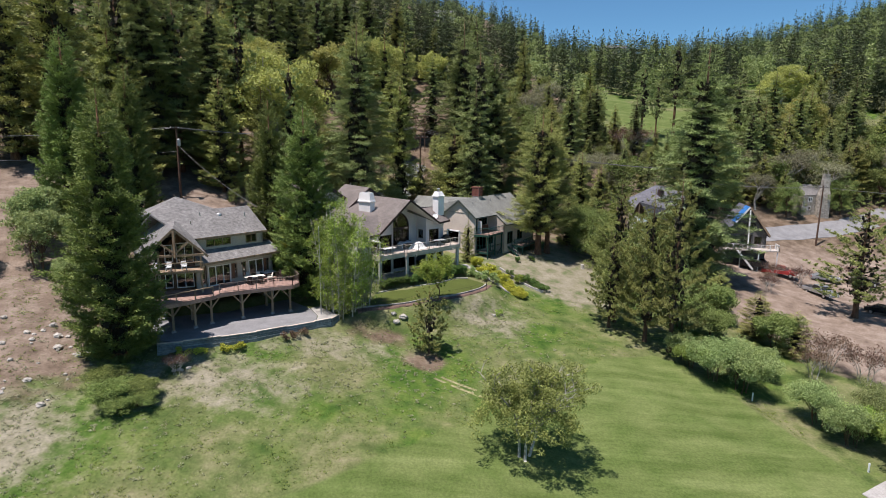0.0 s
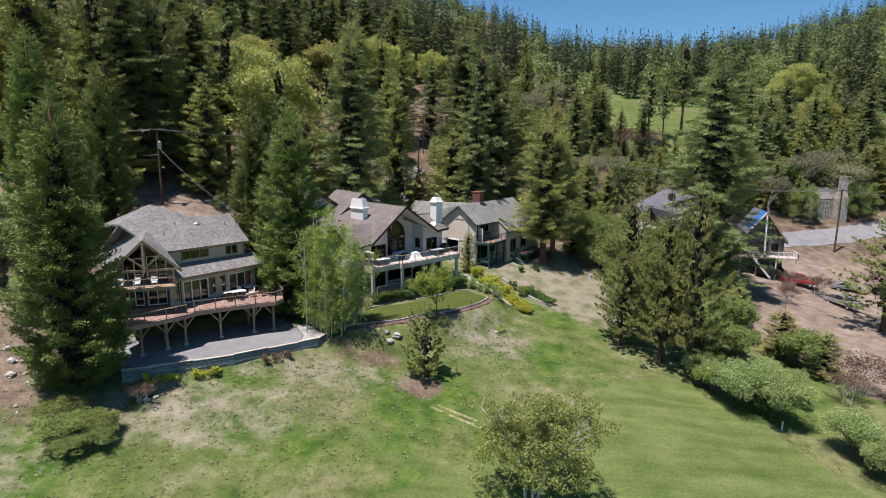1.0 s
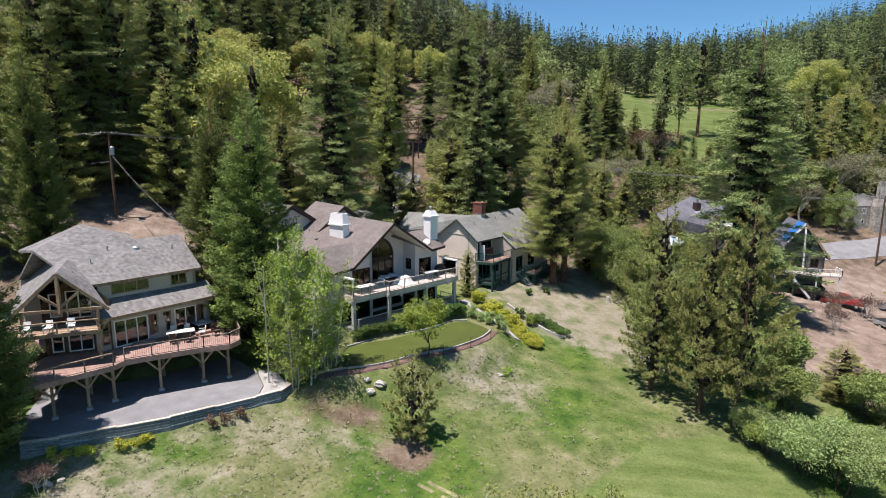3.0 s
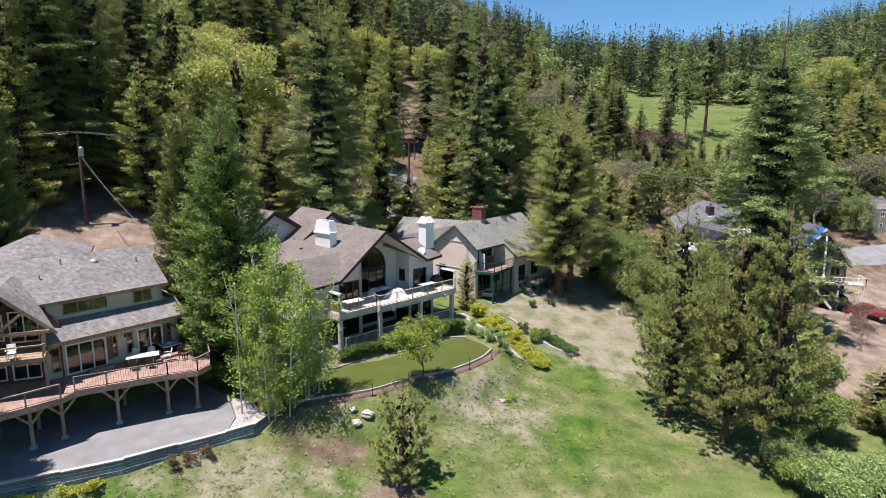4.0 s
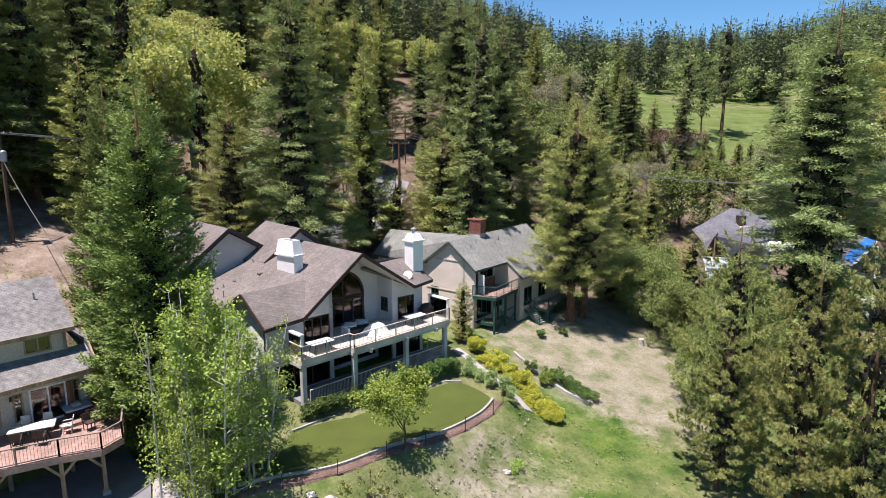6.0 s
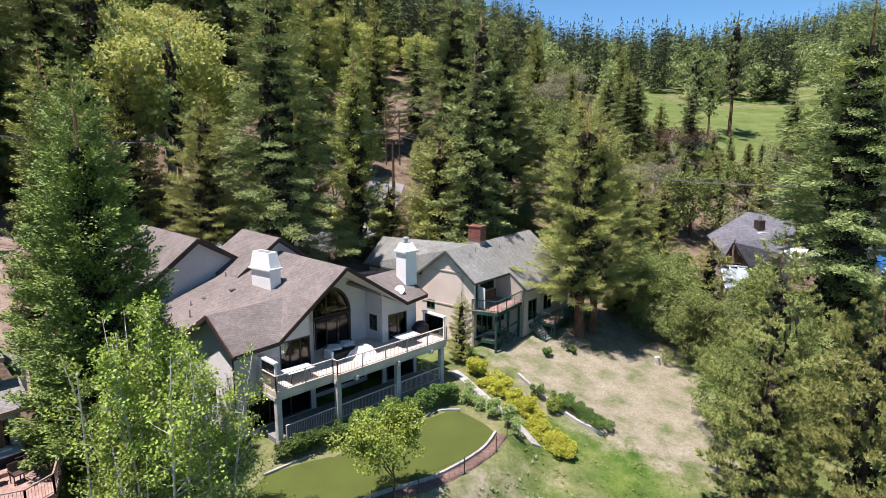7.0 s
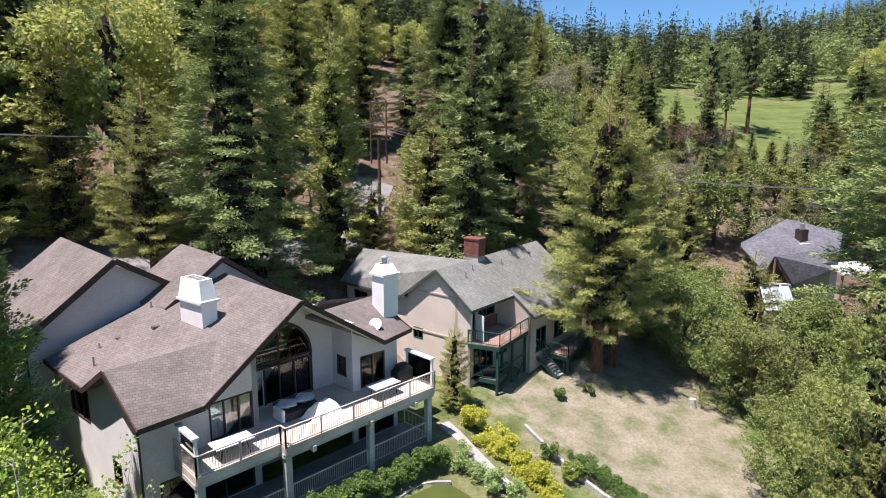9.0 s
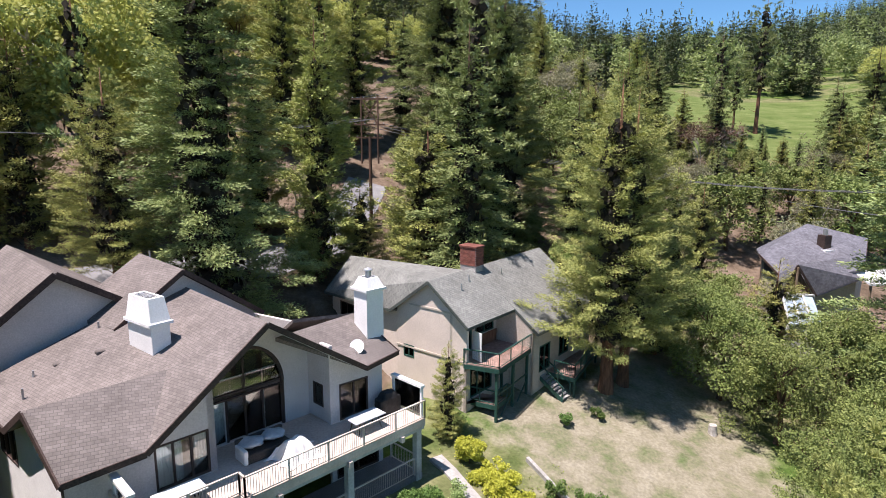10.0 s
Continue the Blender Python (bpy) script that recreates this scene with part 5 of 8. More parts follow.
    wall(ob, g2(-3.6, -10.4), g2(-3.0, -4.75), 0.6, 7.9, "whitestucco", [(2.2, 4.6, 5.4, 7.2)])
    window(ob, g2(-3.6, -10.4), g2(-3.0, -4.75), 2.2, 4.6, 5.4, 7.2, bars=2)
    wall(ob, g2(12.7, -6), g2(10, -16), 1.2, 8.3, "stucco")
    wall(ob, g2(10, -16), g2(2, -16), 1.2, 8.6, "stucco")
    part("downspout", Geo().tube([h2(-2.68, 0.14, 7.0), h2(-2.68, 0.14, 1.4)], [0.05, 0.05], 8), "trim", ob)
    part("downspout", Geo().tube([h2(-4.75, -10.55, 8.7), h2(-4.75, -10.55, 1.2)], [0.05, 0.05], 8), "trim", ob)
    # roof furniture
    for s, o, z in ((-0.9, -7.6, 8.95), (0.6, -6.3, 9.55)):
        part("roof_vent", Geo().box(h2(s, o, z + 0.16), (0.42, 0.34, 0.16), 46, 0, 0, 0.04), "brownroof", ob, "low brown roof vent")
    for s, o, z in ((-1.9, -7.7, 8.6), (-2.6, -6.2, 8.4), (1.2, -8.6, 10.1), (4.9, -11.5, 12.9)):
        part("vent_pipe", Geo().tube([h2(s, o, z - 0.2), h2(s, o, z + 0.45)], [0.05, 0.05], 8), "tank", ob)
    return ob


def chimney(name, s, o, z0, z1, wx, wy, label, flue, turn=0.0):
    """A stucco chimney with a projecting collar and a battered top."""
    ob = thing(name, h2(s, o, z0), label, "chimney")
    yaw = math.degrees(math.atan2(F2.y, F2.x)) + turn
    c = Vector(h2(s, o, 0))
    body = z1 - 1.25 if not flue else z1 - 0.7
    part("shaft", Geo().box((c.x, c.y, (z0 + body) / 2), (wx, wy, body - z0), yaw), "whitestucco", ob)
    part("collar", Geo().box((c.x, c.y, body + 0.07), (wx + 0.28, wy + 0.28, 0.16), yaw, 0, 0, 0.03), "whitestucco", ob)
    m = pose(c.x, c.y, 0, 0, 0, yaw)
    k = 0.84 if not flue else 0.66
    ring = lambda f, z: [m @ Vector((i * wx / 2 * f, j * wy / 2 * f, z)) for i, j in ((-1, -1), (1, -1), (1, 1), (-1, 1))]
    top = Geo()
    a, b = ring(1.06, body + 0.15), ring(k, z1)
    inner, low = ring(k * 0.8, z1), ring(k * 0.8, z1 - 0.3)
    top.add(a + b + inner + low, [(0, 1, 5, 4), (1, 2, 6, 5), (2, 3, 7, 6), (3, 0, 4, 7), (4, 5, 9, 8), (5, 6, 10, 9), (6, 7, 11, 10), (7, 4, 8, 11),
                                  (8, 9, 13, 12), (9, 10, 14, 13), (10, 11, 15, 14), (11, 8, 12, 15), (12, 13, 14, 15)])
    part("crown", top, "whitestucco", ob)
    cap = Geo()
    if flue:
        cap.tube([(c.x, c.y, z1 - 0.1), (c.x, c.y, z1 + 0.35)], [0.16, 0.16], 10)
        cap.lathe((c.x, c.y, z1 + 0.36), [(0.27, 0), (0.25, 0.06), (0.05, 0.14)], 12)
    else:
        for t in (-0.5, 0.0, 0.5):
            p, q = m @ Vector((t * wx * 0.55, -wy * 0.33, z1 - 0.03)), m @ Vector((t * wx * 0.55, wy * 0.33, z1 - 0.03))
            cap.bar(p, q, 0.05, 0.04)
        cap.tube([m @ Vector((wx * 0.12, 0, z1 - 0.28)), m @ Vector((wx * 0.12, 0, z1 - 0.05))], [0.2, 0.2], 10)
    part("flue", cap, "tank", ob, "grey metal flue and cap")
    return ob


def stucco_deck():
    ob = thing("deck", h2(6, 1.5, 1.6), "raised pale deck on square posts along the stucco house", "deck")
    z = 5.12
    part("deck_floor", Geo().prism([h2(-1.15, 0.02, z), h2(3.0, 0.02, z), h2(3.15, -1.8, z), h2(9.1, -1.8, z), h2(9.25, 0.05, z), h2(13.2, 0.25, z), h2(13.2, 3.0, z), h2(3.0, 3.0, z), h2(3.0, 2.5, z), h2(-1.15, 2.5, z)], (0, 0, -0.12)), "deckpale", ob)
    edge = [(-1.15, 0.1), (-1.15, 2.5), (3.0, 2.5), (3.0, 3.0), (13.2, 3.0), (13.2, 0.4)]
    for (a, b), (c, d) in zip(edge[:-1], edge[1:]):
        part("fascia", Geo().bar(h2(a, b, z - 0.2), h2(c, d, z - 0.2), 0.07, 0.42), "railpale", ob)
        part("beam", Geo().bar(h2(a, b - 0.12, z - 0.52), h2(c, d - 0.12, z - 0.52), 0.12, 0.22), "post", ob)
    railing(ob, [g2(*e) for e in edge], z, 1.02, "railpale", 0.125, 2.2)
    for s, o in ((-0.95, 2.25), (3.2, 2.7), (8.4, 2.7), (12.9, 2.7)):
        x, y = g2(s, o)
        part("post", Geo().box((x, y, (z - 0.5 + 0.4) / 2), (0.36, 0.36, z - 0.9), 46, 0, 0, 0.02), "post", ob)
    for s in (4.5, 8.2, 11.5):
        part("joist_end", Geo().box(h2(s, 2.95, z - 0.55), (0.2, 0.5, 0.3), 46), "railpale", ob)
    return ob


def lower_terrace():
    ob = thing("lower_terrace", h2(6, 1, 1.4), "concrete terrace with railings beneath the deck, slab darkened for shade", "terrace")
    z = 1.85
    # asphalt grey on a concrete slab: the deck's shade as colour
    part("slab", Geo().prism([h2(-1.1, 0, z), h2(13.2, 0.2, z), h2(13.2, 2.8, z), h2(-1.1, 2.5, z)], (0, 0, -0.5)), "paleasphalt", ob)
    for a, b in ((-0.7, 3.0), (3.45, 8.2), (8.65, 12.7)):
        railing(ob, [g2(a, 2.7), g2(b, 2.7)], z, 1.0, "railpale", 0.125, 4.5)
    railing(ob, [g2(13.0, 2.5), g2(13.0, 0.4)], z, 1.0, "railpale", 0.125, 4.5)
    return ob


def wind_screen(s, o0, o1, z, label):
    """A white frame with a glass pane at a deck's end."""
    ob = thing("wind_screen", h2(s, o1, z), label, "screen")
    for o in (o0, o1):
        x, y = g2(s, o)
        part("post", Geo().box((x, y, z + 0.85), (0.14, 0.14, 1.7), 46, 0, 0, 0.01), "white", ob)
    part("beam", Geo().bar(h2(s, o0 - 0.1, z + 1.76), h2(s, o1 + 0.1, z + 1.76), 0.3, 0.13), "white", ob)
    part("pane", Geo().prism([h2(s, o0 + 0.1, z + 0.15), h2(s, o1 - 0.1, z + 0.15), h2(s, o1 - 0.1, z + 1.68), h2(s, o0 + 0.1, z + 1.68)], F2 * 0.012), "glass", ob)
    return ob


def table(place, yaw, size, tall, top_mat, label, legs="furniture", category="table"):
    ob = thing("table", place, label, category)
    x, y, z = place
    part("tabletop", Geo().box((x, y, z + tall), (size[0], size[1], 0.05), yaw, 0, 0, 0.02), top_mat, ob)
    m = pose(x, y, z, 0, 0, yaw)
    for i in (-1, 1):
        for j in (-1, 1):
            p = m @ Vector((i * size[0] * 0.38, j * size[1] * 0.36, 0))
            q = m @ Vector((i * size[0] * 0.30, j * size[1] * 0.30, tall - 0.03))
            part("leg", Geo().bar(p, q, 0.05, 0.05), legs, ob)
    return ob


def chair(place, yaw, mat, label, group):
    ob = thing("chair", place, label, "chair", group)
    m = pose(*place, 0, 0, yaw)
    w = lambda x, y, z: tuple(m @ Vector((x, y, z)))
    part("seat", Geo().prism([w(-0.24, -0.24, 0.44), w(0.24, -0.24, 0.44), w(0.24, 0.24, 0.44), w(-0.24, 0.24, 0.44)], (0, 0, 0.05)), mat, ob)
    part("backrest", Geo().prism([w(-0.24, 0.24, 0.47), w(0.24, 0.24, 0.47), w(0.23, 0.33, 0.95), w(-0.23, 0.33, 0.95)], tuple(m.to_3x3() @ Vector((0, 0.04, 0)))), mat, ob)
    for i in (-0.21, 0.21):
        for j in (-0.21, 0.21):
            part("leg", Geo().bar(w(i, j, 0), w(i, j, 0.45), 0.04, 0.04), mat, ob)
    for i in (-0.26, 0.26):
        part("armrest", Geo().bar(w(i, -0.2, 0.66), w(i, 0.27, 0.66), 0.05, 0.04), mat, ob)
    return ob


stucco_house()
chimney("chimney", 2.25, -4.4, 8.6, 12.55, 0.9, 2.1, "wide white stucco chimney with a battered open top", False, 9)
chimney("chimney", 12.6, -0.9, 8.0, 12.35, 1.15, 1.15, "white stucco chimney with a metal flue cap", True)
stucco_deck()
lower_terrace()
wind_screen(-1.05, 0.5, 2.35, 5.15, "white-framed glass wind screen at the deck end")
wind_screen(13.1, 0.6, 2.85, 5.15, "white-framed wind screen beside the covered grill")

# things on the stucco house's deck
table(h2(0.9, 1.7, 5.13), 46, (1.9, 1.0), 0.72, "white", "white-topped patio table on dark legs on the deck")
table(h2(10.2, 1.75, 5.13), 46, (1.9, 1.0), 0.74, "tabletop", "grey glass-topped patio table with dark mesh base on the deck")


def sofa_cover():
    ob = thing("outdoor_sofa", h2(5.6, 0.6, 5.13), "wicker patio sofa with pale cushions half under covers", "sofa")
    yaw = 46
    part("base", Geo().box(h2(5.4, 0.2, 5.36), (2.3, 1.0, 0.42), yaw, 0, 0, 0.05), "furniture", ob)
    part("armrest", Geo().box(h2(4.25, 0.2, 5.5), (0.2, 1.0, 0.66), yaw, 0, 0, 0.05), "cloth", ob)
    part("backrest", Geo().box(h2(5.4, -0.3, 5.65), (2.4, 0.2, 0.7), yaw, 0, 0, 0.05), "furniture", ob)
    for k in (-0.55, 0.55):
        part("cushion", Geo().blob(h2(5.4 + k, -0.05, 5.82), (0.62, 0.58, 0.2), 3, 8, 0.18), "tabletop", ob, "crumpled blue-grey cushion cover", True)
    return ob


def draped_cover():
    ob = thing("furniture_cover", h2(6.6, 1.5, 5.13), "crumpled white cloth cover thrown over a patio chair", "cover")
    g, n = Geo(), 30
    c = Vector(h2(6.3, 1.55, 5.13))
    pts, faces = [], []
    for i in range(n + 1):
        for k in range(n + 1):
            u, v = i / n * 2 - 1, k / n * 2 - 1
            r = max(abs(u), abs(v))
            top = 0.85 + 0.12 * noise.noise(Vector((u * 2, v * 2, 3)))
            fold = 0.10 * math.sin(9 * math.atan2(v, u) + 2 * noise.noise(Vector((u, v, 7)))) * r
            zz = top * (1 - smooth01(np.array([(r - 0.42) / 0.58]))[0]) + 0.02
            w = (0.62 + 0.30 * r + fold)
            q = c + F2 * (u * 1.05 * w + 0.3 * (v < -0.6) * u) - IN2 * (v * 0.9 * w)
            pts.append((q.x, q.y, c.z + float(zz)))
    faces = [(i * (n + 1) + k, i * (n + 1) + k + 1, (i + 1) * (n + 1) + k + 1, (i + 1) * (n + 1) + k) for i in range(n) for k in range(n)]
    g.add(pts, faces)
    part("cloth", g, "cloth", ob, smooth=True)
    return ob


sofa_cover()
draped_cover()


def grill():
    ob = thing("covered_grill", h2(12.2, 1.0, 5.13), "barbecue grill under a fitted black cover", "grill")
    g = Geo()
    m = pose(*h2(12.3, 1.0, 5.13), 0, 0, 46)
    pts = []
    for z, a, b in ((0, 0.72, 0.36), (0.5, 0.74, 0.37), (0.85, 0.72, 0.36), (0.92, 0.5, 0.34), (1.15, 0.4, 0.26), (1.2, 0.3, 0.15)):
        pts += [tuple(m @ Vector((a * math.copysign(abs(math.cos(t)) ** 0.4, math.cos(t)), b * math.copysign(abs(math.sin(t)) ** 0.4, math.sin(t)), z + 0.02 * math.sin(5 * t)))) for t in [2 * math.pi * k / 20 for k in range(20)]]
    faces = [(r * 20 + k, r * 20 + (k + 1) % 20, (r + 1) * 20 + (k + 1) % 20, (r + 1) * 20 + k) for r in range(5) for k in range(20)]
    g.add(pts, faces + [tuple(range(19, -1, -1)), tuple(range(100, 120))])
    part("cover", g, "blackcloth", ob)
    return ob


grill()


def dish():
    ob = thing("satellite_dish", h2(10.9, 0.2, 8.3), "round white satellite dish on the roof edge", "dish")
    c = Vector(h2(10.9, 0.2, 9.0))
    d = Vector((-0.1, -0.85, 0.5)).normalized()
    a = d.cross(Vector((0, 0, 1))).normalized()
    b = a.cross(d)
    pts, n = [], 20
    for r, back in ((0.02, 0.10), (0.2, 0.075), (0.36, 0.02), (0.40, 0.0)):
        pts += [c + (a * math.cos(6.2832 * k / n) + b * math.sin(6.2832 * k / n)) * r - d * back for k in range(n)]
    faces = [(i * n + k, i * n + (k + 1) % n, (i + 1) * n + (k + 1) % n, (i + 1) * n + k) for i in range(3) for k in range(n)]
    bowl = part("reflector", Geo().add(pts, faces), "white", ob)
    sol = bowl.modifiers.new("thickness", "SOLIDIFY")
    sol.thickness = 0.02
    part("mast", Geo().tube([h2(10.9, 0.1, 8.2), c - d * 0.12], [0.03, 0.03], 6), "tank", ob)
    part("feed_arm", Geo().tube([c - b * 0.36, c + d * 0.42 - b * 0.15], [0.015, 0.015], 5), "tank", ob)
    return ob


dish()


# ---- the beige house with green decks ----
R3, OUT3 = Vector((0.616, 0.788, 0)), Vector((0.788, -0.616, 0))
A3 = Vector((2.15, 89.9, 0))


def h3(r, o, z=0.0):
    """A place by metres along the ridge from the gable, metres out from the ridge, and height."""
    return tuple(A3 + R3 * r + OUT3 * o + Vector((0, 0, z)))


def k3(r, o):
    return h3(r, o)[:2]


def beige_house():
    ob = thing("house", h3(6, 0, 1), "beige house with a grey-green shingle roof and green-painted trim", "house")
    green = "greenroof"
    top, back = h3(0, 0, 10.5), h3(15, 0, 10.75)
    er, el = h3(-0.1, 3.45, 7.95), h3(-0.1, -3.45, 7.95)
    dorm = h3(5.6, 3.45, 7.95)
    roof_plane(ob, (top, er, dorm, h3(5.6, 1.9, 9.15), h3(5.6, 0, 10.6)), green)
    roof_plane(ob, (h3(5.6, 0, 10.6), h3(5.6, 5.4, 6.5), h3(15, 5.4, 6.5), back), green)
    # the other wing and its long front slope
    w0, w1, v0 = h3(1.2, -12.2, 7.55), el, h3(4.0, -12.0, 10.15)
    roof_plane(ob, (el, top, h3(4.2, 0, 10.55), v0, w0), green)
    roof_plane(ob, (v0, h3(4.2, 0, 10.5), h3(8.5, 0, 7.6), h3(8, -12, 7.4)), green)
    roof_plane(ob, (h3(4.2, 0, 10.58), back, h3(15, -4.5, 7.6), h3(4.2, -4.5, 7.6)), green)
    for p, q in ((top, er), (top, el), (er, dorm), (el, w0), (w0, v0), (dorm, h3(5.6, 5.4, 6.5))):
        fascia(ob, p, q, "greytrim", 0.2)
    wall(ob, k3(0.3, -3.1), k3(0.3, 3.1), 1.2, [(0, 8.1), (0.5, 10.35), (1, 8.1)], "beige", [(0.6, 1.6, 4.6, 5.5)])
    window(ob, k3(0.3, -3.1), k3(0.3, 3.1), 0.6, 1.6, 4.6, 5.5, "greentrim", 1)
    for z in (5.35, 8.55):
        span = 3.12 if z < 8 else 1.9
        part("trim_band", Geo().bar(h3(0.27, -span, z), h3(0.27, span, z), 0.05, 0.12), "tan", ob)
    # right side: upper doors in the recess, floor below, open under-storey
    wall(ob, k3(0.3, 3.1), k3(5.6, 3.1), 1.2, 2.6, "tan")
    wall(ob, k3(0.3, 1.9), k3(5.6, 1.9), 5.35, 9.0, "tan", [(0.25, 2.2, 5.4, 7.6), (2.6, 4.9, 6.3, 7.5)])
    window(ob, k3(0.3, 1.9), k3(5.6, 1.9), 0.25, 2.2, 5.4, 7.6, "greentrim", 2, name="sliding_door")
    window(ob, k3(0.3, 1.9), k3(5.6, 1.9), 2.6, 4.9, 6.3, 7.5, "greentrim", 1)
    part("brick_panel", Geo().prism([h3(2.7, 1.96, 5.38), h3(5.5, 1.96, 5.38), h3(5.5, 1.96, 6.25), h3(2.7, 1.96, 6.25)], OUT3 * 0.04), "redbark", ob, "red-brown wooden panelling")
    wall(ob, k3(0.3, 3.1), k3(5.6, 3.1), 2.6, 5.2, "tan", [(0.4, 3.0, 2.75, 4.85), (3.4, 5.0, 3.3, 4.8)])
    window(ob, k3(0.3, 3.1), k3(5.6, 3.1), 0.4, 3.0, 2.75, 4.85, "greentrim", 2, name="sliding_door")
    window(ob, k3(0.3, 3.1), k3(5.6, 3.1), 3.4, 5.0, 3.3, 4.8, "greentrim", 1)
    wall(ob, k3(5.6, 1.9), k3(5.6, 5.0), 1.0, [(0, 9.0), (1, 6.6)], "tan")
    wall(ob, k3(5.6, 5.0), k3(15, 5.0), 0.6, 6.5, "tan", [(1.0, 2.6, 3.2, 5.2), (4, 5.6, 3.6, 5.2)])
    window(ob, k3(5.6, 5.0), k3(15, 5.0), 1.0, 2.6, 3.2, 5.2, "greentrim", 1, name="sliding_door")
    window(ob, k3(5.6, 5.0), k3(15, 5.0), 4, 5.6, 3.6, 5.2, "greentrim", 1)
    wall(ob, k3(15, 5.0), k3(15, -4.2), 1, [(0, 6.4), (0.54, 10.5), (1, 7.6)], "beige")
    wall(ob, k3(15, -4.2), k3(7.6, -4.2), 1, 7.6, "beige")
    wall(ob, k3(1.7, -11.8), k3(0.3, -3.1), 1, 7.75, "beige", [(1.2, 3.2, 5.6, 7.0)])
    window(ob, k3(1.7, -11.8), k3(0.3, -3.1), 1.2, 3.2, 5.6, 7.0, "trim", 1)
    wall(ob, k3(7.6, -11.8), k3(1.7, -11.8), 1, [(0, 7.3), (0.4, 9.9), (1, 7.5)], "whitestucco")
    wall(ob, k3(7.6, -4.2), k3(7.6, -11.8), 1, 7.3, "beige")
    part("floor_slab", Geo().prism([h3(0.4, -3, 5.0), h3(14.8, -3, 5.0), h3(14.8, 3.0, 5.0), h3(0.4, 3.0, 5.0)], (0, 0, 0.3)), "deck", ob)
    # added wall behind the windows, coloured near-black in place of room shade
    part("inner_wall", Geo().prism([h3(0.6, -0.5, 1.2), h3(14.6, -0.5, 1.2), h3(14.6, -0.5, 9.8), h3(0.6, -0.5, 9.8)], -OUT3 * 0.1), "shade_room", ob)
    for r, o, z in ((2.2, 1.2, 9.9), (3.6, 0.8, 10.2), (7.5, 1.0, 10.1)):
        part("vent_pipe", Geo().tube([h3(r, o, z - 0.5), h3(r, o, z + 0.2)], [0.05, 0.05], 7), "tank", ob)
    return ob


def brick_chimney():
    ob = thing("brick_chimney", h3(5.4, -0.3, 10), "red brick chimney with a corbelled cap on the ridge", "chimney")
    part("core", Geo().box(h3(5.4, -0.3, 10.9), (0.9, 1.4, 2.4), 52), "mortar", ob)
    part("cap", Geo().box(h3(5.4, -0.3, 12.16), (1.1, 1.6, 0.14), 52, 0, 0, 0.03), "brick", ob, "corbelled brick cap")
    mesh = clean_mesh("brick", *(lambda g: (g.v, g.f))(Geo().box((0, 0, 0), (0.215, 0.06, 0.07))), "brick")
    m0 = pose(*h3(5.4, -0.3, 10.74), 0, 0, 52)
    for row in range(16):
        z = 0.04 + row * 0.083
        for k in range(4):
            x = -0.33 + k * 0.225 + (0.06 if row % 2 else -0.03)
            for y in (-0.71, 0.71):
                piece("brick", mesh, ob, m0 @ pose(x, y, z))
        for k in range(6):
            y = -0.58 + k * 0.225 + (0.06 if row % 2 else -0.03)
            for x in (-0.46, 0.46):
                piece("brick", mesh, ob, m0 @ pose(x, y, z, 0, 0, 90))
    return ob


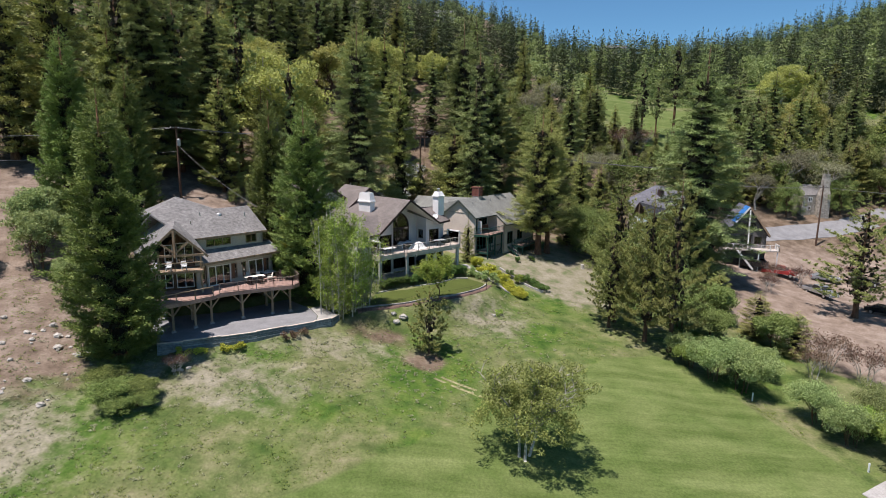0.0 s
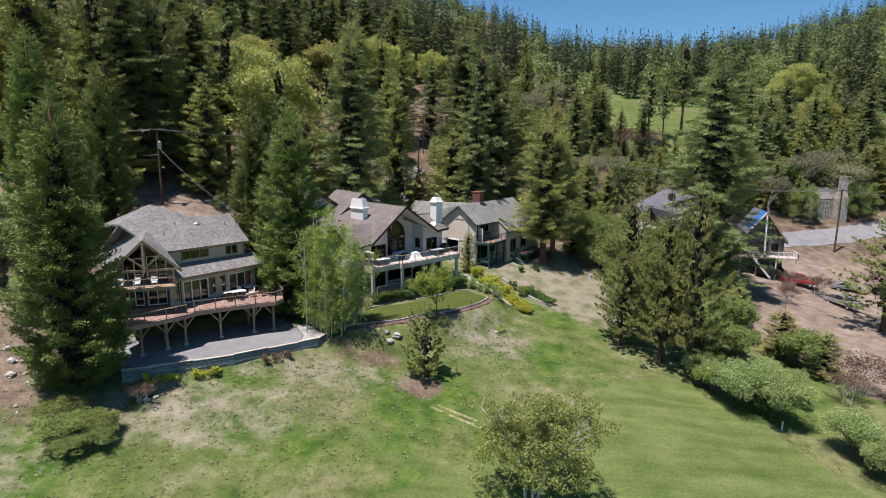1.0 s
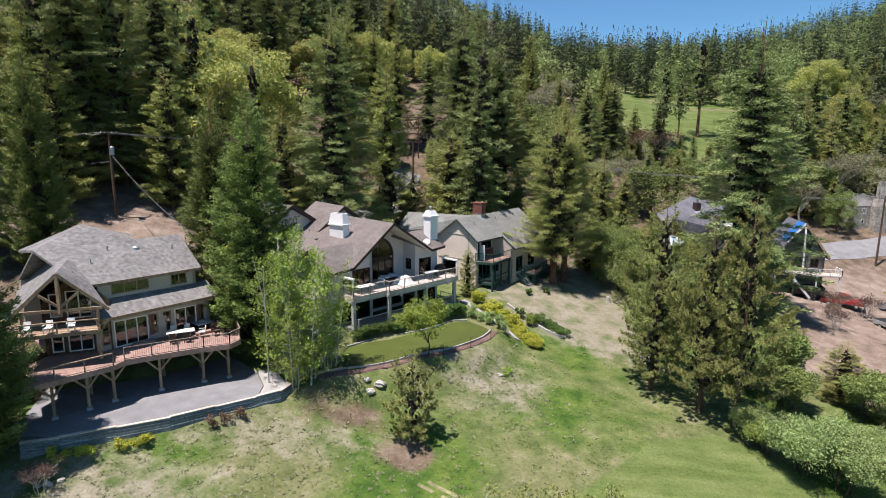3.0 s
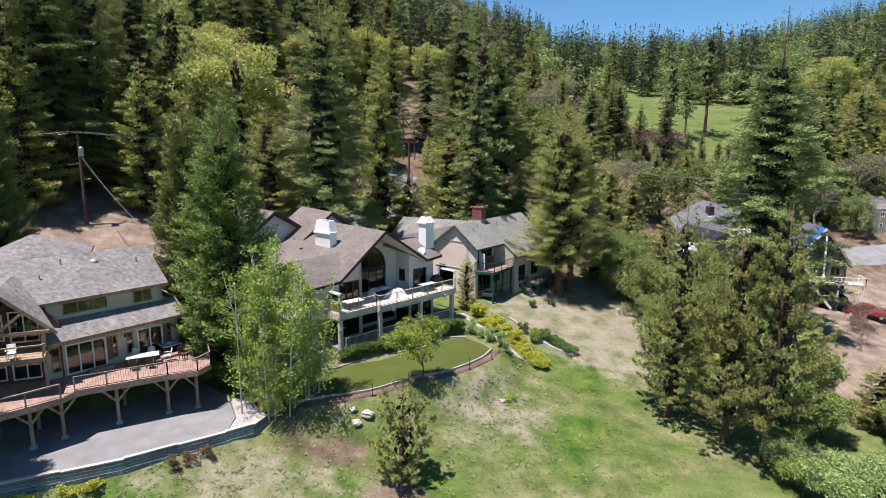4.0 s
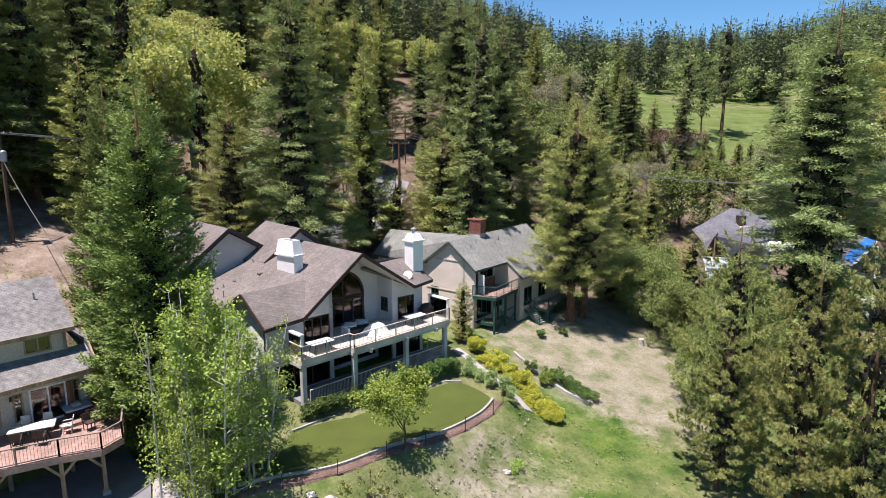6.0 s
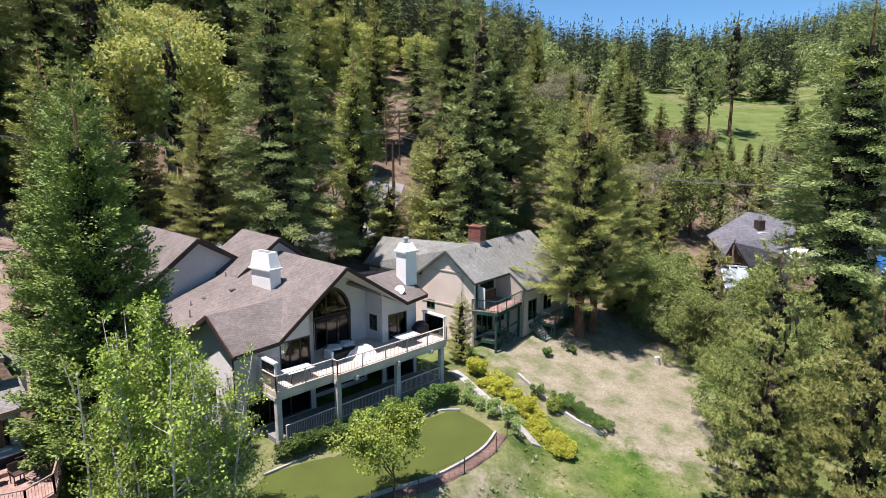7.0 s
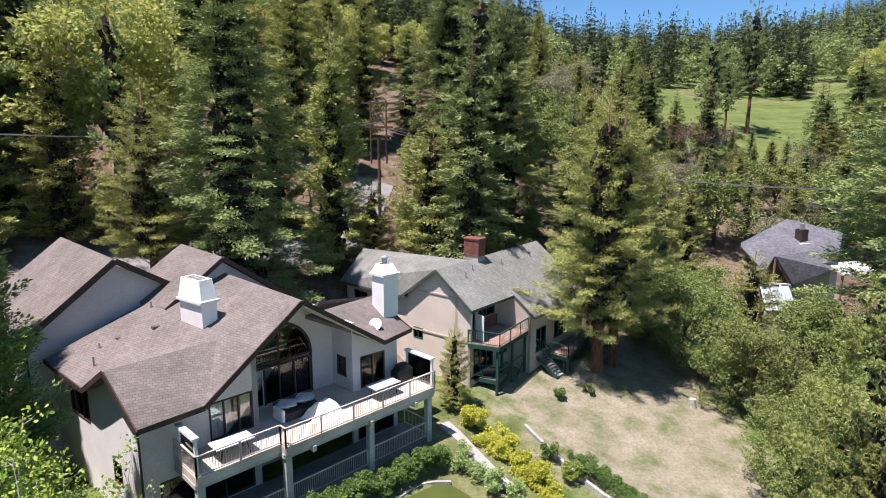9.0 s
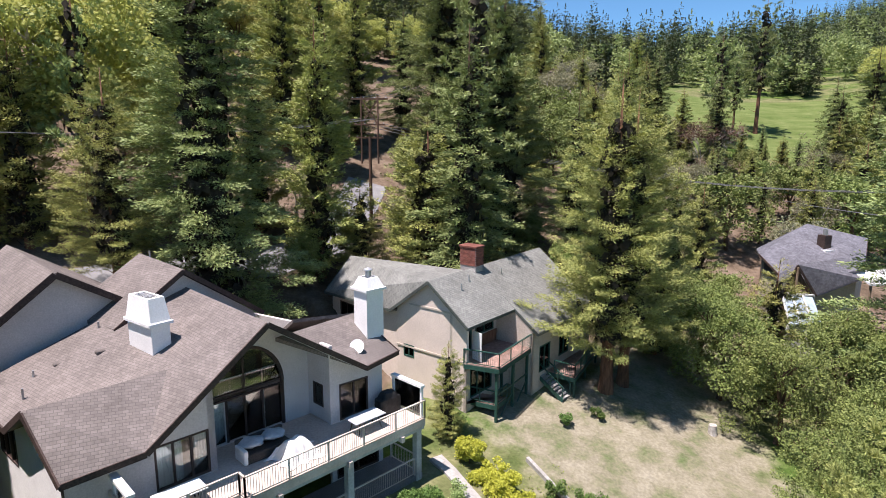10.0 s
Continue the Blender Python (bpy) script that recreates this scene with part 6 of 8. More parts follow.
def green_decks():
    ob = thing("balcony", h3(3, 4, 1), "two-storey balcony with green posts and reddish boards", "balcony")
    zt, zl = 5.35, 2.6
    a, b, c, d = (4.6, 88.3), (6.85, 87.35), (10.45, 92.95), (8.6, 94.3)
    floor = Geo().prism([(*a, zt), (*b, zt), (*c, zt), (*d, zt), (*k3(5.5, 1.95), zt), (*k3(0.35, 1.95), zt)], (0, 0, -0.1))
    part("deck_floor", floor, "deck", ob)
    for p, q in ((a, b), (b, c), (c, d)):
        part("edge_beam", Geo().bar((*p, zt - 0.2), (*q, zt - 0.2), 0.08, 0.3), "greentrim", ob)
    railing(ob, [a, b, c, d], zt, 1.0, "greentrim", 0.14, 1.7, top=(0.1, 0.06))
    part("deck_floor", Geo().prism([(4.65, 88.9, zl), (6.75, 87.9, zl), (7.6, 89.2, zl), (*k3(2.2, 3.1), zl), (*k3(0.3, 3.1), zl)], (0, 0, -0.1)), "deck", ob)
    part("edge_beam", Geo().bar((4.65, 88.9, zl - 0.2), (6.75, 87.9, zl - 0.2), 0.08, 0.3), "greentrim", ob)
    part("edge_beam", Geo().bar((6.75, 87.9, zl - 0.2), (7.6, 89.2, zl - 0.2), 0.08, 0.3), "greentrim", ob)
    railing(ob, [(4.65, 88.9), (6.75, 87.9), (7.6, 89.2)], zl, 0.95, "greentrim", 0, 1.5, top=(0.1, 0.06))
    for x, y in ((6.75, 87.6), (8.0, 89.5), (9.2, 91.4), (10.3, 92.9), (4.85, 88.5), (7.3, 90.3)):
        z = height(x, y) - 0.3
        part("post", Geo().box((x, y, (zt - 0.1 + z) / 2), (0.17, 0.17, zt - 0.1 - z), 57), "greentrim", ob)
    for (x, y), (u, v) in (((6.75, 87.6), (8.0, 89.5)), ((8.0, 89.5), (9.2, 91.4)), ((9.2, 91.4), (10.3, 92.9))):
        part("brace", Geo().bar((x, y, 1.2), (u, v, 2.9), 0.05, 0.12), "greentrim", ob)
        part("cross_rail", Geo().bar((x, y, 3.4), (u, v, 3.4), 0.05, 0.1), "greentrim", ob)
    door = part("open_door", Geo().prism([(5.2, 89.1, zt + 0.04), (5.75, 88.35, zt + 0.04), (5.75, 88.35, zt + 2.0), (5.2, 89.1, zt + 2.0)], (0.03, 0.03, 0)), "white", ob, "white-framed door standing open")
    part("pane", Geo().prism([(5.25, 89.08, zt + 0.2), (5.75, 88.40, zt + 0.2), (5.75, 88.40, zt + 1.9), (5.25, 89.08, zt + 1.9)], (0.05, 0.05, 0)), "glass", door)
    return ob


def side_deck():
    ob = thing("side_deck", (13, 94, 1), "small raised reddish deck with green steps to the yard", "deck")
    z = 3.0
    a, b, c, d = (10.9, 93.0), (12.7, 91.6), (15.6, 97.2), (13.6, 98.4)
    part("deck_floor", Geo().prism([(*p, z) for p in (a, b, c, d)], (0, 0, -0.1)), "deck", ob)
    for p, q in ((a, b), (b, c)):
        part("edge_beam", Geo().bar((*p, z - 0.2), (*q, z - 0.2), 0.08, 0.3), "greentrim", ob)
    railing(ob, [(11.4, 92.6), b, c], z, 0.95, "greentrim", 0.14, 1.8, top=(0.1, 0.06))
    for x, y in (b, c, (14.1, 94.4), (11.1, 92.9)):
        g0 = height(x, y) - 0.3
        part("post", Geo().box((x, y, (z + g0) / 2 - 0.05), (0.15, 0.15, z - g0), 57), "greentrim", ob)
    return ob


def garden_steps(name, top, bottom, width, count, label):
    ob = thing(name, bottom, label, "stairs")
    t, b = Vector(top), Vector(bottom)
    run = Vector((b.x - t.x, b.y - t.y, 0))
    side = Vector((-run.y, run.x, 0)).normalized() * width / 2
    for s in (-1, 1):
        part("stringer", Geo().bar(t + side * s - Vector((0, 0, 0.1)), b + side * s - Vector((0, 0, 0.05)), 0.06, 0.28), "greentrim", ob)
        part("handrail", Geo().bar(t + side * s + Vector((0, 0, 0.95)), b + side * s + Vector((0, 0, 0.95)), 0.08, 0.06), "greentrim", ob)
        for f in (0.02, 0.5, 0.98):
            o = t.lerp(b, f) + side * s
            part("railing_post", Geo().box((o.x, o.y, o.z + 0.42), (0.07, 0.07, 1.05)), "greentrim", ob)
    yaw = math.degrees(math.atan2(run.y, run.x))
    for k in range(count):
        o = t.lerp(b, (k + 0.5) / count)
        part("tread", Geo().box((o.x, o.y, o.z - 0.02), (0.28, width, 0.045), yaw), "concrete", ob)
    return ob


beige_house()
brick_chimney()
green_decks()
side_deck()
garden_steps("garden_steps", (10.5, 92.7, 2.95), (12.1, 91.3, height(12.1, 91.3) + 0.1), 1.05, 9, "green wooden steps with pale treads down to the yard")


# ---- the grey-roofed timber house with the wide deck ----
F1, IN1 = Vector((0.643, 0.766, 0)), Vector((-0.766, 0.643, 0))
B1 = Vector((-26.1, 60.0, 0))


def h1(s, o, z=0.0):
    """A place by metres along this house's front, metres out from its upper wall, and height."""
    return tuple(B1 + F1 * s - IN1 * o + Vector((0, 0, z)))


def k1(s, o):
    return h1(s, o)[:2]


def timber_house():
    ob = thing("house", h1(3, -4, 1), "two-storey tan house with a weathered grey shingle roof and timber gable", "house")
    grey = "greyroof"
    main_l, main_r = h1(-1.0, 0.45, 9.1), h1(8.3, 0.35, 9.1)
    ridge_l, ridge_r = h1(-3.0, -3.9, 11.6), h1(8.5, -3.9, 11.6)
    roof_plane(ob, (main_l, main_r, ridge_r, ridge_l), grey)
    roof_plane(ob, (ridge_l, ridge_r, h1(8.5, -9.5, 8.4), h1(-3, -9.5, 8.4)), grey)
    low_l, low_r = h1(-0.6, 2.0, 6.65), h1(8.9, 1.9, 6.75)
    roof_plane(ob, (low_l, low_r, h1(8.9, -0.1, 7.75), h1(-0.6, -0.1, 7.75)), grey)
    roof_plane(ob, (low_r, h1(8.9, -0.1, 7.75), h1(9.0, -6, 7.9), h1(10.6, -6, 6.9)), grey)
    # front gable
    ga, gl, gr = (-27.1, 57.0, 10.55), (-30.0, 55.9, 7.6), (-24.3, 58.4, 7.55)
    back = Vector((-5.6, 8.2, 0))
    gb = tuple(Vector(ga) + back + Vector((0, 0, 0.5)))
    roof_plane(ob, (ga, gl, tuple(Vector(gl) + back * 1.1), gb), grey)
    roof_plane(ob, (ga, gb, h1(-0.8, -3, 10.9), h1(-0.5, 0.4, 9.2), gr), grey)
    # hipped dormer behind
    pk = h1(1.5, -7.5, 12.9)
    roof_plane(ob, (pk, h1(-2.6, -5.2, 11.4), h1(4.6, -4.6, 11.5)), grey)
    roof_plane(ob, (pk, h1(4.6, -4.6, 11.5), h1(6.4, -9.5, 11.2)), grey)
    roof_plane(ob, (pk, h1(-2.6, -5.2, 11.4), h1(-2.6, -10, 10.8), h1(6.4, -9.5, 11.2)), grey)
    for p, q in ((ga, gl), (ga, gr), (main_l, main_r), (low_l, low_r), (low_r, h1(10.6, -6, 6.9))):
        fascia(ob, p, q, "timber", 0.24)
    # upper storey
    p, q = k1(0, 0), k1(7.9, 0)
    hole = [(1.0, 3.9, 7.95, 8.85), (5.7, 7.1, 7.85, 8.85)]
    wall(ob, p, q, 6.9, 9.15, "tan", hole)
    window(ob, p, q, *hole[0], "timber", 2)
    window(ob, p, q, *hole[1], "timber", 1)
    wall(ob, k1(7.9, 0), k1(7.9, -9), 1.0, [(0, 9.0), (0.45, 11.3), (1, 8.4)], "tan")
    wall(ob, k1(7.9, -9), k1(-3, -9), 1.0, 8.4, "tan")
    # deck storey: glazed doors
    p, q = k1(-0.6, 0.7), k1(8.6, 0.7)
    holes = [(0.4, 1.0, 4.1, 6.0), (1.3, 3.9, 3.75, 5.95), (4.3, 4.7, 4.2, 5.9), (5.3, 5.8, 4.2, 5.9), (6.1, 8.0, 3.75, 5.95), (8.3, 8.7, 4.2, 5.9)]
    wall(ob, p, q, 3.45, 7.1, "tan", holes)
    for hl in holes:
        wide = hl[1] - hl[0] > 1.2
        window(ob, p, q, *hl, "white" if wide else "timber", (3 if hl[1] - hl[0] > 2.2 else 2) - 1 if wide else 0, name="french_door" if wide else "window", cross=not wide)
    for s in (4.15, 8.15):
        part("shutter", Geo().box(h1(s - 0.6, 0.8, 5.05), (0.35, 0.06, 1.7), 50), "redbark", ob, "red-brown shutter")
    for s in (4.9, 0.1, 8.2):
        lamp = part("wall_lantern", Geo().box(h1(s - 0.3, 0.86, 5.75), (0.14, 0.14, 0.26), 50, 0, 0, 0.03), "trim", ob)
    wall(ob, k1(8.6, 0.7), k1(8.6, -6), 1.0, 7.0, "tan")
    # the gable end: set-back wall, posts, king post and braces
    gp, gq = Vector((-29.3, 58.1, 0)), Vector((-25.2, 59.9, 0))
    holes = [(0.5, 1.3, 6.75, 8.6), (1.6, 3.3, 6.55, 8.75)]
    # brown boards, taken down to bark colour for the recess's missing shade
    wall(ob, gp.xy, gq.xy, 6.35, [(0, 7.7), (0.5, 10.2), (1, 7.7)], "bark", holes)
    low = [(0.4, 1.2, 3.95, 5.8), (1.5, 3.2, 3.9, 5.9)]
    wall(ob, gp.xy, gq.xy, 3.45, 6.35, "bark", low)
    for hl in holes + low:
        window(ob, gp.xy, gq.xy, *hl, "white", 1 if hl[1] - hl[0] > 1 else 0, name="french_door")
    wall(ob, (-33.5, 64.5), gp.xy, 1.0, 7.6, "tan")
    d, dn = Vector((0.916, 0.40, 0)), Vector((0.40, -0.916, 0))
    for a, b in ((Vector((-29.6, 55.9, 7.75)), Vector((-24.6, 58.1, 7.7))),):
        part("tie_beam", Geo().bar(a, b, 0.16, 0.22), "timber", ob)
    mid = Vector((-27.1, 57.0, 0)) + dn * 0.0
    part("king_post", Geo().bar(mid + Vector((0, 0, 7.5)), mid + Vector((0, 0, 10.3)), 0.22, 0.22), "timber", ob)
    for s in (-1, 1):
        part("brace", Geo().bar(mid + Vector((0, 0, 7.95)), mid + d * s * 1.25 + Vector((0, 0, 9.0)), 0.14, 0.18), "timber", ob)
    for s in (-2.4, 2.4):
        o = mid + d * s + dn * 0.4
        part("post", Geo().box((o.x, o.y, 5.4), (0.18, 0.18, 3.2), 24), "timber", ob)
        o = mid + d * s
        part("post", Geo().box((o.x, o.y, 7.2), (0.18, 0.18, 1.2), 24), "timber", ob)
    part("balcony_floor", Geo().prism([tuple(mid + d * s + dn * o + Vector((0, 0, 6.35))) for s, o in ((-2.6, -1.2), (2.4, -1.2), (2.6, 1.5), (-2.6, 1.5))], (0, 0, -0.2)), "timber", ob)
    a, b = mid + d * -2.6 + dn * 1.5, mid + d * 2.6 + dn * 1.5
    railing(ob, [a.xy[:], b.xy[:]], 6.3, 0.95, "timber", 0, 2.6, top=(0.12, 0.08))
    cab = Geo()
    for z in (0.25, 0.42, 0.59, 0.76):
        cab.tube([a + Vector((0, 0, 6.3 + z)), b + Vector((0, 0, 6.3 + z))], [0.012, 0.012], 4)
    part("cable", cab, "wire", ob)
    # added backing wall, its dark colour in place of an unlit interior
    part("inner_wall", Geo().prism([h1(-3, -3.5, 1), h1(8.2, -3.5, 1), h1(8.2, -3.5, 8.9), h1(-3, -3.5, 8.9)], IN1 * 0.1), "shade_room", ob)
    part("floor_slab", Geo().prism([h1(-3, 0.4, 3.4), h1(8.3, 0.4, 3.4), h1(8.3, -8, 3.4), h1(-3, -8, 3.4)], (0, 0, 0.25)), "deck", ob)
    for s, o, z in ((2.0, -3.0, 11.0), (7.0, -2.2, 10.6), (0.3, -1.8, 10.3)):
        part("vent_pipe", Geo().tube([h1(s, o, z - 0.4), h1(s, o, z + 0.45)], [0.06, 0.06], 7), "tank", ob)
    part("roof_vent", Geo().lathe(h1(4.2, -2.9, 10.85), [(0.32, 0), (0.3, 0.18), (0.18, 0.3), (0.02, 0.33)], 14), "tank", ob, "round grey roof vent")
    return ob


def timber_deck():
    ob = thing("deck", (-21, 60, 0.4), "wide red-brown timber deck on braced posts", "deck")
    z = 3.72
    line = [(-27.9, 53.4), (-26.9, 52.3), (-23.2, 56.5), (-23.0, 57.6), (-18.2, 60.5), (-16.4, 61.3), (-16.0, 62.6), (-17.8, 66.0)]
    part("deck_floor", Geo().prism([(*p, z) for p in line] + [h1(8.6, 0.7, z), h1(-0.6, 0.7, z), (-25.2, 59.9, z), (-29.3, 58.1, z), (-29.6, 55.6, z)], (0, 0, -0.08)), "deck", ob)
    for p, q in zip(line[:-1], line[1:]):
        part("edge_beam", Geo().bar((*p, z - 0.22), (*q, z - 0.22), 0.09, 0.36), "deck", ob)
    railing(ob, line[1:3], z, 0.95, "timber", 0, 1.9, top=(0.12, 0.08))
    railing(ob, line[3:], z, 0.98, "railbrown", 0.15, 1.9, thin=0.011, top=(0.08, 0.05))
    posts = [(-26.5, 54.4), (-25.0, 56.0), (-23.9, 57.4), (-21.4, 59.5), (-18.7, 61.2), (-17.0, 62.2)]
    for k, (x, y) in enumerate(posts):
        g0 = 0.3
        part("post", Geo().box((x, y, (z - 0.4 + g0) / 2), (0.2, 0.2, z - 0.4 - g0), 35), "timber", ob)
        part("footing", Geo().box((x, y, 0.5), (0.42, 0.42, 0.4), 35, 0, 0, 0.04), "concrete", ob)
        d = Vector((0.68, 0.73, 0)) if k < 3 else Vector((0.86, 0.5, 0))
        for s in (-1, 1):
            if k == 5 and s == 1:
                continue
            part("brace", Geo().bar((x, y, 2.1), (x + d.x * s * 1.05, y + d.y * s * 1.05, z - 0.42), 0.1, 0.14), "timber", ob)
    for (x, y), (u, v) in zip(posts[:-1], posts[1:]):
        part("beam", Geo().bar((x, y, z - 0.48), (u, v, z - 0.48), 0.14, 0.24), "timber", ob)
    for x, y in ((-22.6, 62.3), (-20.4, 64.4), (-26.5, 58.6)):
        part("post", Geo().box((x, y, (z - 0.1 + 0.3) / 2), (0.2, 0.2, z - 0.4), 50), "timber", ob)
    return ob


timber_house()
timber_deck()
# set-back wall in bark brown: the dark under the deck is its colour
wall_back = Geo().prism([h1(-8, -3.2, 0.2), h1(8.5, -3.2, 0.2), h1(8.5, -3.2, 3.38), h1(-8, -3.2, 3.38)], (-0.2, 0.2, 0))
single("foundation_wall", wall_back, "bark", "foundation wall under the deck, dark brown in place of the shade there", "wall", kind="structure")

# parking slab and its stepped timber wall
park = [(-28.0, 52.0), (-24.4, 51.9), (-18.4, 54.95), (-13.4, 58.6), (-13.6, 60.6), (-15.2, 63.6), (-18.2, 66.6), (-19.6, 68.2), (-25.5, 61.4), (-30.6, 59.2)]
single("parking_slab", Geo().prism([(x, y, 0.46) for x, y in park], (0, 0, -0.35)), "paleasphalt", "worn grey asphalt parking pad below the deck", "pavement", kind="structure")
single("concrete_apron", Geo().prism([(-13.35, 58.5, 0.47), (-12.0, 59.6, 0.47), (-11.6, 61.2, 0.47), (-14.2, 64.2, 0.47), (-15.1, 63.6, 0.47), (-13.5, 60.6, 0.47)], (0, 0, -0.5)), "concrete", "bright concrete apron beside the parking pad", "pavement", kind="structure")


def retaining_wall():
    ob = thing("retaining_wall", (-18, 55, -0.5), "stepped blue-grey timber retaining wall below the parking pad", "wall")
    line = [(-26.5, 51.0), (-24.4, 51.75), (-21.4, 53.25), (-18.4, 54.8), (-15.9, 56.6), (-13.4, 58.35), (-11.9, 59.5), (-11.4, 61.0)]
    for i, (p, q) in enumerate(zip(line[:-1], line[1:])):
        top = 0.52 + (0.06 if i % 2 else 0)
        for row in range(6):
            z = top - 0.11 - row * 0.2
            d = Vector((q[0] - p[0], q[1] - p[1], 0)).normalized()
            n = Vector((d.y, -d.x, 0)) * (0.02 * (row % 2) + 0.03 * row)
            part("timber", Geo().bar(Vector((*p, z)) + n, Vector((*q, z)) + n, 0.2, 0.18), "blockwall", ob)
        part("cap", Geo().bar((*p, top + 0.02), (*q, top + 0.02), 0.26, 0.06), "railpale", ob)
    return ob


retaining_wall()


# ---- garden of the stucco house ----
TURF = [(-7.9, 63.4), (-4.5, 64.7), (-1.3, 67.2), (1.8, 69.0), (4.6, 71.9), (5.7, 74.3), (3.3, 77.4), (1.6, 77.0), (-0.9, 74.2), (-5.5, 71.2), (-8.2, 68.6)]


def rounded(line, closed=True, steps=5):
    """A smooth line through the corners given."""
    pts, n = [], len(line)
    for i in range(n if closed else n - 1):
        p = [Vector((*line[(i + k) % n if closed else min(max(i + k, 0), n - 1)], 0)) for k in (-1, 0, 1, 2)]
        for j in range(steps):
            t = j / steps
            q = 0.5 * (2 * p[1] + (p[2] - p[0]) * t + (2 * p[0] - 5 * p[1] + 4 * p[2] - p[3]) * t * t + (3 * p[1] - p[0] - 3 * p[2] + p[3]) * t ** 3)
            pts.append((q.x, q.y))
    return pts if closed else pts + [line[-1]]


turf_line = rounded(TURF)
single("lawn", Geo().prism([(x, y, 0.84) for x, y in turf_line], (0, 0, -0.3)), "turf", "smooth dark green artificial lawn below the deck", "lawn", kind="structure")


def curb(name, line, z, mat, label, wide=0.16, tall=0.3):
    g = Geo()
    for (ax, ay), (bx, by) in zip(line[:-1], line[1:]):
        za, zb = (z, z) if z is not None else (height(ax, ay) + 0.12, height(bx, by) + 0.12)
        g.bar((ax, ay, za), (bx, by, zb), wide, tall)
    return single(name, g, mat, label, "edging", kind="structure")


front_edge = rounded([(-9.6, 62.6), (-7.9, 63.3), (-4.5, 64.6), (-1.3, 67.1), (1.8, 68.9), (4.6, 71.8), (5.8, 74.3)], False)
curb("curb_front", front_edge, 0.82, "concrete", "pale curving concrete curb round the lawn")
curb("curb_back", rounded([(3.4, 77.5), (1.6, 77.1), (-0.9, 74.3), (-5.5, 71.3), (-8.2, 68.8)], False), 0.84, "concrete", "pale curb between lawn and hedge")


def beside(line, gap):
    """The line moved out towards the meadow."""
    out = []
    for i, (x, y) in enumerate(line):
        (ax, ay), (bx, by) = line[max(i - 1, 0)], line[min(i + 1, len(line) - 1)]
        d = math.hypot(bx - ax, by - ay)
        out.append((x + (by - ay) / d * gap, y - (bx - ax) / d * gap))
    return out


fence_line = beside(front_edge, 0.8)[2::4] + [(7.6, 73.2)]
bank, lines = Geo(), [beside(front_edge, q) for q in (0.05, 0.3, 0.55, 0.8)]
rows_ = [[(x, y, max(height(x, y), 0.72 if k == 0 else -9) + 0.05) for x, y in line] for k, line in enumerate(lines)]
rows_.append([(x, y, z - 0.5) for x, y, z in rows_[-1]])
m_ = len(front_edge)
bank.add([p for r in rows_ for p in r], [(r * m_ + k, r * m_ + k + 1, (r + 1) * m_ + k + 1, (r + 1) * m_ + k) for r in range(4) for k in range(m_ - 1)])
single("mulch_bank", bank, "bank", "red-brown mulch bank below the curb", "flower bed", kind="structure", smooth=True)


def mesh_fence():
    ob = thing("fence", (fence_line[6][0], fence_line[6][1], height(*fence_line[6])), "low black wire fence on thin posts along the bank", "fence")
    for (ax, ay), (bx, by) in zip(fence_line[:-1], fence_line[1:]):
        za, zb = height(ax, ay), height(bx, by)
        part("fence_post", Geo().tube([(ax, ay, za - 0.3), (ax, ay, za + 1.1)], [0.03, 0.03], 6), "trim", ob)
        g = Geo()
        for h in (0.15, 0.6, 1.05):
            g.tube([(ax, ay, za + h), (bx, by, zb + h)], [0.007, 0.007], 4)
        for k in range(1, 9):
            t = k / 9
            x, y, z = ax + (bx - ax) * t, ay + (by - ay) * t, za + (zb - za) * t
            g.tube([(x, y, z + 0.15), (x, y, z + 1.05)], [0.003, 0.003], 3)
        tagged(part("wire_panel", g, "trim", ob), kind="stuff")
    return ob


mesh_fence()
strip("garden_path", [(2.9, 83.0), (4.6, 80.6), (6.6, 77.6), (8.6, 74.3)], 0.85, "concrete", "pale concrete path down beside the lawn", 0.16)


def mound(name, spots, mat, label, leaf=0.16, count=330, group="", squash=0.8):
    """A shrub or hedge made of leafy clumps at the spots (x, y, height, radius)."""
    centres, sizes = [], []
    rnd = random.Random(int(abs(spots[0][0] * 100 + spots[0][1])))
    woods = []
    for x, y, h, r in spots:
        z = height(x, y)
        woods.append(Geo().tube([(x, y, z - 0.2), (x + 0.05, y, z + h * 0.6)], [0.03, 0.015], 5))
        for _ in range(max(8, int(20 * r * h))):
            a, q = rnd.uniform(0, 6.28), r * math.sqrt(rnd.random()) * 0.8
            centres.append((x + q * math.cos(a), y + q * math.sin(a), z + rnd.uniform(0.25, 0.85) * h))
            sizes.append(rnd.uniform(0.25, 0.45) * max(0.6, r))
    ob = thing(name, (spots[0][0], spots[0][1], height(*spots[0][:2])), label, "hedge" if name == "hedge" else "shrub", group)
    for wood in woods:
        part("stem", wood, "bark", ob)
    v = clump_blades(len(spots) + 5, centres, sizes, count * 4.6, leaf * 0.64, squash)
    o = np.array(origin_of(ob)[:])
    crown = new("leaves", blade_mesh(name + "_leaves", v - o, mat))
    crown.parent = ob
    return ob


def along(p, q, n, h, r, jitter=0.1, seed=1):
    rnd = random.Random(seed)
    return [(p[0] + (q[0] - p[0]) * k / (n - 1) + rnd.uniform(-jitter, jitter), p[1] + (q[1] - p[1]) * k / (n - 1) + rnd.uniform(-jitter, jitter), h * rnd.uniform(1 - 0.15 - jitter, 1.15 + 0.3 * jitter), r * rnd.uniform(1 - jitter, 1 + 0.4 * jitter)) for k in range(n)]


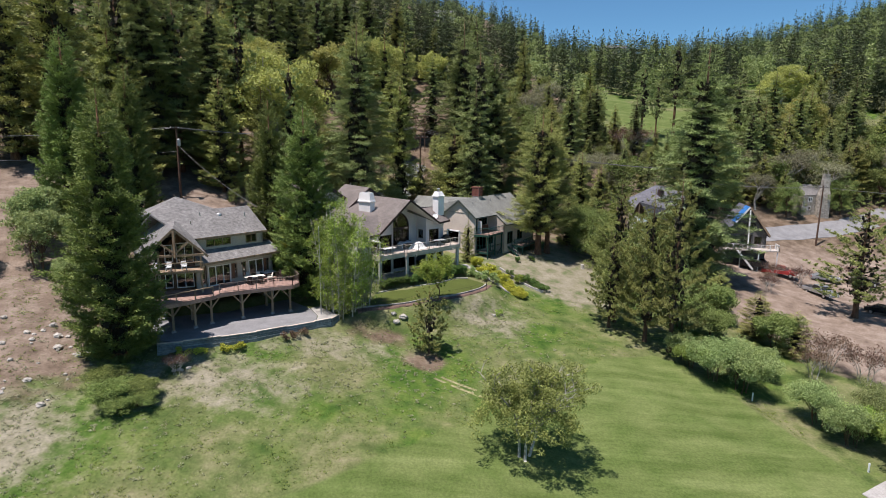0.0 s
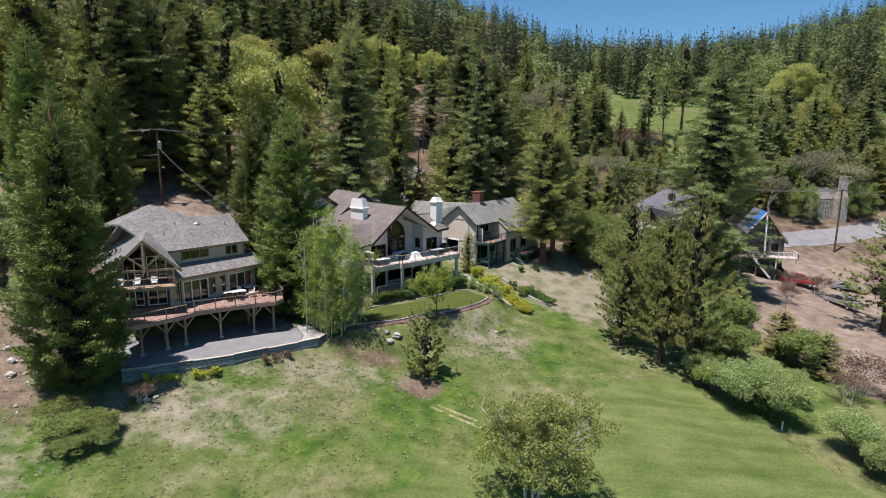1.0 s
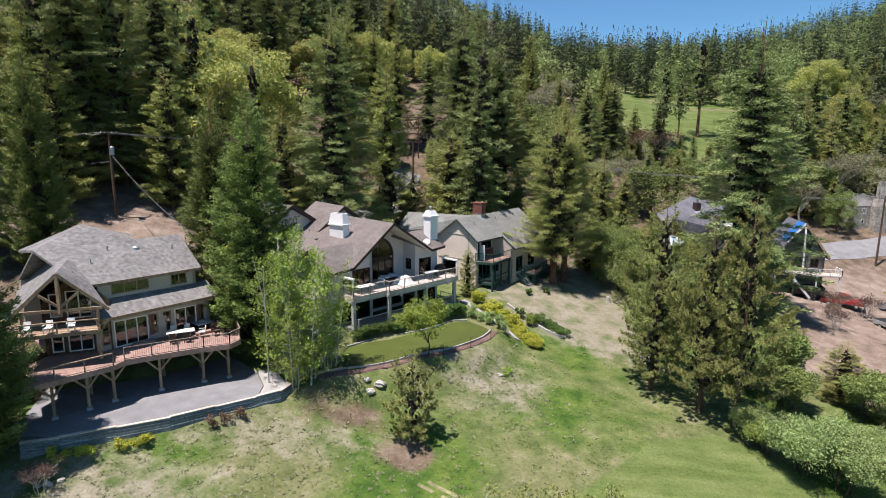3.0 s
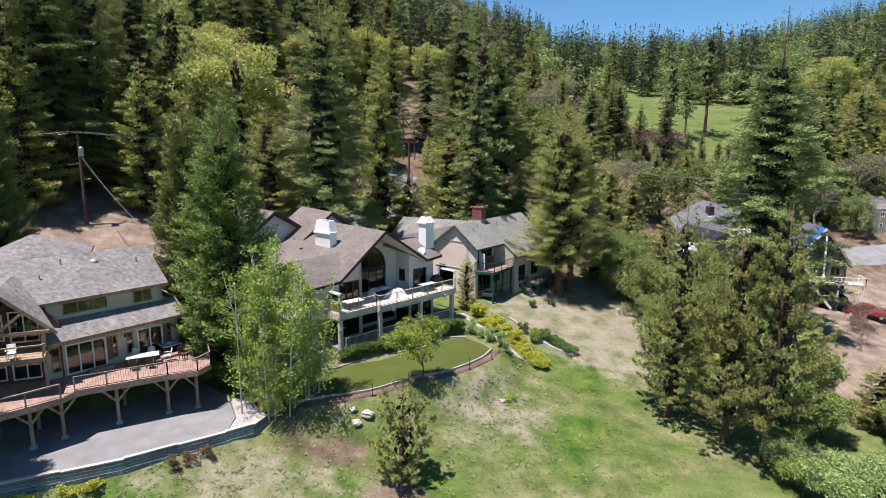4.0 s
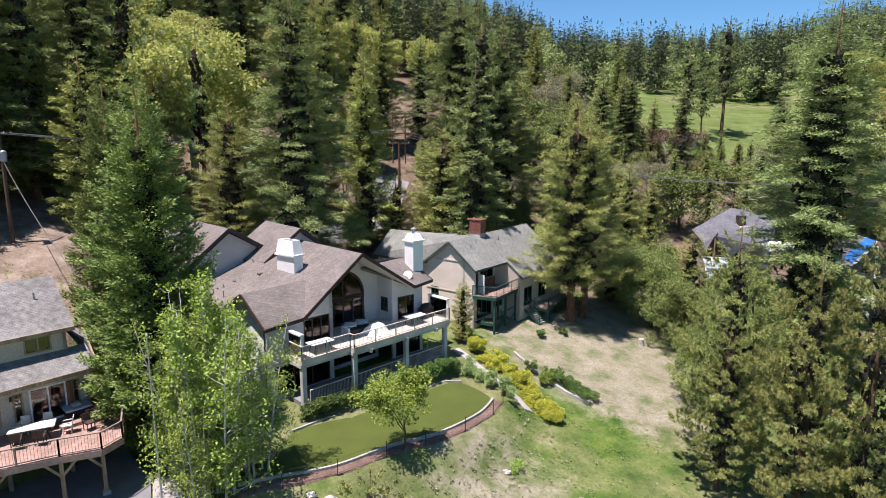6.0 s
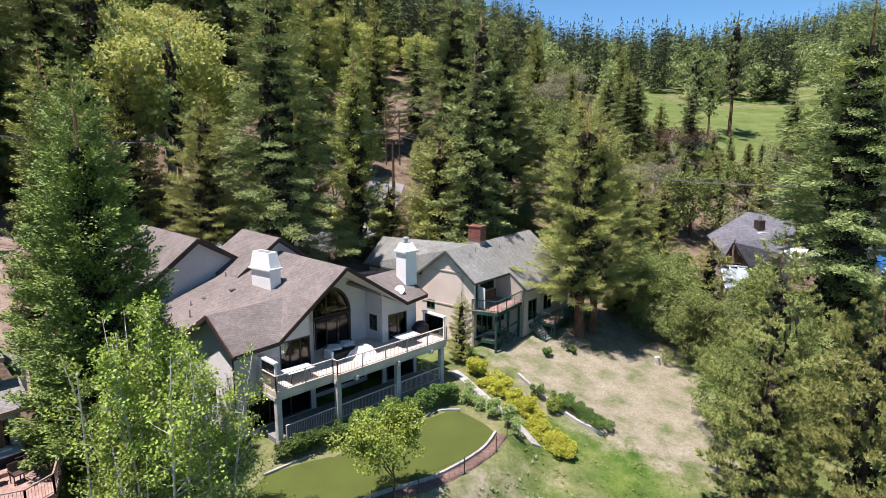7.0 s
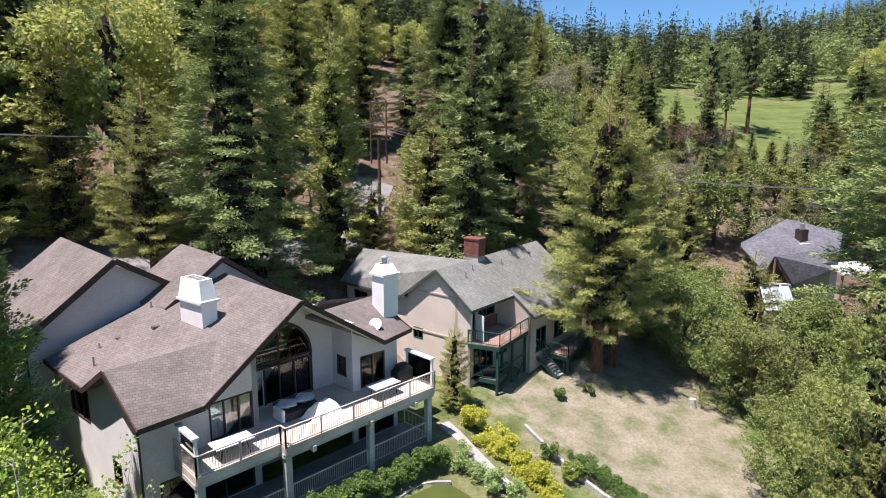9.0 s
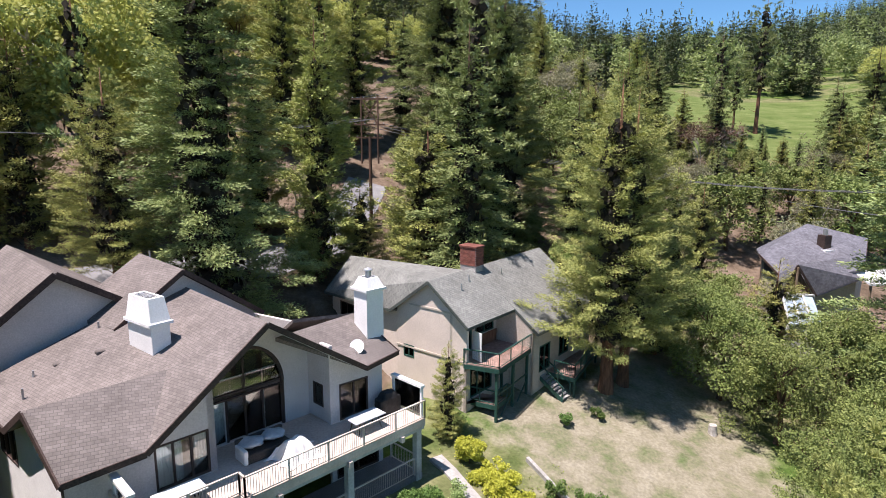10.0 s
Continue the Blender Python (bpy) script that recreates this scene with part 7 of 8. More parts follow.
mound("hedge", along((-7.6, 70.2), (-4.6, 72.4), 9, 1.25, 0.65, seed=2), "hedge", "clipped green hedge below the deck", 0.15)
mound("hedge", along((-4.2, 72.7), (2.9, 79.0), 18, 1.35, 0.7, seed=3), "hedge", "dense glossy green hedge below the deck", 0.15)
mound("shrub", along((4.9, 83.8), (8.0, 79.0), 9, 1.4, 0.9, 0.5, 4), "yellow", "row of yellow-green flowering shrubs beside the path", 0.15)
mound("shrub", along((8.0, 79.0), (10.6, 75.2), 8, 0.9, 1.0, 0.5, 5), "yellow", "low bright yellow spreading shrub at the path end", 0.15)
mound("shrub", along((3.9, 79.4), (7.7, 74.4), 8, 1.5, 0.75, 0.5, 6), "willow", "loose green shrub between lawn and path", 0.14, 260)
mound("shrub", [(9.6, 81.2, 1.3, 0.6)], "hedge", "rounded green shrub with pale blossom", 0.14)
mound("shrub", [(10.7, 79.6, 1.4, 0.7)], "spring", "rounded pale green shrub beside the low wall", 0.14)
mound("shrub", along((11.4, 80.9), (14.0, 78.5), 6, 1.0, 0.9, 0.2, 8), "hedge", "low spreading green juniper mound", 0.13)
mound("shrub", [(11.5, 88.3, 0.8, 0.5)], "hedge", "small clipped round bush at the steps", 0.1, 1100)
mound("shrub", [(13.9, 89.4, 0.75, 0.48)], "hedge", "small clipped round bush under the cedar", 0.1, 1100)
mound("shrub", along((-24.2, 51.0), (-22.6, 51.8), 3, 0.9, 0.6, 0.1, 11), "yellow", "yellow-green shrub below the timber wall", 0.14)
mound("shrub", along((-20.8, 52.6), (-19.4, 53.4), 3, 0.9, 0.6, 0.1, 12), "yellow", "bright leafy shrub below the timber wall", 0.14)
mound("shrub", along((-15.6, 55.6), (-14.2, 57.0), 3, 1.0, 0.6, 0.1, 13), "redbush", "russet shrub below the timber wall", 0.12)
mound("shrub", [(7.0, 68.4, 0.7, 0.55)], "spring", "small green bush on the pale meadow", 0.12)
for x, y, h in ((-19.4, 70.5, 9.8), (-18.9, 69.2, 7.0)):
    mound("shrub", [(x, y, h, 0.9), (x + 0.5, y + 0.4, h * 0.8, 0.8)], "yellow", "tall bright yellow-green shrub between house and sequoia", 0.2, 110)
mound("shrub", along((-12.2, 63.0), (-9.4, 64.8), 5, 1.6, 0.9, 0.3, 17), "willow", "green undergrowth beneath the birches", 0.18, 100)
curb("bed_wall", [(8.4, 84.2), (9.8, 81.9), (11.2, 79.9), (12.4, 78.6), (14.0, 77.6)], None, "concrete", "low pale garden wall at the yard edge", 0.22, 0.3)


def boulder(x, y, size, seed, label, group):
    g = Geo().blob((x, y, height(x, y) + size * 0.2), (size, size * 0.8, size * 0.6), seed, 7, 0.45)
    return single("boulder", g, "rock", label, "rock", group)


rnd = random.Random(31)
for k, (x, y, s) in enumerate(((-5.0, 61.9, 0.42), (-4.3, 62.5, 0.5), (-5.4, 62.6, 0.3), (6.4, 68.0, 0.3), (-23.6, 49.2, 0.3), (-23.0, 49.6, 0.25), (-24.1, 49.0, 0.2))):
    boulder(x, y, s, k, "pale weathered boulder on the dry meadow", "meadow boulders")
for k in range(46):
    x, y = rnd.uniform(-44, -31.5), rnd.uniform(42, 53)
    boulder(x, y, rnd.uniform(0.12, 0.42), 50 + k, "pale broken rock on the bare slope", "slope rocks")

# flagpole beside the parking pad
pole = thing("flagpole", (-13.3, 61.2, 0.4), "slim grey bare flagpole beside the concrete apron", "pole")
part("shaft", Geo().tube([(-13.3, 61.2, 0.3), (-13.3, 61.2, 5), (-13.3, 61.2, 10.2)], [0.06, 0.05, 0.03], 8), "tank", pole)
part("finial", Geo().lathe((-13.3, 61.2, 10.18), [(0.02, 0), (0.07, 0.06), (0.07, 0.1), (0.02, 0.16)], 10), "steel", pole)

# things on the timber house's deck
table((-20.9, 62.3, 3.73), 28, (2.2, 1.0), 0.74, "cream", "cream-topped dining table on the red-brown deck")
for k, (dx, dy, yaw) in enumerate(((-0.9, 0.55, 20), (0.1, 1.05, 28), (0.8, -0.55, 200), (-0.2, -1.0, 208), (1.45, 0.75, -60))):
    chair((-20.9 + dx, 62.3 + dy, 3.73), yaw, "furniture" if dy < 0 else "cream", "slatted dining chair drawn up to the deck table", "deck dining chairs")
for k, (x, y, yaw) in enumerate(((-28.4, 55.2, 20), (-27.2, 55.7, 10), (-25.9, 56.3, 30))):
    chair((x, y, 6.36), yaw, "white", "white garden chair on the upper balcony", "balcony chairs")
for x, y, yaw in ((-18.4, 63.4, 60), (-17.7, 64.2, 110), (-18.9, 64.4, -40)):
    chair((x, y, 3.73), yaw, "trim", "dark metal chair at the deck corner", "corner chairs")
tub = thing("fire_table", (-20.4, 65.3, 3.73), "dark square fire table with a grey top on the deck", "table")
part("base", Geo().box((-20.4, 65.3, 4.0), (1.2, 1.2, 0.55), 50, 0, 0, 0.06), "trim", tub)
part("top", Geo().box((-20.4, 65.3, 4.32), (1.45, 1.45, 0.1), 50, 0, 0, 0.03), "tabletop", tub)
part("lid", Geo().box((-20.4, 65.3, 4.42), (0.5, 0.5, 0.1), 50, 0, 0, 0.03), "cream", tub)
for (x, y) in ((-23.4, 61.2), (-19.6, 64.0)):
    single("door_step", Geo().box((x, y, 3.84), (1.6, 0.5, 0.2), 50, 0, 0, 0.03), "deck", "low red-brown wooden step at the doors", "step")


# ---- poles and lines ----
def utility_pole(x, y, top, label, arms=1, yaw=0.0, tank=True):
    z = height(x, y)
    ob = thing("utility_pole", (x, y, z), label, "utility pole")
    part("shaft", Geo().tube([(x, y, z - 1), (x, y, (z + top) / 2), (x, y, top)], [0.19, 0.16, 0.12], 8), "pole", ob)
    d = Vector((math.cos(radians(yaw)), math.sin(radians(yaw)), 0))
    c = Vector((x, y, 0))
    for k in range(arms):
        h = top - 0.35 - 1.5 * k
        part("crossarm", Geo().bar(c - d * 1.3 + Vector((0, 0, h)), c + d * 1.3 + Vector((0, 0, h)), 0.11, 0.13), "pole", ob)
        for s in (-1.15, -0.5, 0.5, 1.15):
            part("insulator", Geo().lathe(tuple(c + d * s + Vector((0, 0, h + 0.06))), [(0.03, 0), (0.06, 0.06), (0.03, 0.1), (0.05, 0.16), (0.02, 0.2)], 8), "tank", ob)
    if tank:
        o = c + Vector((0.35, -0.25, 0))
        part("transformer", Geo().lathe((o.x, o.y, top - 2.9), [(0.24, 0), (0.28, 0.05), (0.28, 0.9), (0.22, 1.0), (0.1, 1.08)], 14), "tank", ob)
    return ob


def cable(p, q, sag, label):
    p, q = Vector(p), Vector(q)
    pts = [p.lerp(q, k / 14) - Vector((0, 0, sag * 4 * (k / 14) * (1 - k / 14))) for k in range(15)]
    return single("overhead_cable", Geo().tube(pts, [0.03] * 15, 4), "wire", label, "cable", "overhead cables")


utility_pole(-40.2, 87.2, 21.3, "brown utility pole with crossarm and grey transformer", 1, 75)
for k, s in enumerate((-1.15, 0.5, 1.15)):
    dx, dy = 0.26 * s, 0.97 * s
    cable((-40.2 + dx, 87.2 + dy, 21.1), (-90, 74 + s, 20.5), 1.3, "dark sagging power cable between the poles")
    cable((-40.2 + dx, 87.2 + dy, 21.1), (-5.2 + 0.8 * s, 115.6, 22.2), 1.4, "dark sagging power cable above the roofs")
cable((-40.2, 87.2, 18.6), (-23, 70.5, 11.3), 0.6, "thin service cable down to the house")
cable((-40.2, 87.2, 17.6), (-90, 74, 17), 1.2, "thick dark telephone cable between the poles")


def pole_frame(x, y):
    z = height(x, y)
    ob = thing("pole_frame", (x, y, z), "two-legged grey utility frame with braced crossarms", "utility pole")
    part("pole", Geo().tube([(x, y, z - 1), (x, y, 20.4)], [0.22, 0.16], 8), "pole", ob)
    for s in (-0.9, 0.9):
        part("shaft", Geo().tube([(x + s, y, 17.4), (x + s, y, 24.6)], [0.11, 0.09], 8), "pole", ob)
    for h, w in ((24.3, 2.0), (21.6, 1.7), (20.2, 1.5)):
        part("crossarm", Geo().bar((x - w, y, h), (x + w, y, h), 0.16, 0.18), "pole", ob)
        for s in (-0.9, -0.3, 0.3, 0.9):
            part("insulator", Geo().lathe((x + s * w, y, h + 0.06), [(0.03, 0), (0.07, 0.07), (0.03, 0.12), (0.06, 0.2)], 8), "tank", ob)
    part("brace", Geo().bar((x - 0.9, y, 21.6), (x + 0.9, y, 24.2), 0.1, 0.14), "pole", ob)
    part("brace", Geo().bar((x + 0.9, y, 21.6), (x - 0.9, y, 24.2), 0.1, 0.14), "pole", ob)
    return ob


pole_frame(-5.2, 116)
for s in (-1.5, 0, 1.5):
    cable((-5.2 + s, 116, 24.4), (8 + s, 160, 36), 1.5, "power cable climbing the hillside")
    cable((-5.2 + s, 116, 21.7), (60, 125 + s, 14), 2.0, "power cable across the valley")
utility_pole(76.0, 117.3, 11.5, "brown utility pole beside the road", 1, 20, False)
for s in (-1, 1):
    cable((76, 117.3 + s, 11.2), (130, 120 + s, 9), 1.0, "dark power cable beside the road")
    cable((76, 117.3 + s, 11.2), (44, 122 + s, 13), 1.0, "dark power cable between the trees")


# ---- neighbours ----
def slate_house():
    ob = thing("house", (40, 109, 0), "slate-roofed house with a timber gable and glazed sunroom among trees", "house")
    r = "slateroof"
    peak, right, left, low, front = (40.6, 112, 11.65), (46.3, 111, 10.3), (33.8, 108, 9.2), (34.2, 103.6, 7.4), (42.2, 105.2, 8.3)
    roof_plane(ob, (peak, left, low), r)
    roof_plane(ob, (peak, low, front, right), r)
    roof_plane(ob, (peak, right, (46.0, 117.5, 8.0), (38.6, 117.5, 8.0)), r)
    roof_plane(ob, (peak, (38.6, 117.5, 8.0), left), r)
    ga, gl, gr = (34.65, 103.0, 9.15), (33.4, 102.5, 7.2), (36.8, 103.3, 6.3)
    roof_plane(ob, (ga, gr, (41.6, 104.8, 7.5), (41.5, 106.6, 9.2)), r)
    roof_plane(ob, (ga, (36.5, 106.4, 9.1), (34.0, 105.0, 7.7), gl), r)
    for p, q in ((ga, gl), (ga, gr), (left, low), (front, right)):
        fascia(ob, p, q, "trim", 0.2)
    base = [(34.4, 104.2), (42.0, 105.8), (46.0, 110.6), (45.4, 117), (39.0, 117), (34.3, 108)]
    for k, (p, q) in enumerate(zip(base, base[1:] + base[:1])):
        wall(ob, p, q, -1.5, 7.1 if k != 1 else [(0, 7.8), (1, 9.8)], "tan", [(1.2, 3.4, 4.0, 6.0)] if k == 0 else ())
    window(ob, base[0], base[1], 1.2, 3.4, 4.0, 6.0, "white", 2)
    wall(ob, (33.7, 102.9), (36.6, 103.6), -1.0, [(0, 7.0), (0.36, 8.9), (1, 6.2)], "bark", [(0.5, 1.3, 5.4, 7.2), (1.45, 2.3, 5.4, 6.7)])
    window(ob, (33.7, 102.9), (36.6, 103.6), 0.5, 1.3, 5.4, 7.2, "timber", 1)
    window(ob, (33.7, 102.9), (36.6, 103.6), 1.45, 2.3, 5.4, 6.7, "timber", 0)
    part("king_post", Geo().bar((34.65, 102.9, 6.6), (34.65, 102.9, 8.9), 0.14, 0.14), "timber", ob)
    for k in range(3):
        x, dx = 33.25 + k * 1.08, 1.0
        part("skylight_pane", Geo().prism([(x - 0.15, 100.6 + 0.22 * k, 4.35), (x - 0.15 + dx, 100.82 + 0.22 * k, 4.35), (x + dx, 102.75 + 0.22 * k, 6.15), (x, 102.5 + 0.22 * k, 6.5 - 0.12 * k)], (0, 0, -0.03)), "paneblue", ob)
        part("glazing_bar", Geo().bar((x - 0.2, 100.55 + 0.22 * k, 4.4), (x - 0.04, 102.5 + 0.22 * k, 6.55 - 0.12 * k), 0.12, 0.12), "white", ob)
    part("sill_beam", Geo().bar((33.0, 102.45, 6.65), (36.6, 103.3, 6.25), 0.2, 0.16), "white", ob)
    part("sunroom_wall", Geo().prism([(33.0, 100.6, -1.2), (36.4, 101.4, -1.2), (36.4, 101.4, 4.3), (33.0, 100.6, 4.3)], (-0.1, 0.2, 0)), "white", ob)
    part("porch_roof", Geo().prism([(41.6, 103.4, 7.3), (46.0, 104.4, 7.2), (45.6, 107.0, 8.0), (41.4, 105.4, 8.0)], (0, 0, -0.15)), "white", ob, "pale flat porch roof")
    part("porch_post", Geo().box((41.8, 103.6, 3.2), (0.16, 0.16, 8.0), 10), "timber", ob)
    part("porch_post", Geo().box((45.6, 104.5, 3.0), (0.16, 0.16, 8.0), 10), "timber", ob)
    part("chimney", Geo().box((40.3, 108.5, 10.2), (0.85, 0.85, 1.6), 18), "trim", ob, "dark square chimney")
    part("chimney_cap", Geo().tube([(40.3, 108.5, 10.9), (40.3, 108.5, 11.6)], [0.22, 0.22], 10), "tank", ob)
    part("flashing", Geo().box((40.3, 108.3, 9.5), (1.3, 1.3, 0.25), 18), "white", ob)
    return ob


slate_house()


def a_frame_cabin():
    x0, y0 = 54.8, 104.6
    zf = 0.9
    ob = thing("cabin", (x0, y0, -3.2), "steep-roofed dark cabin with white balcony and blue tarpaulin", "house")
    d, n = Vector((0.97, -0.24, 0)), Vector((-0.24, -0.97, 0))
    c = Vector((x0, y0, 0))
    w = lambda a, o, z: tuple(c + d * a + n * o + Vector((0, 0, z)))
    k = lambda a, o: w(a, o, 0)[:2]
    top, tb = w(0.3, 0.7, 8.4), w(0.3, -8, 8.4)
    roof_plane(ob, (top, w(-3.4, 0.7, 3.4), w(-3.4, -8, 3.4), tb), "slateroof")
    roof_plane(ob, (top, tb, w(4.0, -8, 3.2), w(4.0, 0.7, 3.2)), "slateroof")
    part("tarpaulin", Geo().prism([Vector(w(0.25, 0.5, 8.42)), Vector(w(-1.9, 0.5, 5.55)), Vector(w(-1.9, -2.6, 5.55)), Vector(w(0.25, -2.6, 8.42))], (-0.03, 0, 0.04)), "tarp", ob, "blue tarpaulin on the roof")
    part("barge_board", Geo().bar(w(0.3, 0.75, 8.4), w(-1.9, 0.75, 5.5), 0.08, 0.28), "white", ob)
    part("barge_board", Geo().bar(w(0.3, 0.75, 8.4), w(4.0, 0.75, 3.2), 0.08, 0.28), "timber", ob)
    holes = [(0.6, 1.8, 1.6, 3.0), (2.3, 4.2, 1.0, 3.3), (4.7, 5.9, 1.6, 3.0), (2.4, 3.4, 4.2, 5.4), (3.7, 4.7, 4.2, 5.4)]
    wall(ob, k(-3.1, 0), k(3.6, 0), -3.2, [(0, 3.6), (0.5, 8.1), (1, 3.4)], "greyroof", holes)
    for hl in holes:
        window(ob, k(-3.1, 0), k(3.6, 0), *hl, "trim", 1)
    wall(ob, k(-3.1, -7.8), k(-3.1, 0), -3.2, 3.6, "greyroof")
    wall(ob, k(3.6, 0), k(3.6, -7.8), -3.2, 3.4, "greyroof")
    wall(ob, k(3.6, -7.8), k(-3.1, -7.8), -3.2, [(0, 3.4), (0.5, 8.1), (1, 3.6)], "greyroof")
    part("king_post", Geo().bar(w(0.3, 1.6, zf), w(0.3, 0.9, 7.9), 0.2, 0.2), "white", ob)
    part("balcony_floor", Geo().prism([w(-3.8, 0, zf), w(5.2, 0, zf), w(5.2, 2.6, zf), w(-3.8, 2.6, zf)], (0, 0, -0.18)), "deckpale", ob)
    railing(ob, [k(-3.8, 0.1), k(-3.8, 2.6), k(5.2, 2.6), k(5.2, 0.1)], zf, 1.0, "white", 0.16, 1.6)
    for a in (-3.6, -1.0, 2.0, 5.0):
        x, y = k(a, 2.45)
        z = height(x, y)
        part("post", Geo().box((x, y, (zf + z) / 2 - 0.2), (0.16, 0.16, zf - z)), "white", ob)
    for i in range(9):
        part("tread", Geo().box(w(-1.6 + i * 0.28, 3.1, zf - 0.15 - i * 0.36), (0.3, 1.0, 0.06), -14), "white", ob)
    part("stringer", Geo().bar(w(-1.8, 3.6, zf), w(1.0, 3.6, zf - 3.3), 0.06, 0.3), "white", ob)
    return ob


a_frame_cabin()


def stone_house():
    x, y = 82, 131
    z = height(x, y)
    ob = thing("house", (x, y, z), "fieldstone house with a broad tapering stone chimney", "house")
    base = [(x - 2.6, y - 2), (x + 3.4, y - 0.6), (x + 2.4, y + 4), (x - 3.6, y + 2.6)]
    for i, (p, q) in enumerate(zip(base, base[1:] + base[:1])):
        h = [(0, z + 3.9), (1, z + 3.9)] if i % 2 == 0 else [(0, z + 3.9), (0.5, z + 6), (1, z + 3.9)]
        wall(ob, p, q, z - 2, h, "stonewall", [(1.4, 2.4, z + 2.4, z + 3.4), (1.5, 2.2, z + 0.5, z + 1.3)] if i == 0 else ())
    window(ob, base[0], base[1], 1.4, 2.4, z + 2.4, z + 3.4, "white", 1)
    window(ob, base[0], base[1], 1.5, 2.2, z + 0.5, z + 1.3, "white", 0)
    a, b = ((base[0][0] + base[3][0]) / 2, (base[0][1] + base[3][1]) / 2, z + 6.1), ((base[1][0] + base[2][0]) / 2, (base[1][1] + base[2][1]) / 2, z + 6.1)
    roof_plane(ob, (a, (*base[0], z + 3.8), (*base[1], z + 3.8), b), "greyroof")
    roof_plane(ob, (a, b, (*base[2], z + 3.8), (*base[3], z + 3.8)), "greyroof")
    cx, cy = x + 1.9, y - 1.9
    pts = []
    for h, s in ((-2, 1.15), (3.8, 1.1), (5.4, 0.75), (8.6, 0.62)):
        pts += [(cx + i * s, cy + j * s * 0.7, z + h) for i, j in ((-1, -1), (1, -1), (1, 1), (-1, 1))]
    faces = [(r * 4 + i, r * 4 + (i + 1) % 4, (r + 1) * 4 + (i + 1) % 4, (r + 1) * 4 + i) for r in range(3) for i in range(4)] + [(12, 13, 14, 15)]
    part("stone_chimney", Geo().add(pts, faces), "stonewall", ob, "tall tapering fieldstone chimney")
    return ob


stone_house()


def small_house(x, y, yaw, size, mat, roof, label):
    z = height(x, y)
    ob = thing("house", (x, y, z), label, "house")
    m = pose(x, y, z, 0, 0, yaw)
    w = lambda a, b, h: tuple(m @ Vector((a, b, h)))
    k = lambda a, b: w(a, b, 0)[:2]
    l, d, h = size
    roof_plane(ob, (w(-l / 2 - 0.4, 0, h + d * 0.35), w(-l / 2 - 0.4, -d / 2 - 0.4, h), w(l / 2 + 0.4, -d / 2 - 0.4, h), w(l / 2 + 0.4, 0, h + d * 0.35)), roof)
    roof_plane(ob, (w(-l / 2 - 0.4, 0, h + d * 0.35), w(l / 2 + 0.4, 0, h + d * 0.35), w(l / 2 + 0.4, d / 2 + 0.4, h), w(-l / 2 - 0.4, d / 2 + 0.4, h)), roof)
    hole = [(l * 0.2, l * 0.42, z + h * 0.3, z + h * 0.72), (l * 0.6, l * 0.8, z + h * 0.3, z + h * 0.72)]
    wall(ob, k(-l / 2, -d / 2), k(l / 2, -d / 2), z - 2, z + h, mat, hole)
    for hl in hole:
        window(ob, k(-l / 2, -d / 2), k(l / 2, -d / 2), *hl, "white", 1)
    for a, b in (((l / 2, -d / 2), (l / 2, d / 2)), ((-l / 2, d / 2), (-l / 2, -d / 2))):
        wall(ob, k(*a), k(*b), z - 2, [(0, z + h), (0.5, z + h + d * 0.33), (1, z + h)], mat)
    wall(ob, k(l / 2, d / 2), k(-l / 2, d / 2), z - 2, z + h, mat)
    return ob


small_house(7.2, 117, 12, (5, 5, 3.2), "trim", "greenroof", "small dark shed with a grey roof among the trunks")
small_house(-55, 112, -8, (9, 6, 3.2), "tan", "white", "pale-roofed cabin glimpsed between the trunks")
small_house(-4, 395, 10, (14, 9, 7), "whitestucco", "slateroof", "distant pale house high on the wooded ridge")
small_house(150, 560, 0, (22, 10, 6), "tan", "slateroof", "distant tan house on the skyline")


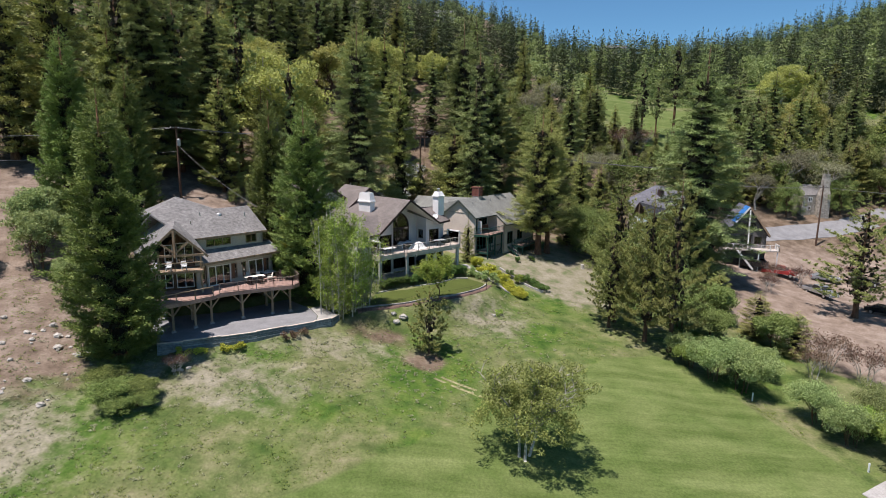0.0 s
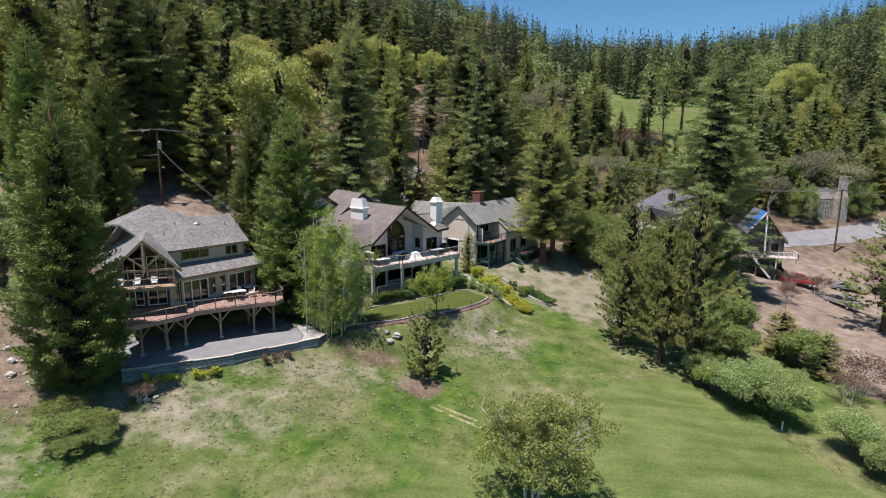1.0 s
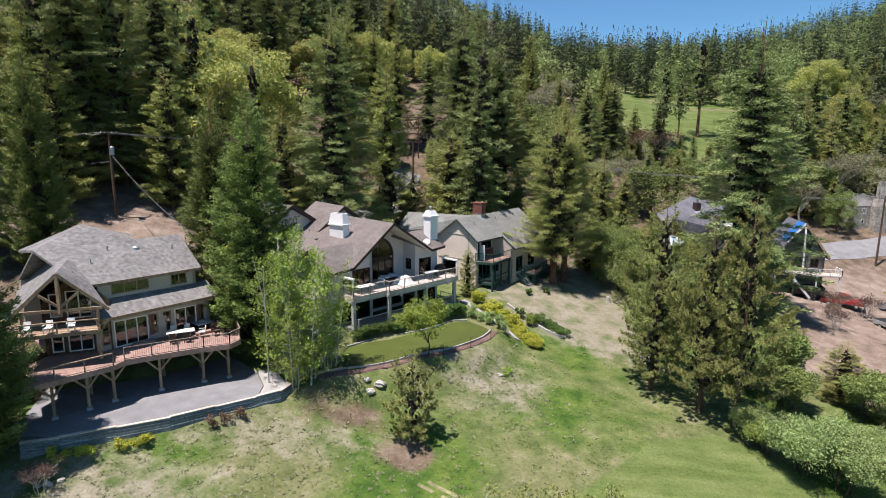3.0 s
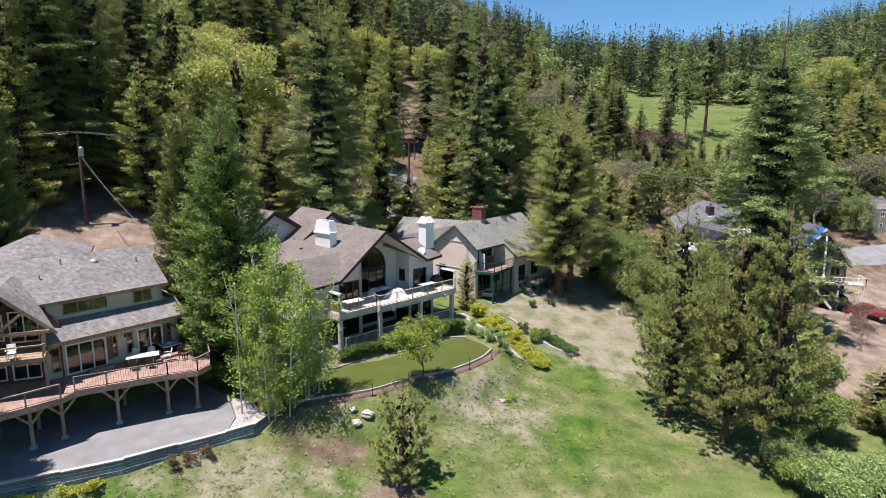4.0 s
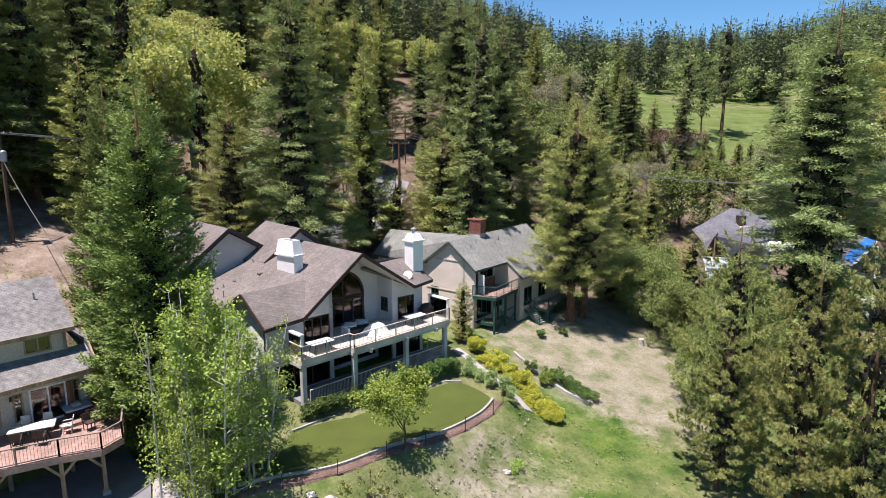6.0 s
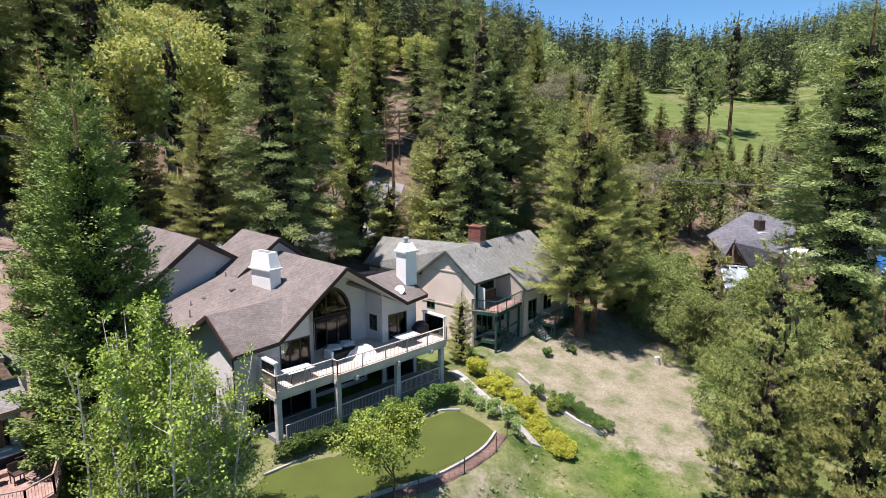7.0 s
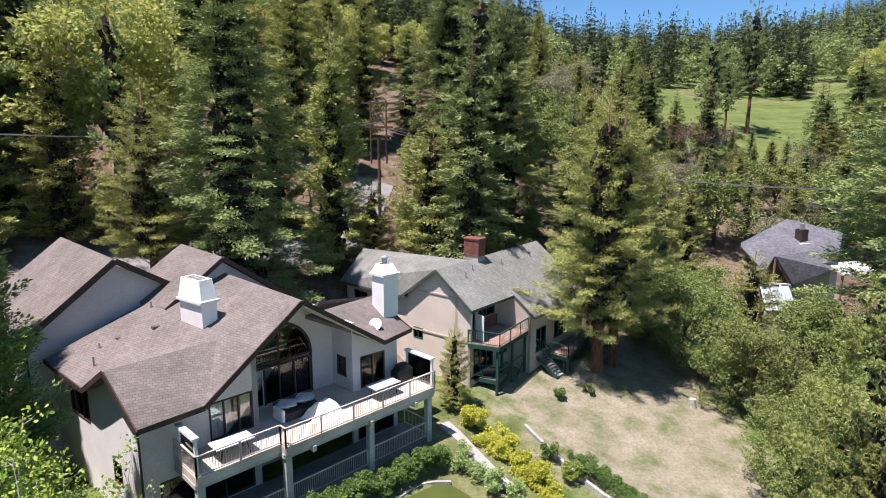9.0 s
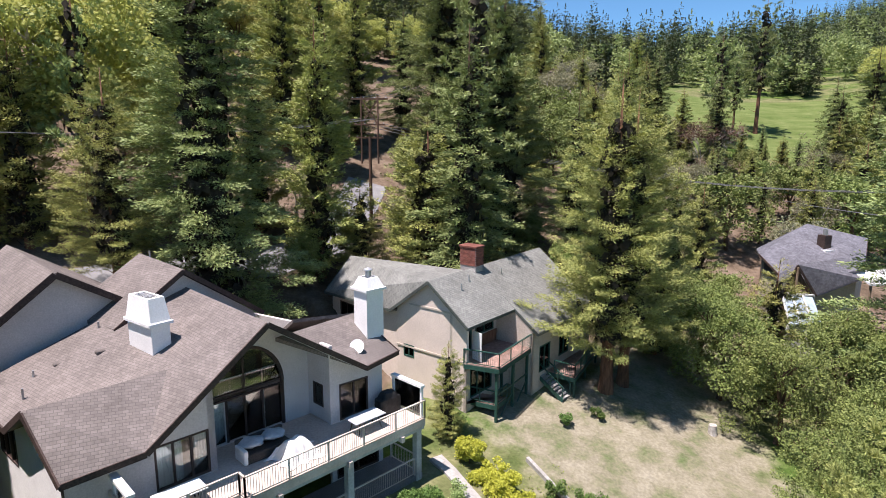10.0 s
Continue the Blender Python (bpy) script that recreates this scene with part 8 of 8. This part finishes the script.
# ---- vehicles ----
def vehicle(name, x, y, yaw, paint, kind, label):
    z = height(x, y)
    ob = thing(name, (x, y, z), label, "truck" if kind == "pickup" else "car")
    m = pose(x, y, z, 0, 0, yaw)
    length, wide = (5.6, 1.95) if kind == "pickup" else (4.7, 1.82)
    if kind == "pickup":
        side = [(-2.8, 0.55), (2.7, 0.5), (2.8, 0.85), (2.65, 1.08), (1.3, 1.18), (-0.85, 1.18), (-2.8, 1.15)]
        cabin = [(1.25, 1.17), (0.62, 1.82), (-0.55, 1.86), (-0.85, 1.17)]
    else:
        side = [(-2.3, 0.45), (2.25, 0.4), (2.35, 0.7), (2.1, 0.85), (1.0, 0.98), (-1.7, 1.02), (-2.3, 0.95)]
        cabin = [(0.95, 0.97), (0.25, 1.46), (-1.0, 1.48), (-1.9, 1.0)]

    def shell(profile, half, inset):
        n = len(profile)
        pts = []
        for s in (-1, 1):
            pts += [m @ Vector((a, s * (half - inset * (h - profile[0][1]) / 0.7 if inset else half), h)) for a, h in profile]
        faces = [tuple(range(n)), tuple(range(2 * n - 1, n - 1, -1))] + [(i, n + i, n + (i + 1) % n, (i + 1) % n) for i in range(n)]
        return Geo().add(pts, faces)

    body = part("body", shell(side, wide / 2, 0), paint, ob)
    bevel = body.modifiers.new("rounded", "BEVEL")
    bevel.width, bevel.segments = 0.07, 2
    part("cabin", shell(cabin, wide / 2 - 0.06, 0.14), paint, ob)
    part("windscreen", shell([(cabin[0][0] - 0.03, cabin[0][1] + 0.06), (cabin[1][0] + 0.05, cabin[1][1] - 0.06), (cabin[1][0] + 0.01, cabin[1][1] - 0.06), (cabin[0][0] - 0.09, cabin[0][1] + 0.06)], wide / 2 - 0.16, 0.1), "blackcloth", ob, "dark glazed windscreen")
    for s in (-1, 1):
        pts = [m @ Vector((a * 0.86 - 0.03, s * (wide / 2 - 0.055 - 0.14 * (h - cabin[0][1]) / 0.7), h)) for a, h in ((cabin[0][0], cabin[0][1] + 0.07), (cabin[1][0], cabin[1][1] - 0.07), (cabin[2][0], cabin[2][1] - 0.07), (cabin[3][0], cabin[3][1] + 0.07))]
        part("side_window", Geo().prism(pts, m.to_3x3() @ Vector((0, s * 0.02, 0))), "blackcloth", ob, "dark side glazing")
        for a in (length * 0.31, -length * 0.30):
            c, e = m @ Vector((a, s * (wide / 2 - 0.2), 0.36)), m @ Vector((a, s * (wide / 2 + 0.01), 0.36))
            tyre = part("wheel", Geo().tube([c, e], [0.37, 0.37], 16), "rubber", ob)
            part("rim", Geo().tube([e, e + (e - c) * 0.06], [0.22, 0.2], 12), "steel", tyre)
        part("headlight", Geo().box(tuple(m @ Vector((length / 2 - 0.06, s * wide * 0.36, 0.8 if kind == "pickup" else 0.66))), (0.16, 0.34, 0.16), yaw, 0, 0, 0.03), "white", ob)
        part("tail_light", Geo().box(tuple(m @ Vector((-length / 2 + 0.02, s * wide * 0.42, 0.95))), (0.08, 0.16, 0.25), yaw), "red", ob)
    part("bumper", Geo().box(tuple(m @ Vector((length / 2 - 0.02, 0, 0.5))), (0.16, wide * 0.94, 0.2), yaw, 0, 0, 0.03), "steel" if kind == "pickup" else paint, ob)
    if kind == "pickup":
        part("grille", Geo().box(tuple(m @ Vector((length / 2 - 0.02, 0, 0.82))), (0.06, wide * 0.5, 0.26), yaw), "trim", ob)
        part("bed_cover", Geo().prism([m @ Vector(p) for p in ((-2.72, -0.86, 1.17), (-0.9, -0.86, 1.17), (-0.9, 0.86, 1.17), (-2.72, 0.86, 1.17))], (0, 0, 0.03)), "blackcloth", ob, "black bed cover")
    return ob


vehicle("pickup_truck", 61.6, 92.2, -78, "silver", "pickup", "silver pickup truck parked on the dirt lot")
vehicle("sedan", 67.6, 100.4, -20, "silver", "sedan", "blue-grey car parked at the road edge")
vehicle("pickup_truck", 59.6, 100.6, -35, "red", "pickup", "red pickup truck parked behind bare shrubs")
vehicle("sedan", 73.5, 99.0, -30, "black", "sedan", "black car parked beside the road")
vehicle("sedan", 66.5, 84.5, -50, "black", "sedan", "dark car half hidden under the pine")


def trailer():
    x, y = 55.4, 102.4
    z = height(x, y)
    ob = thing("dump_trailer", (x, y, z), "black dump trailer full of rubble in front of the cabin", "trailer")
    yaw = -18
    m = pose(x, y, z, 0, 0, yaw)
    for s in (-1, 1):
        part("side_panel", Geo().box(tuple(m @ Vector((0, s * 0.95, 1.25))), (4.0, 0.08, 1.1), yaw), "black", ob)
        part("end_panel", Geo().box(tuple(m @ Vector((s * 1.98, 0, 1.25))), (0.08, 1.9, 1.1), yaw), "black", ob)
        for a in (-1.2, -0.4, 0.4, 1.2):
            part("rib", Geo().box(tuple(m @ Vector((a, s * 1.02, 1.25))), (0.08, 0.08, 1.1), yaw), "black", ob)
        for a in (-0.45, 0.45):
            c = m @ Vector((a, s * 1.0, 0.36))
            part("wheel", Geo().tube([c, c + m.to_3x3() @ Vector((0, s * 0.22, 0))], [0.36, 0.36], 14), "rubber", ob)
    part("bed", Geo().box(tuple(m @ Vector((0, 0, 0.7))), (4.0, 1.9, 0.12), yaw), "black", ob)
    part("load", Geo().blob(tuple(m @ Vector((0, 0, 1.3))), (1.7, 0.85, 0.5), 9, 10, 0.4), "rock", ob, "heap of grey rubble")
    return ob


trailer()
for k, (x, y) in enumerate(((31.9, 55.2), (36.2, 44.4))):
    stake = thing("marker_stake", (x, y, height(x, y)), "white marker stake at the fairway edge", "stake", "marker stakes")
    part("stake_body", Geo().box((x, y, height(x, y) + 0.35), (0.1, 0.1, 1.0)), "white", stake)
stump = thing("stump", (22.0, 89.7, height(22.0, 89.7)), "cut grey tree stump at the yard edge", "stump")
part("stump_body", Geo().lathe((22.0, 89.7, height(22.0, 89.7) - 0.2), [(0.36, 0), (0.3, 0.3), (0.27, 0.85), (0.2, 0.88)], 12), "palebark", stump)

# ---- where the trees stand ----
for x, y, s, w in ((-29.2, 49.6, 1.02, 0.95), (-39.6, 73, 0.92, 0.75), (-46.5, 72, 1.02, 0.9)):
    plant(sequoia, x, y, s, x * 40, 0, w)
for x, y, s, w in ((-16.2, 67.4, 0.97, 1.0), (-22.4, 74.6, 0.95, 0.86)):
    plant(sequoia_slim, x, y, s, x * 31, 0, w)
for x, y, s, w in ((15.3, 92.9, 0.9, 1.02), (17.0, 94.4, 0.86, 0.95)):
    plant(cedar, x, y, s, x * 57, 0, w)
for x, y, s, w in ((3.6, 85.6, 0.62, 0.8), (1.5, 105, 1.6, 1.2), (21.5, 100.5, 0.9, 1.2),
                   (29.6, 97.0, 1.1, 1.1), (-4.5, 104.0, 0.95, 1.2), (40, 70.5, 0.62, 1.5), (42.4, 66.5, 0.55, 1.6),
                   (38.5, 78.5, 0.6, 1.5), (31.5, 79.5, 0.8, 1.2), (-34, 66, 0.6, 1.3), (-38, 60, 0.5, 1.3)):
    plant(young_cedar, x, y, s, x * 83, 0, w)
for k, (x, y, s, w) in enumerate(((22.0, 71.2, 1.04, 0.9), (24.4, 66.1, 1.02, 0.85), (26.6, 64.0, 1.16, 0.8), (20.8, 69.0, 0.7, 0.9), (60.4, 82, 1.0, 1.35))):
    plant(pine if k % 2 else pine_b, x, y, s, k * 77, 0, w)
plant(small_pine, -1.2, 57.8, 1.05, 20)
plant(maple, -0.4, 66.9, 1.02, 60)
plant(weeping, 7.2, 43.0, 0.98, 35, 0, 1.02)
for x, y, s in ((-44, 61, 1.1), (-47, 65, 1.2), (-40.5, 64, 0.9), (-38.5, 57.5, 0.7), (-50, 58, 1.0)):
    plant(sapling, x, y, s, x * 17)
for x, y, s in ((-10.6, 62.4, 1.02), (-12.3, 63.6, 0.96), (-9.2, 63.9, 0.84), (-11.3, 61.6, 0.7)):
    plant(aspen, x, y, s, x * 50)
for x, y, s, w in ((40.5, 93.0, 1.05, 1.15), (104, 116, 0.9, 1.0)):
    plant(big_fir, x, y, s, x * 13, 0, w)
plant(big_fir, -14.2, 94.6, 1.0, 30, 0, 0.98)
plant(cedar, -20.8, 93.4, 0.66, 100, 0, 1.1)
for x, y, s in ((-36, 93.5, 0.85), (-46.5, 86.5, 0.9), (-31, 98.5, 0.8), (-53.5, 97, 1.2), (-64, 86, 1.2), (-57, 103, 1.2), (-59, 90, 1.4), (-50, 106, 1.4)):
    plant(wood_cedar, x, y, s, x * 47)
for x, y, s, w in ((-47, 93, 0.95, 1.1), (-40, 101, 0.85, 1.1), (3.2, 117, 0.95, 1.0), (9.0, 114, 0.85, 1.0)):
    plant(big_fir, x, y, s, x * 19, 0, w)
for x, y, s, w in ((-44, 96.5, 0.9, 1.0), (-35.5, 101, 0.85, 1.0), (-49, 89, 0.95, 1.0), (-26.5, 100, 0.7, 0.9), (6.2, 111.5, 0.95, 1.1), (66.6, 175, 0.86, 1.0), (54, 165, 0.66, 1.1), (60, 171, 0.5, 1.0)):
    plant(tall_pine, x, y, s, x * 23, 0, w)
for k, (x, y, s) in enumerate(((78, 150, 0.75), (84, 146, 0.8), (90, 152, 0.7), (96, 158, 0.8), (80, 158, 0.62), (88, 162, 0.7), (102, 150, 0.8), (44, 156, 0.5), (48, 151, 0.55), (41, 162, 0.6), (38, 152, 0.6), (104, 168, 0.8), (50, 158, 0.36), (73, 146, 0.5), (68, 142, 0.55), (72, 149, 0.55), (76, 142, 0.65), (70, 137, 0.5), (72, 140, 0.7), (78, 146, 0.85), (74, 152, 0.8), (80, 140, 0.7), (83, 152, 0.85), (63, 143, 0.55), (65.5, 147, 0.6), (61, 138, 0.45), (67, 151, 0.6), (69, 145, 0.7))):
    plant((fir_b, wood_cedar, fir, wood_cedar_b)[k % 4], x, y, s, k * 53)
for x, y, s in ((-14, 133, 1.05), (-18.5, 130, 1.1), (-10, 137, 1.0), (-22, 138, 1.0), (-12, 126, 0.8)):
    plant(wood_cedar_b, x, y, s, x * 41)
for x, y, s in ((-38.6, 97, 0.45), (-33, 90, 0.25), (24.0, 80.0, 0.62), (24.6, 94.5, 0.85), (26.4, 89.6, 0.75), (28.0, 83.0, 0.7), (31.5, 86.0, 0.72), (33, 93, 0.85), (36.5, 94.5, 0.75), (39.6, 96.4, 0.62), (-9, 101, 0.45), (2, 106.5, 0.5), (24.6, 98.5, 0.8), (43, 95.2, 0.5), (-5.2, 107, 0.5), (-1.2, 111, 0.5), (41.5, 96.0, 0.75), (45.5, 97.5, 0.8), (75.5, 128, 0.75), (88.5, 130, 0.8), (91, 137, 0.9), (84, 138, 0.8), (79, 137, 0.7)):
    plant(canyon_oak, x, y, s, x * 33)
for x, y, s, w in ((-30.5, 106, 1.46, 1.0), (-42.5, 129, 1.12, 1.15), (-23.5, 165, 0.85, 1.3), (-15, 171, 0.72, 1.4), (-33, 158, 0.7, 1.2), (108, 194, 1.05, 1.2), (98, 167, 0.9, 1.3)):
    plant(oak, x, y, s, x * 71, 0, w)
for x, y, s in ((112, 178, 1.1), (92, 160, 0.9), (118, 160, 1.1), (95, 141, 0.9), (108, 140, 1.0), (-12.8, 113.5, 0.6), (-2, 114, 0.45), (70, 131, 0.8), (78, 135, 1.1), (88, 138, 1.1), (104, 126, 1.1), (52, 128, 0.7), (44, 118, 0.8), (36, 126, 0.7), (58, 136, 0.5)):
    plant(grey_oak, x, y, s, x * 91)
bright_bush = broadleaf("willow_shrub", "leafy bright green willow shrub at the fairway edge", "shrub", "bark", "brightbush", 37, 3.6, 0.05, 0.8, 3, 5, 0.62, 200, 0.13, 0.85, extra=50)
for x, y, s in ((40.4, 45.4, 1.25), (43.2, 47.0, 1.2), (38.8, 49.4, 0.8), (27.6, 60.6, 0.7), (33.2, 60.4, 0.8)):
    plant(bright_bush, x, y, s, x * 37)
retire(bright_bush)
for x, y, s in ((29.5, 58.8, 1.15), (31.6, 57.0, 1.15), (36.4, 51.6, 1.0), (37.4, 48.4, 0.95), (41.2, 51.2, 1.0), (27.8, 62.4, 0.8), (36, 60, 0.8)):
    plant(bush, x, y, s, x * 37)
for x, y, s in ((30.6, 70.8, 0.9), (33.6, 68.2, 0.8), (36.2, 74.4, 1.0), (40.6, 67.4, 0.9), (34, 82, 1.0), (-33, 57, 0.8)):
    plant(dark_bush, x, y, s, x * 29)
for x, y, s in ((-26.6, 43.8, 0.5), (-25.0, 45.0, 0.42), (-28.0, 45.6, 0.48), (-25.6, 42.6, 0.36), (-24.4, 43.8, 0.34)):
    plant(juniper, x, y, s, x * 29, 0, 1.5)
for x, y, s in ((44.2, 62.8, 1.3), (46.8, 60.2, 1.2), (41.6, 61, 1.0), (52, 90, 0.8), (56.5, 97.2, 0.9), (60.5, 96.6, 1.0), (54, 94.5, 0.7), (72, 100, 1.0), (47, 152, 2.2), (51, 156, 2.0), (45, 157, 1.8), (-23.6, 48.6, 0.6)):
    plant(bare_bush, x, y, s, x * 61)

rnd = random.Random(5)
taken = [(-5.2, 116), (-5.2, 112), (-4.6, 107), (-15, 95.5), (-22, 95.5), (40.5, 92.5), (-29.5, 107), (-40, 118), (6, 112), (3, 117)]


LANE = [(-62, 76), (-39, 83.5), (-27, 93.2), (-23, 96.4), (-13, 104.5), (-9.6, 109), (-7.8, 117), (-7, 126)]


def free(x, y, gap):
    if any((x - a) ** 2 + (y - b) ** 2 < gap * gap for a, b in taken):
        return False
    spot = lambda outline: float(inside_depth(np.array([x]), np.array([y]), outline)[0])
    if spot(FAIRWAY) > -2 or spot(LOT) > -2 or spot(YARD) > -3 or spot(HOUSE_PAD) > -5:
        return False
    if any(abs((x - a) * (d - b) - (y - b) * (c - a)) / math.hypot(c - a, d - b) < 4.2 and min(a, c) - 3 < x < max(a, c) + 3 and min(b, d) - 3 < y < max(b, d) + 3
           for (a, b), (c, d) in zip(LANE[:-1], LANE[1:])):
        return False
    if abs(x + 2.5) < 5 and 104 < y < 124:
        return False
    if spot([(-38, 96), (-23, 96), (-20, 112), (-42, 122)]) > 0 or spot([(-26, 118), (-6, 118), (-4, 168), (-30, 168)]) > 0:
        return False
    if spot([(54, 98), (100, 98), (106, 132), (80, 131), (58, 126)]) > -1:
        return False
    if spot([(33, 98), (56, 98), (56, 122), (33, 122)]) > -2:
        return False
    return True


# low growth under the trees
under = random.Random(17)
grown = 0
while grown < 46:
    x, y = under.uniform(-46, 34), under.uniform(97, 136)
    if not free(x, y, 2.2) or (6 < x < 24 and y < 104) or (-17 < x < -4 and y < 112):
        continue
    taken.append((x, y))
    plant((wood_green_oak, young_cedar, wood_green_oak, wood_cedar)[grown % 4], x, y, (0.42, 0.55, 0.5, 0.3)[grown % 4] * under.uniform(0.7, 1.2), under.uniform(0, 360))
    grown += 1


# the nearer woods, tree by tree
kinds = (fir, fir_b, wood_cedar, tall_pine, fir, wood_cedar_b, wood_green_oak, wood_oak)
made = 0
while made < 300:
    x, y = rnd.uniform(-125, 160), 97 + 100 * rnd.random() ** 1.25
    if x < -42 and rnd.random() < 0.5:
        y = rnd.uniform(84, 130)
    bright = x > 14
    if made > 190:
        x, y = rnd.uniform(14, 120), rnd.uniform(104, 160)
        bright = True
    if (bright and y < 104) or (6 < x < 24 and y < 108) or not free(x, y, 4.2):
        continue
    taken.append((x, y))
    if bright and y < 188:
        tree, s, tall = ((wood_cedar, 0.6, 22), (wood_green_oak, 0.9, 11), (grey_oak, 0.85, 12), (fir_b, 0.6, 30), (wood_cedar, 0.5, 22), (wood_cedar_b, 0.6, 24), (wood_green_oak, 1.0, 11))[rnd.randrange(7)]
        s *= rnd.uniform(0.8, 1.2)
        if 0.30 < (x - 3) / (y - 40) < 0.57:
            # the low growth of the valley in front of the far fairway
            s = min(s, max(0.25, (rnd.uniform(15.5, 20.5) - height(x, y)) / tall))
    else:
        tree = kinds[rnd.randrange(8)]
        s = rnd.uniform(0.62, 1.0) * (1.2 if tree is wood_green_oak else 1)
    plant(tree, x, y, s, rnd.uniform(0, 360), 0, rnd.uniform(0.9, 1.15))
    made += 1


# the far woods, as one growth of dark conifers and one of paler broad crowns
def scatter(patterns, number, seed, near_y, depth, low, high, keep=None):
    out, count = [], 0
    g = np.random.default_rng(seed)
    while count < number:
        y = near_y + depth * g.random() ** 1.3
        x = g.uniform(-0.86, 0.86) * y + 8
        if float(inside_depth(np.array([x]), np.array([y]), FAIRWAY)[0]) > -3 or (keep and not keep(x, y)):
            continue
        s, a = g.uniform(low, high), g.uniform(0, 6.28)
        c, sn = math.cos(a), math.sin(a)
        v = patterns[count % len(patterns)] * s * [1, 1, g.uniform(0.85, 1.15)]
        out.append(np.stack([v[:, 0] * c - v[:, 1] * sn + x, v[:, 0] * sn + v[:, 1] * c + y, v[:, 2] + height(x, y)], 1))
        count += 1
    return np.concatenate(out)


def dome(seed, h, r):
    g = np.random.default_rng(seed)
    d = unit(g.normal(0, 1, (26, 3)) * [1, 1, 0.8] + [0, 0, 0.35])
    return clump_blades(seed, d * [r, r, r * 0.8] + [0, 0, h - r * 0.8], g.uniform(1.0, 1.9, 26), 15, 0.62)


firs = [np.concatenate(spray_blades(60 + i, 24, 3.4 + 0.5 * (i % 3), 0.05, 0.75 + 0.1 * (i % 3), 54, 1.4, 0.72, 7, droop=0.25, lift=0.08, ragged=0.45, thin=0.5, core_blades=3)) for i in range(6)]
small_firs = [np.concatenate(spray_blades(70 + i, 24, 3.4 + 0.5 * (i % 3), 0.05, 0.75 + 0.1 * (i % 3), 34, 1.8, 1.1, 4, droop=0.25, lift=0.08, ragged=0.35, thin=0.5, full=1.1, core_blades=3)) for i in range(6)]
domes = [dome(80 + i, 11, 5.0) for i in range(3)]
tagged(new("hill_woods", blade_mesh("hill_woods", scatter(firs, 330, 8, 178, 110, 0.5, 1.0), "farfir")), "dense dark conifers on the middle slope of the hill", "forest", kind="stuff")
tagged(new("far_woods", blade_mesh("far_woods", scatter(small_firs, 1500, 28, 280, 420, 0.45, 0.98), "farfir")), "dense dark conifer forest covering the far mountainside", "forest", kind="stuff")
tagged(new("far_cedars", blade_mesh("far_cedars", scatter(small_firs[1:], 500, 18, 200, 440, 0.45, 0.9), "fir")), "lighter green conifers scattered through the far forest", "forest", kind="stuff")
tagged(new("far_oaks", blade_mesh("far_oaks", scatter(domes, 260, 9, 185, 380, 0.6, 1.1), "willow")), "paler green oaks scattered through the far forest", "forest", kind="stuff")
for tree in (sequoia, sequoia_slim, cedar, young_cedar, pine, pine_b, small_pine, fir, fir_b, big_fir, tall_pine, oak, grey_oak, sapling, aspen, maple, weeping, bush, dark_bush, bare_bush, juniper, wood_oak, wood_green_oak, wood_cedar, wood_cedar_b, canyon_oak):
    retire(tree)


# ---- meadow grass ----
def grass(number, seed, mat, name, label, keep, blades, low, high, spread, thin):
    """Tufts of blades that fan out from a common foot."""
    g = np.random.default_rng(seed)
    x, y = g.uniform(-46, 34, number * 4), g.uniform(26, 84, number * 4)
    ok = keep(x, y, g)
    for outline, gap in ((MOWN, 0.3), (PARKING, 1.4), (TERRACE, 1.3), (HOUSE_PAD, 0.5), (PAD_1, 0.5), (LOT, 0), (YARD, -1.5)):
        ok &= inside_depth(x, y, outline) < -gap
    x, y = x[ok][:number], y[ok][:number]
    k = len(x)
    size = np.repeat(g.uniform(low, high, k), blades)
    x, y, z = (np.repeat(v, blades) for v in (x, y, land(x, y)))
    tall = size * g.uniform(0.6, 1.2, k * blades)
    lean = g.normal(0, spread, (k * blades, 3)) * [1, 1, 0]
    along = unit(lean + [0, 0, 0.55])
    p = np.stack([x, y, z - 0.02], 1) + lean * size[:, None] * 0.25 + along * tall[:, None] * 0.45
    side = unit(np.cross(along, g.normal(0, 0.35, (k * blades, 3)) + [0, 0, 1]))
    return tagged(new(name, blade_mesh(name, leaf_quads(p, along, side, tall, tall * thin), mat)), label, "grass", kind="stuff")


def drift(x, y):
    """Drifts of taller growth across the meadow."""
    return np.sin(x * 0.42 + 2 * np.sin(y * 0.31)) * np.cos(y * 0.5 + np.sin(x * 0.23)) + 0.5 * np.sin(x * 1.3 + y * 0.9)


def pale(x, y):
    return np.exp(-((x - 4) / 7) ** 2 - ((y - 66) / 6) ** 2) + 0.8 * np.exp(-((x + 14) / 16) ** 2 - ((y - 53) / 6) ** 2) + 0.8 * np.exp(-((x + 34) / 12) ** 2 - ((y - 40) / 10) ** 2)


def lush_spot(x, y, g):
    return g.random(x.shape) < np.clip(0.25 + 0.75 * (drift(x, y) > 0.15) - 0.8 * pale(x, y), 0.03, 1)


def herb_spot(x, y, g):
    return g.random(x.shape) < np.clip((drift(x + 9, y - 5) - 0.55) * 2, 0, 1) * (1 - 0.8 * np.clip(pale(x, y), 0, 1))


def dry_spot(x, y, g):
    return g.random(x.shape) < pale(x, y)


grass(9000, 41, "grass", "meadow_grass", "rough tufts of green meadow grass", lush_spot, 9, 0.09, 0.2, 0.9, 0.3)
grass(5000, 43, "herb", "meadow_herbs", "deep green leafy herbs in the damp meadow", herb_spot, 9, 0.06, 0.13, 0.9, 0.5)
grass(6500, 42, "drygrass", "dry_grass", "silvery pale tussocks of dry meadow grass", dry_spot, 16, 0.1, 0.24, 0.9, 0.28)
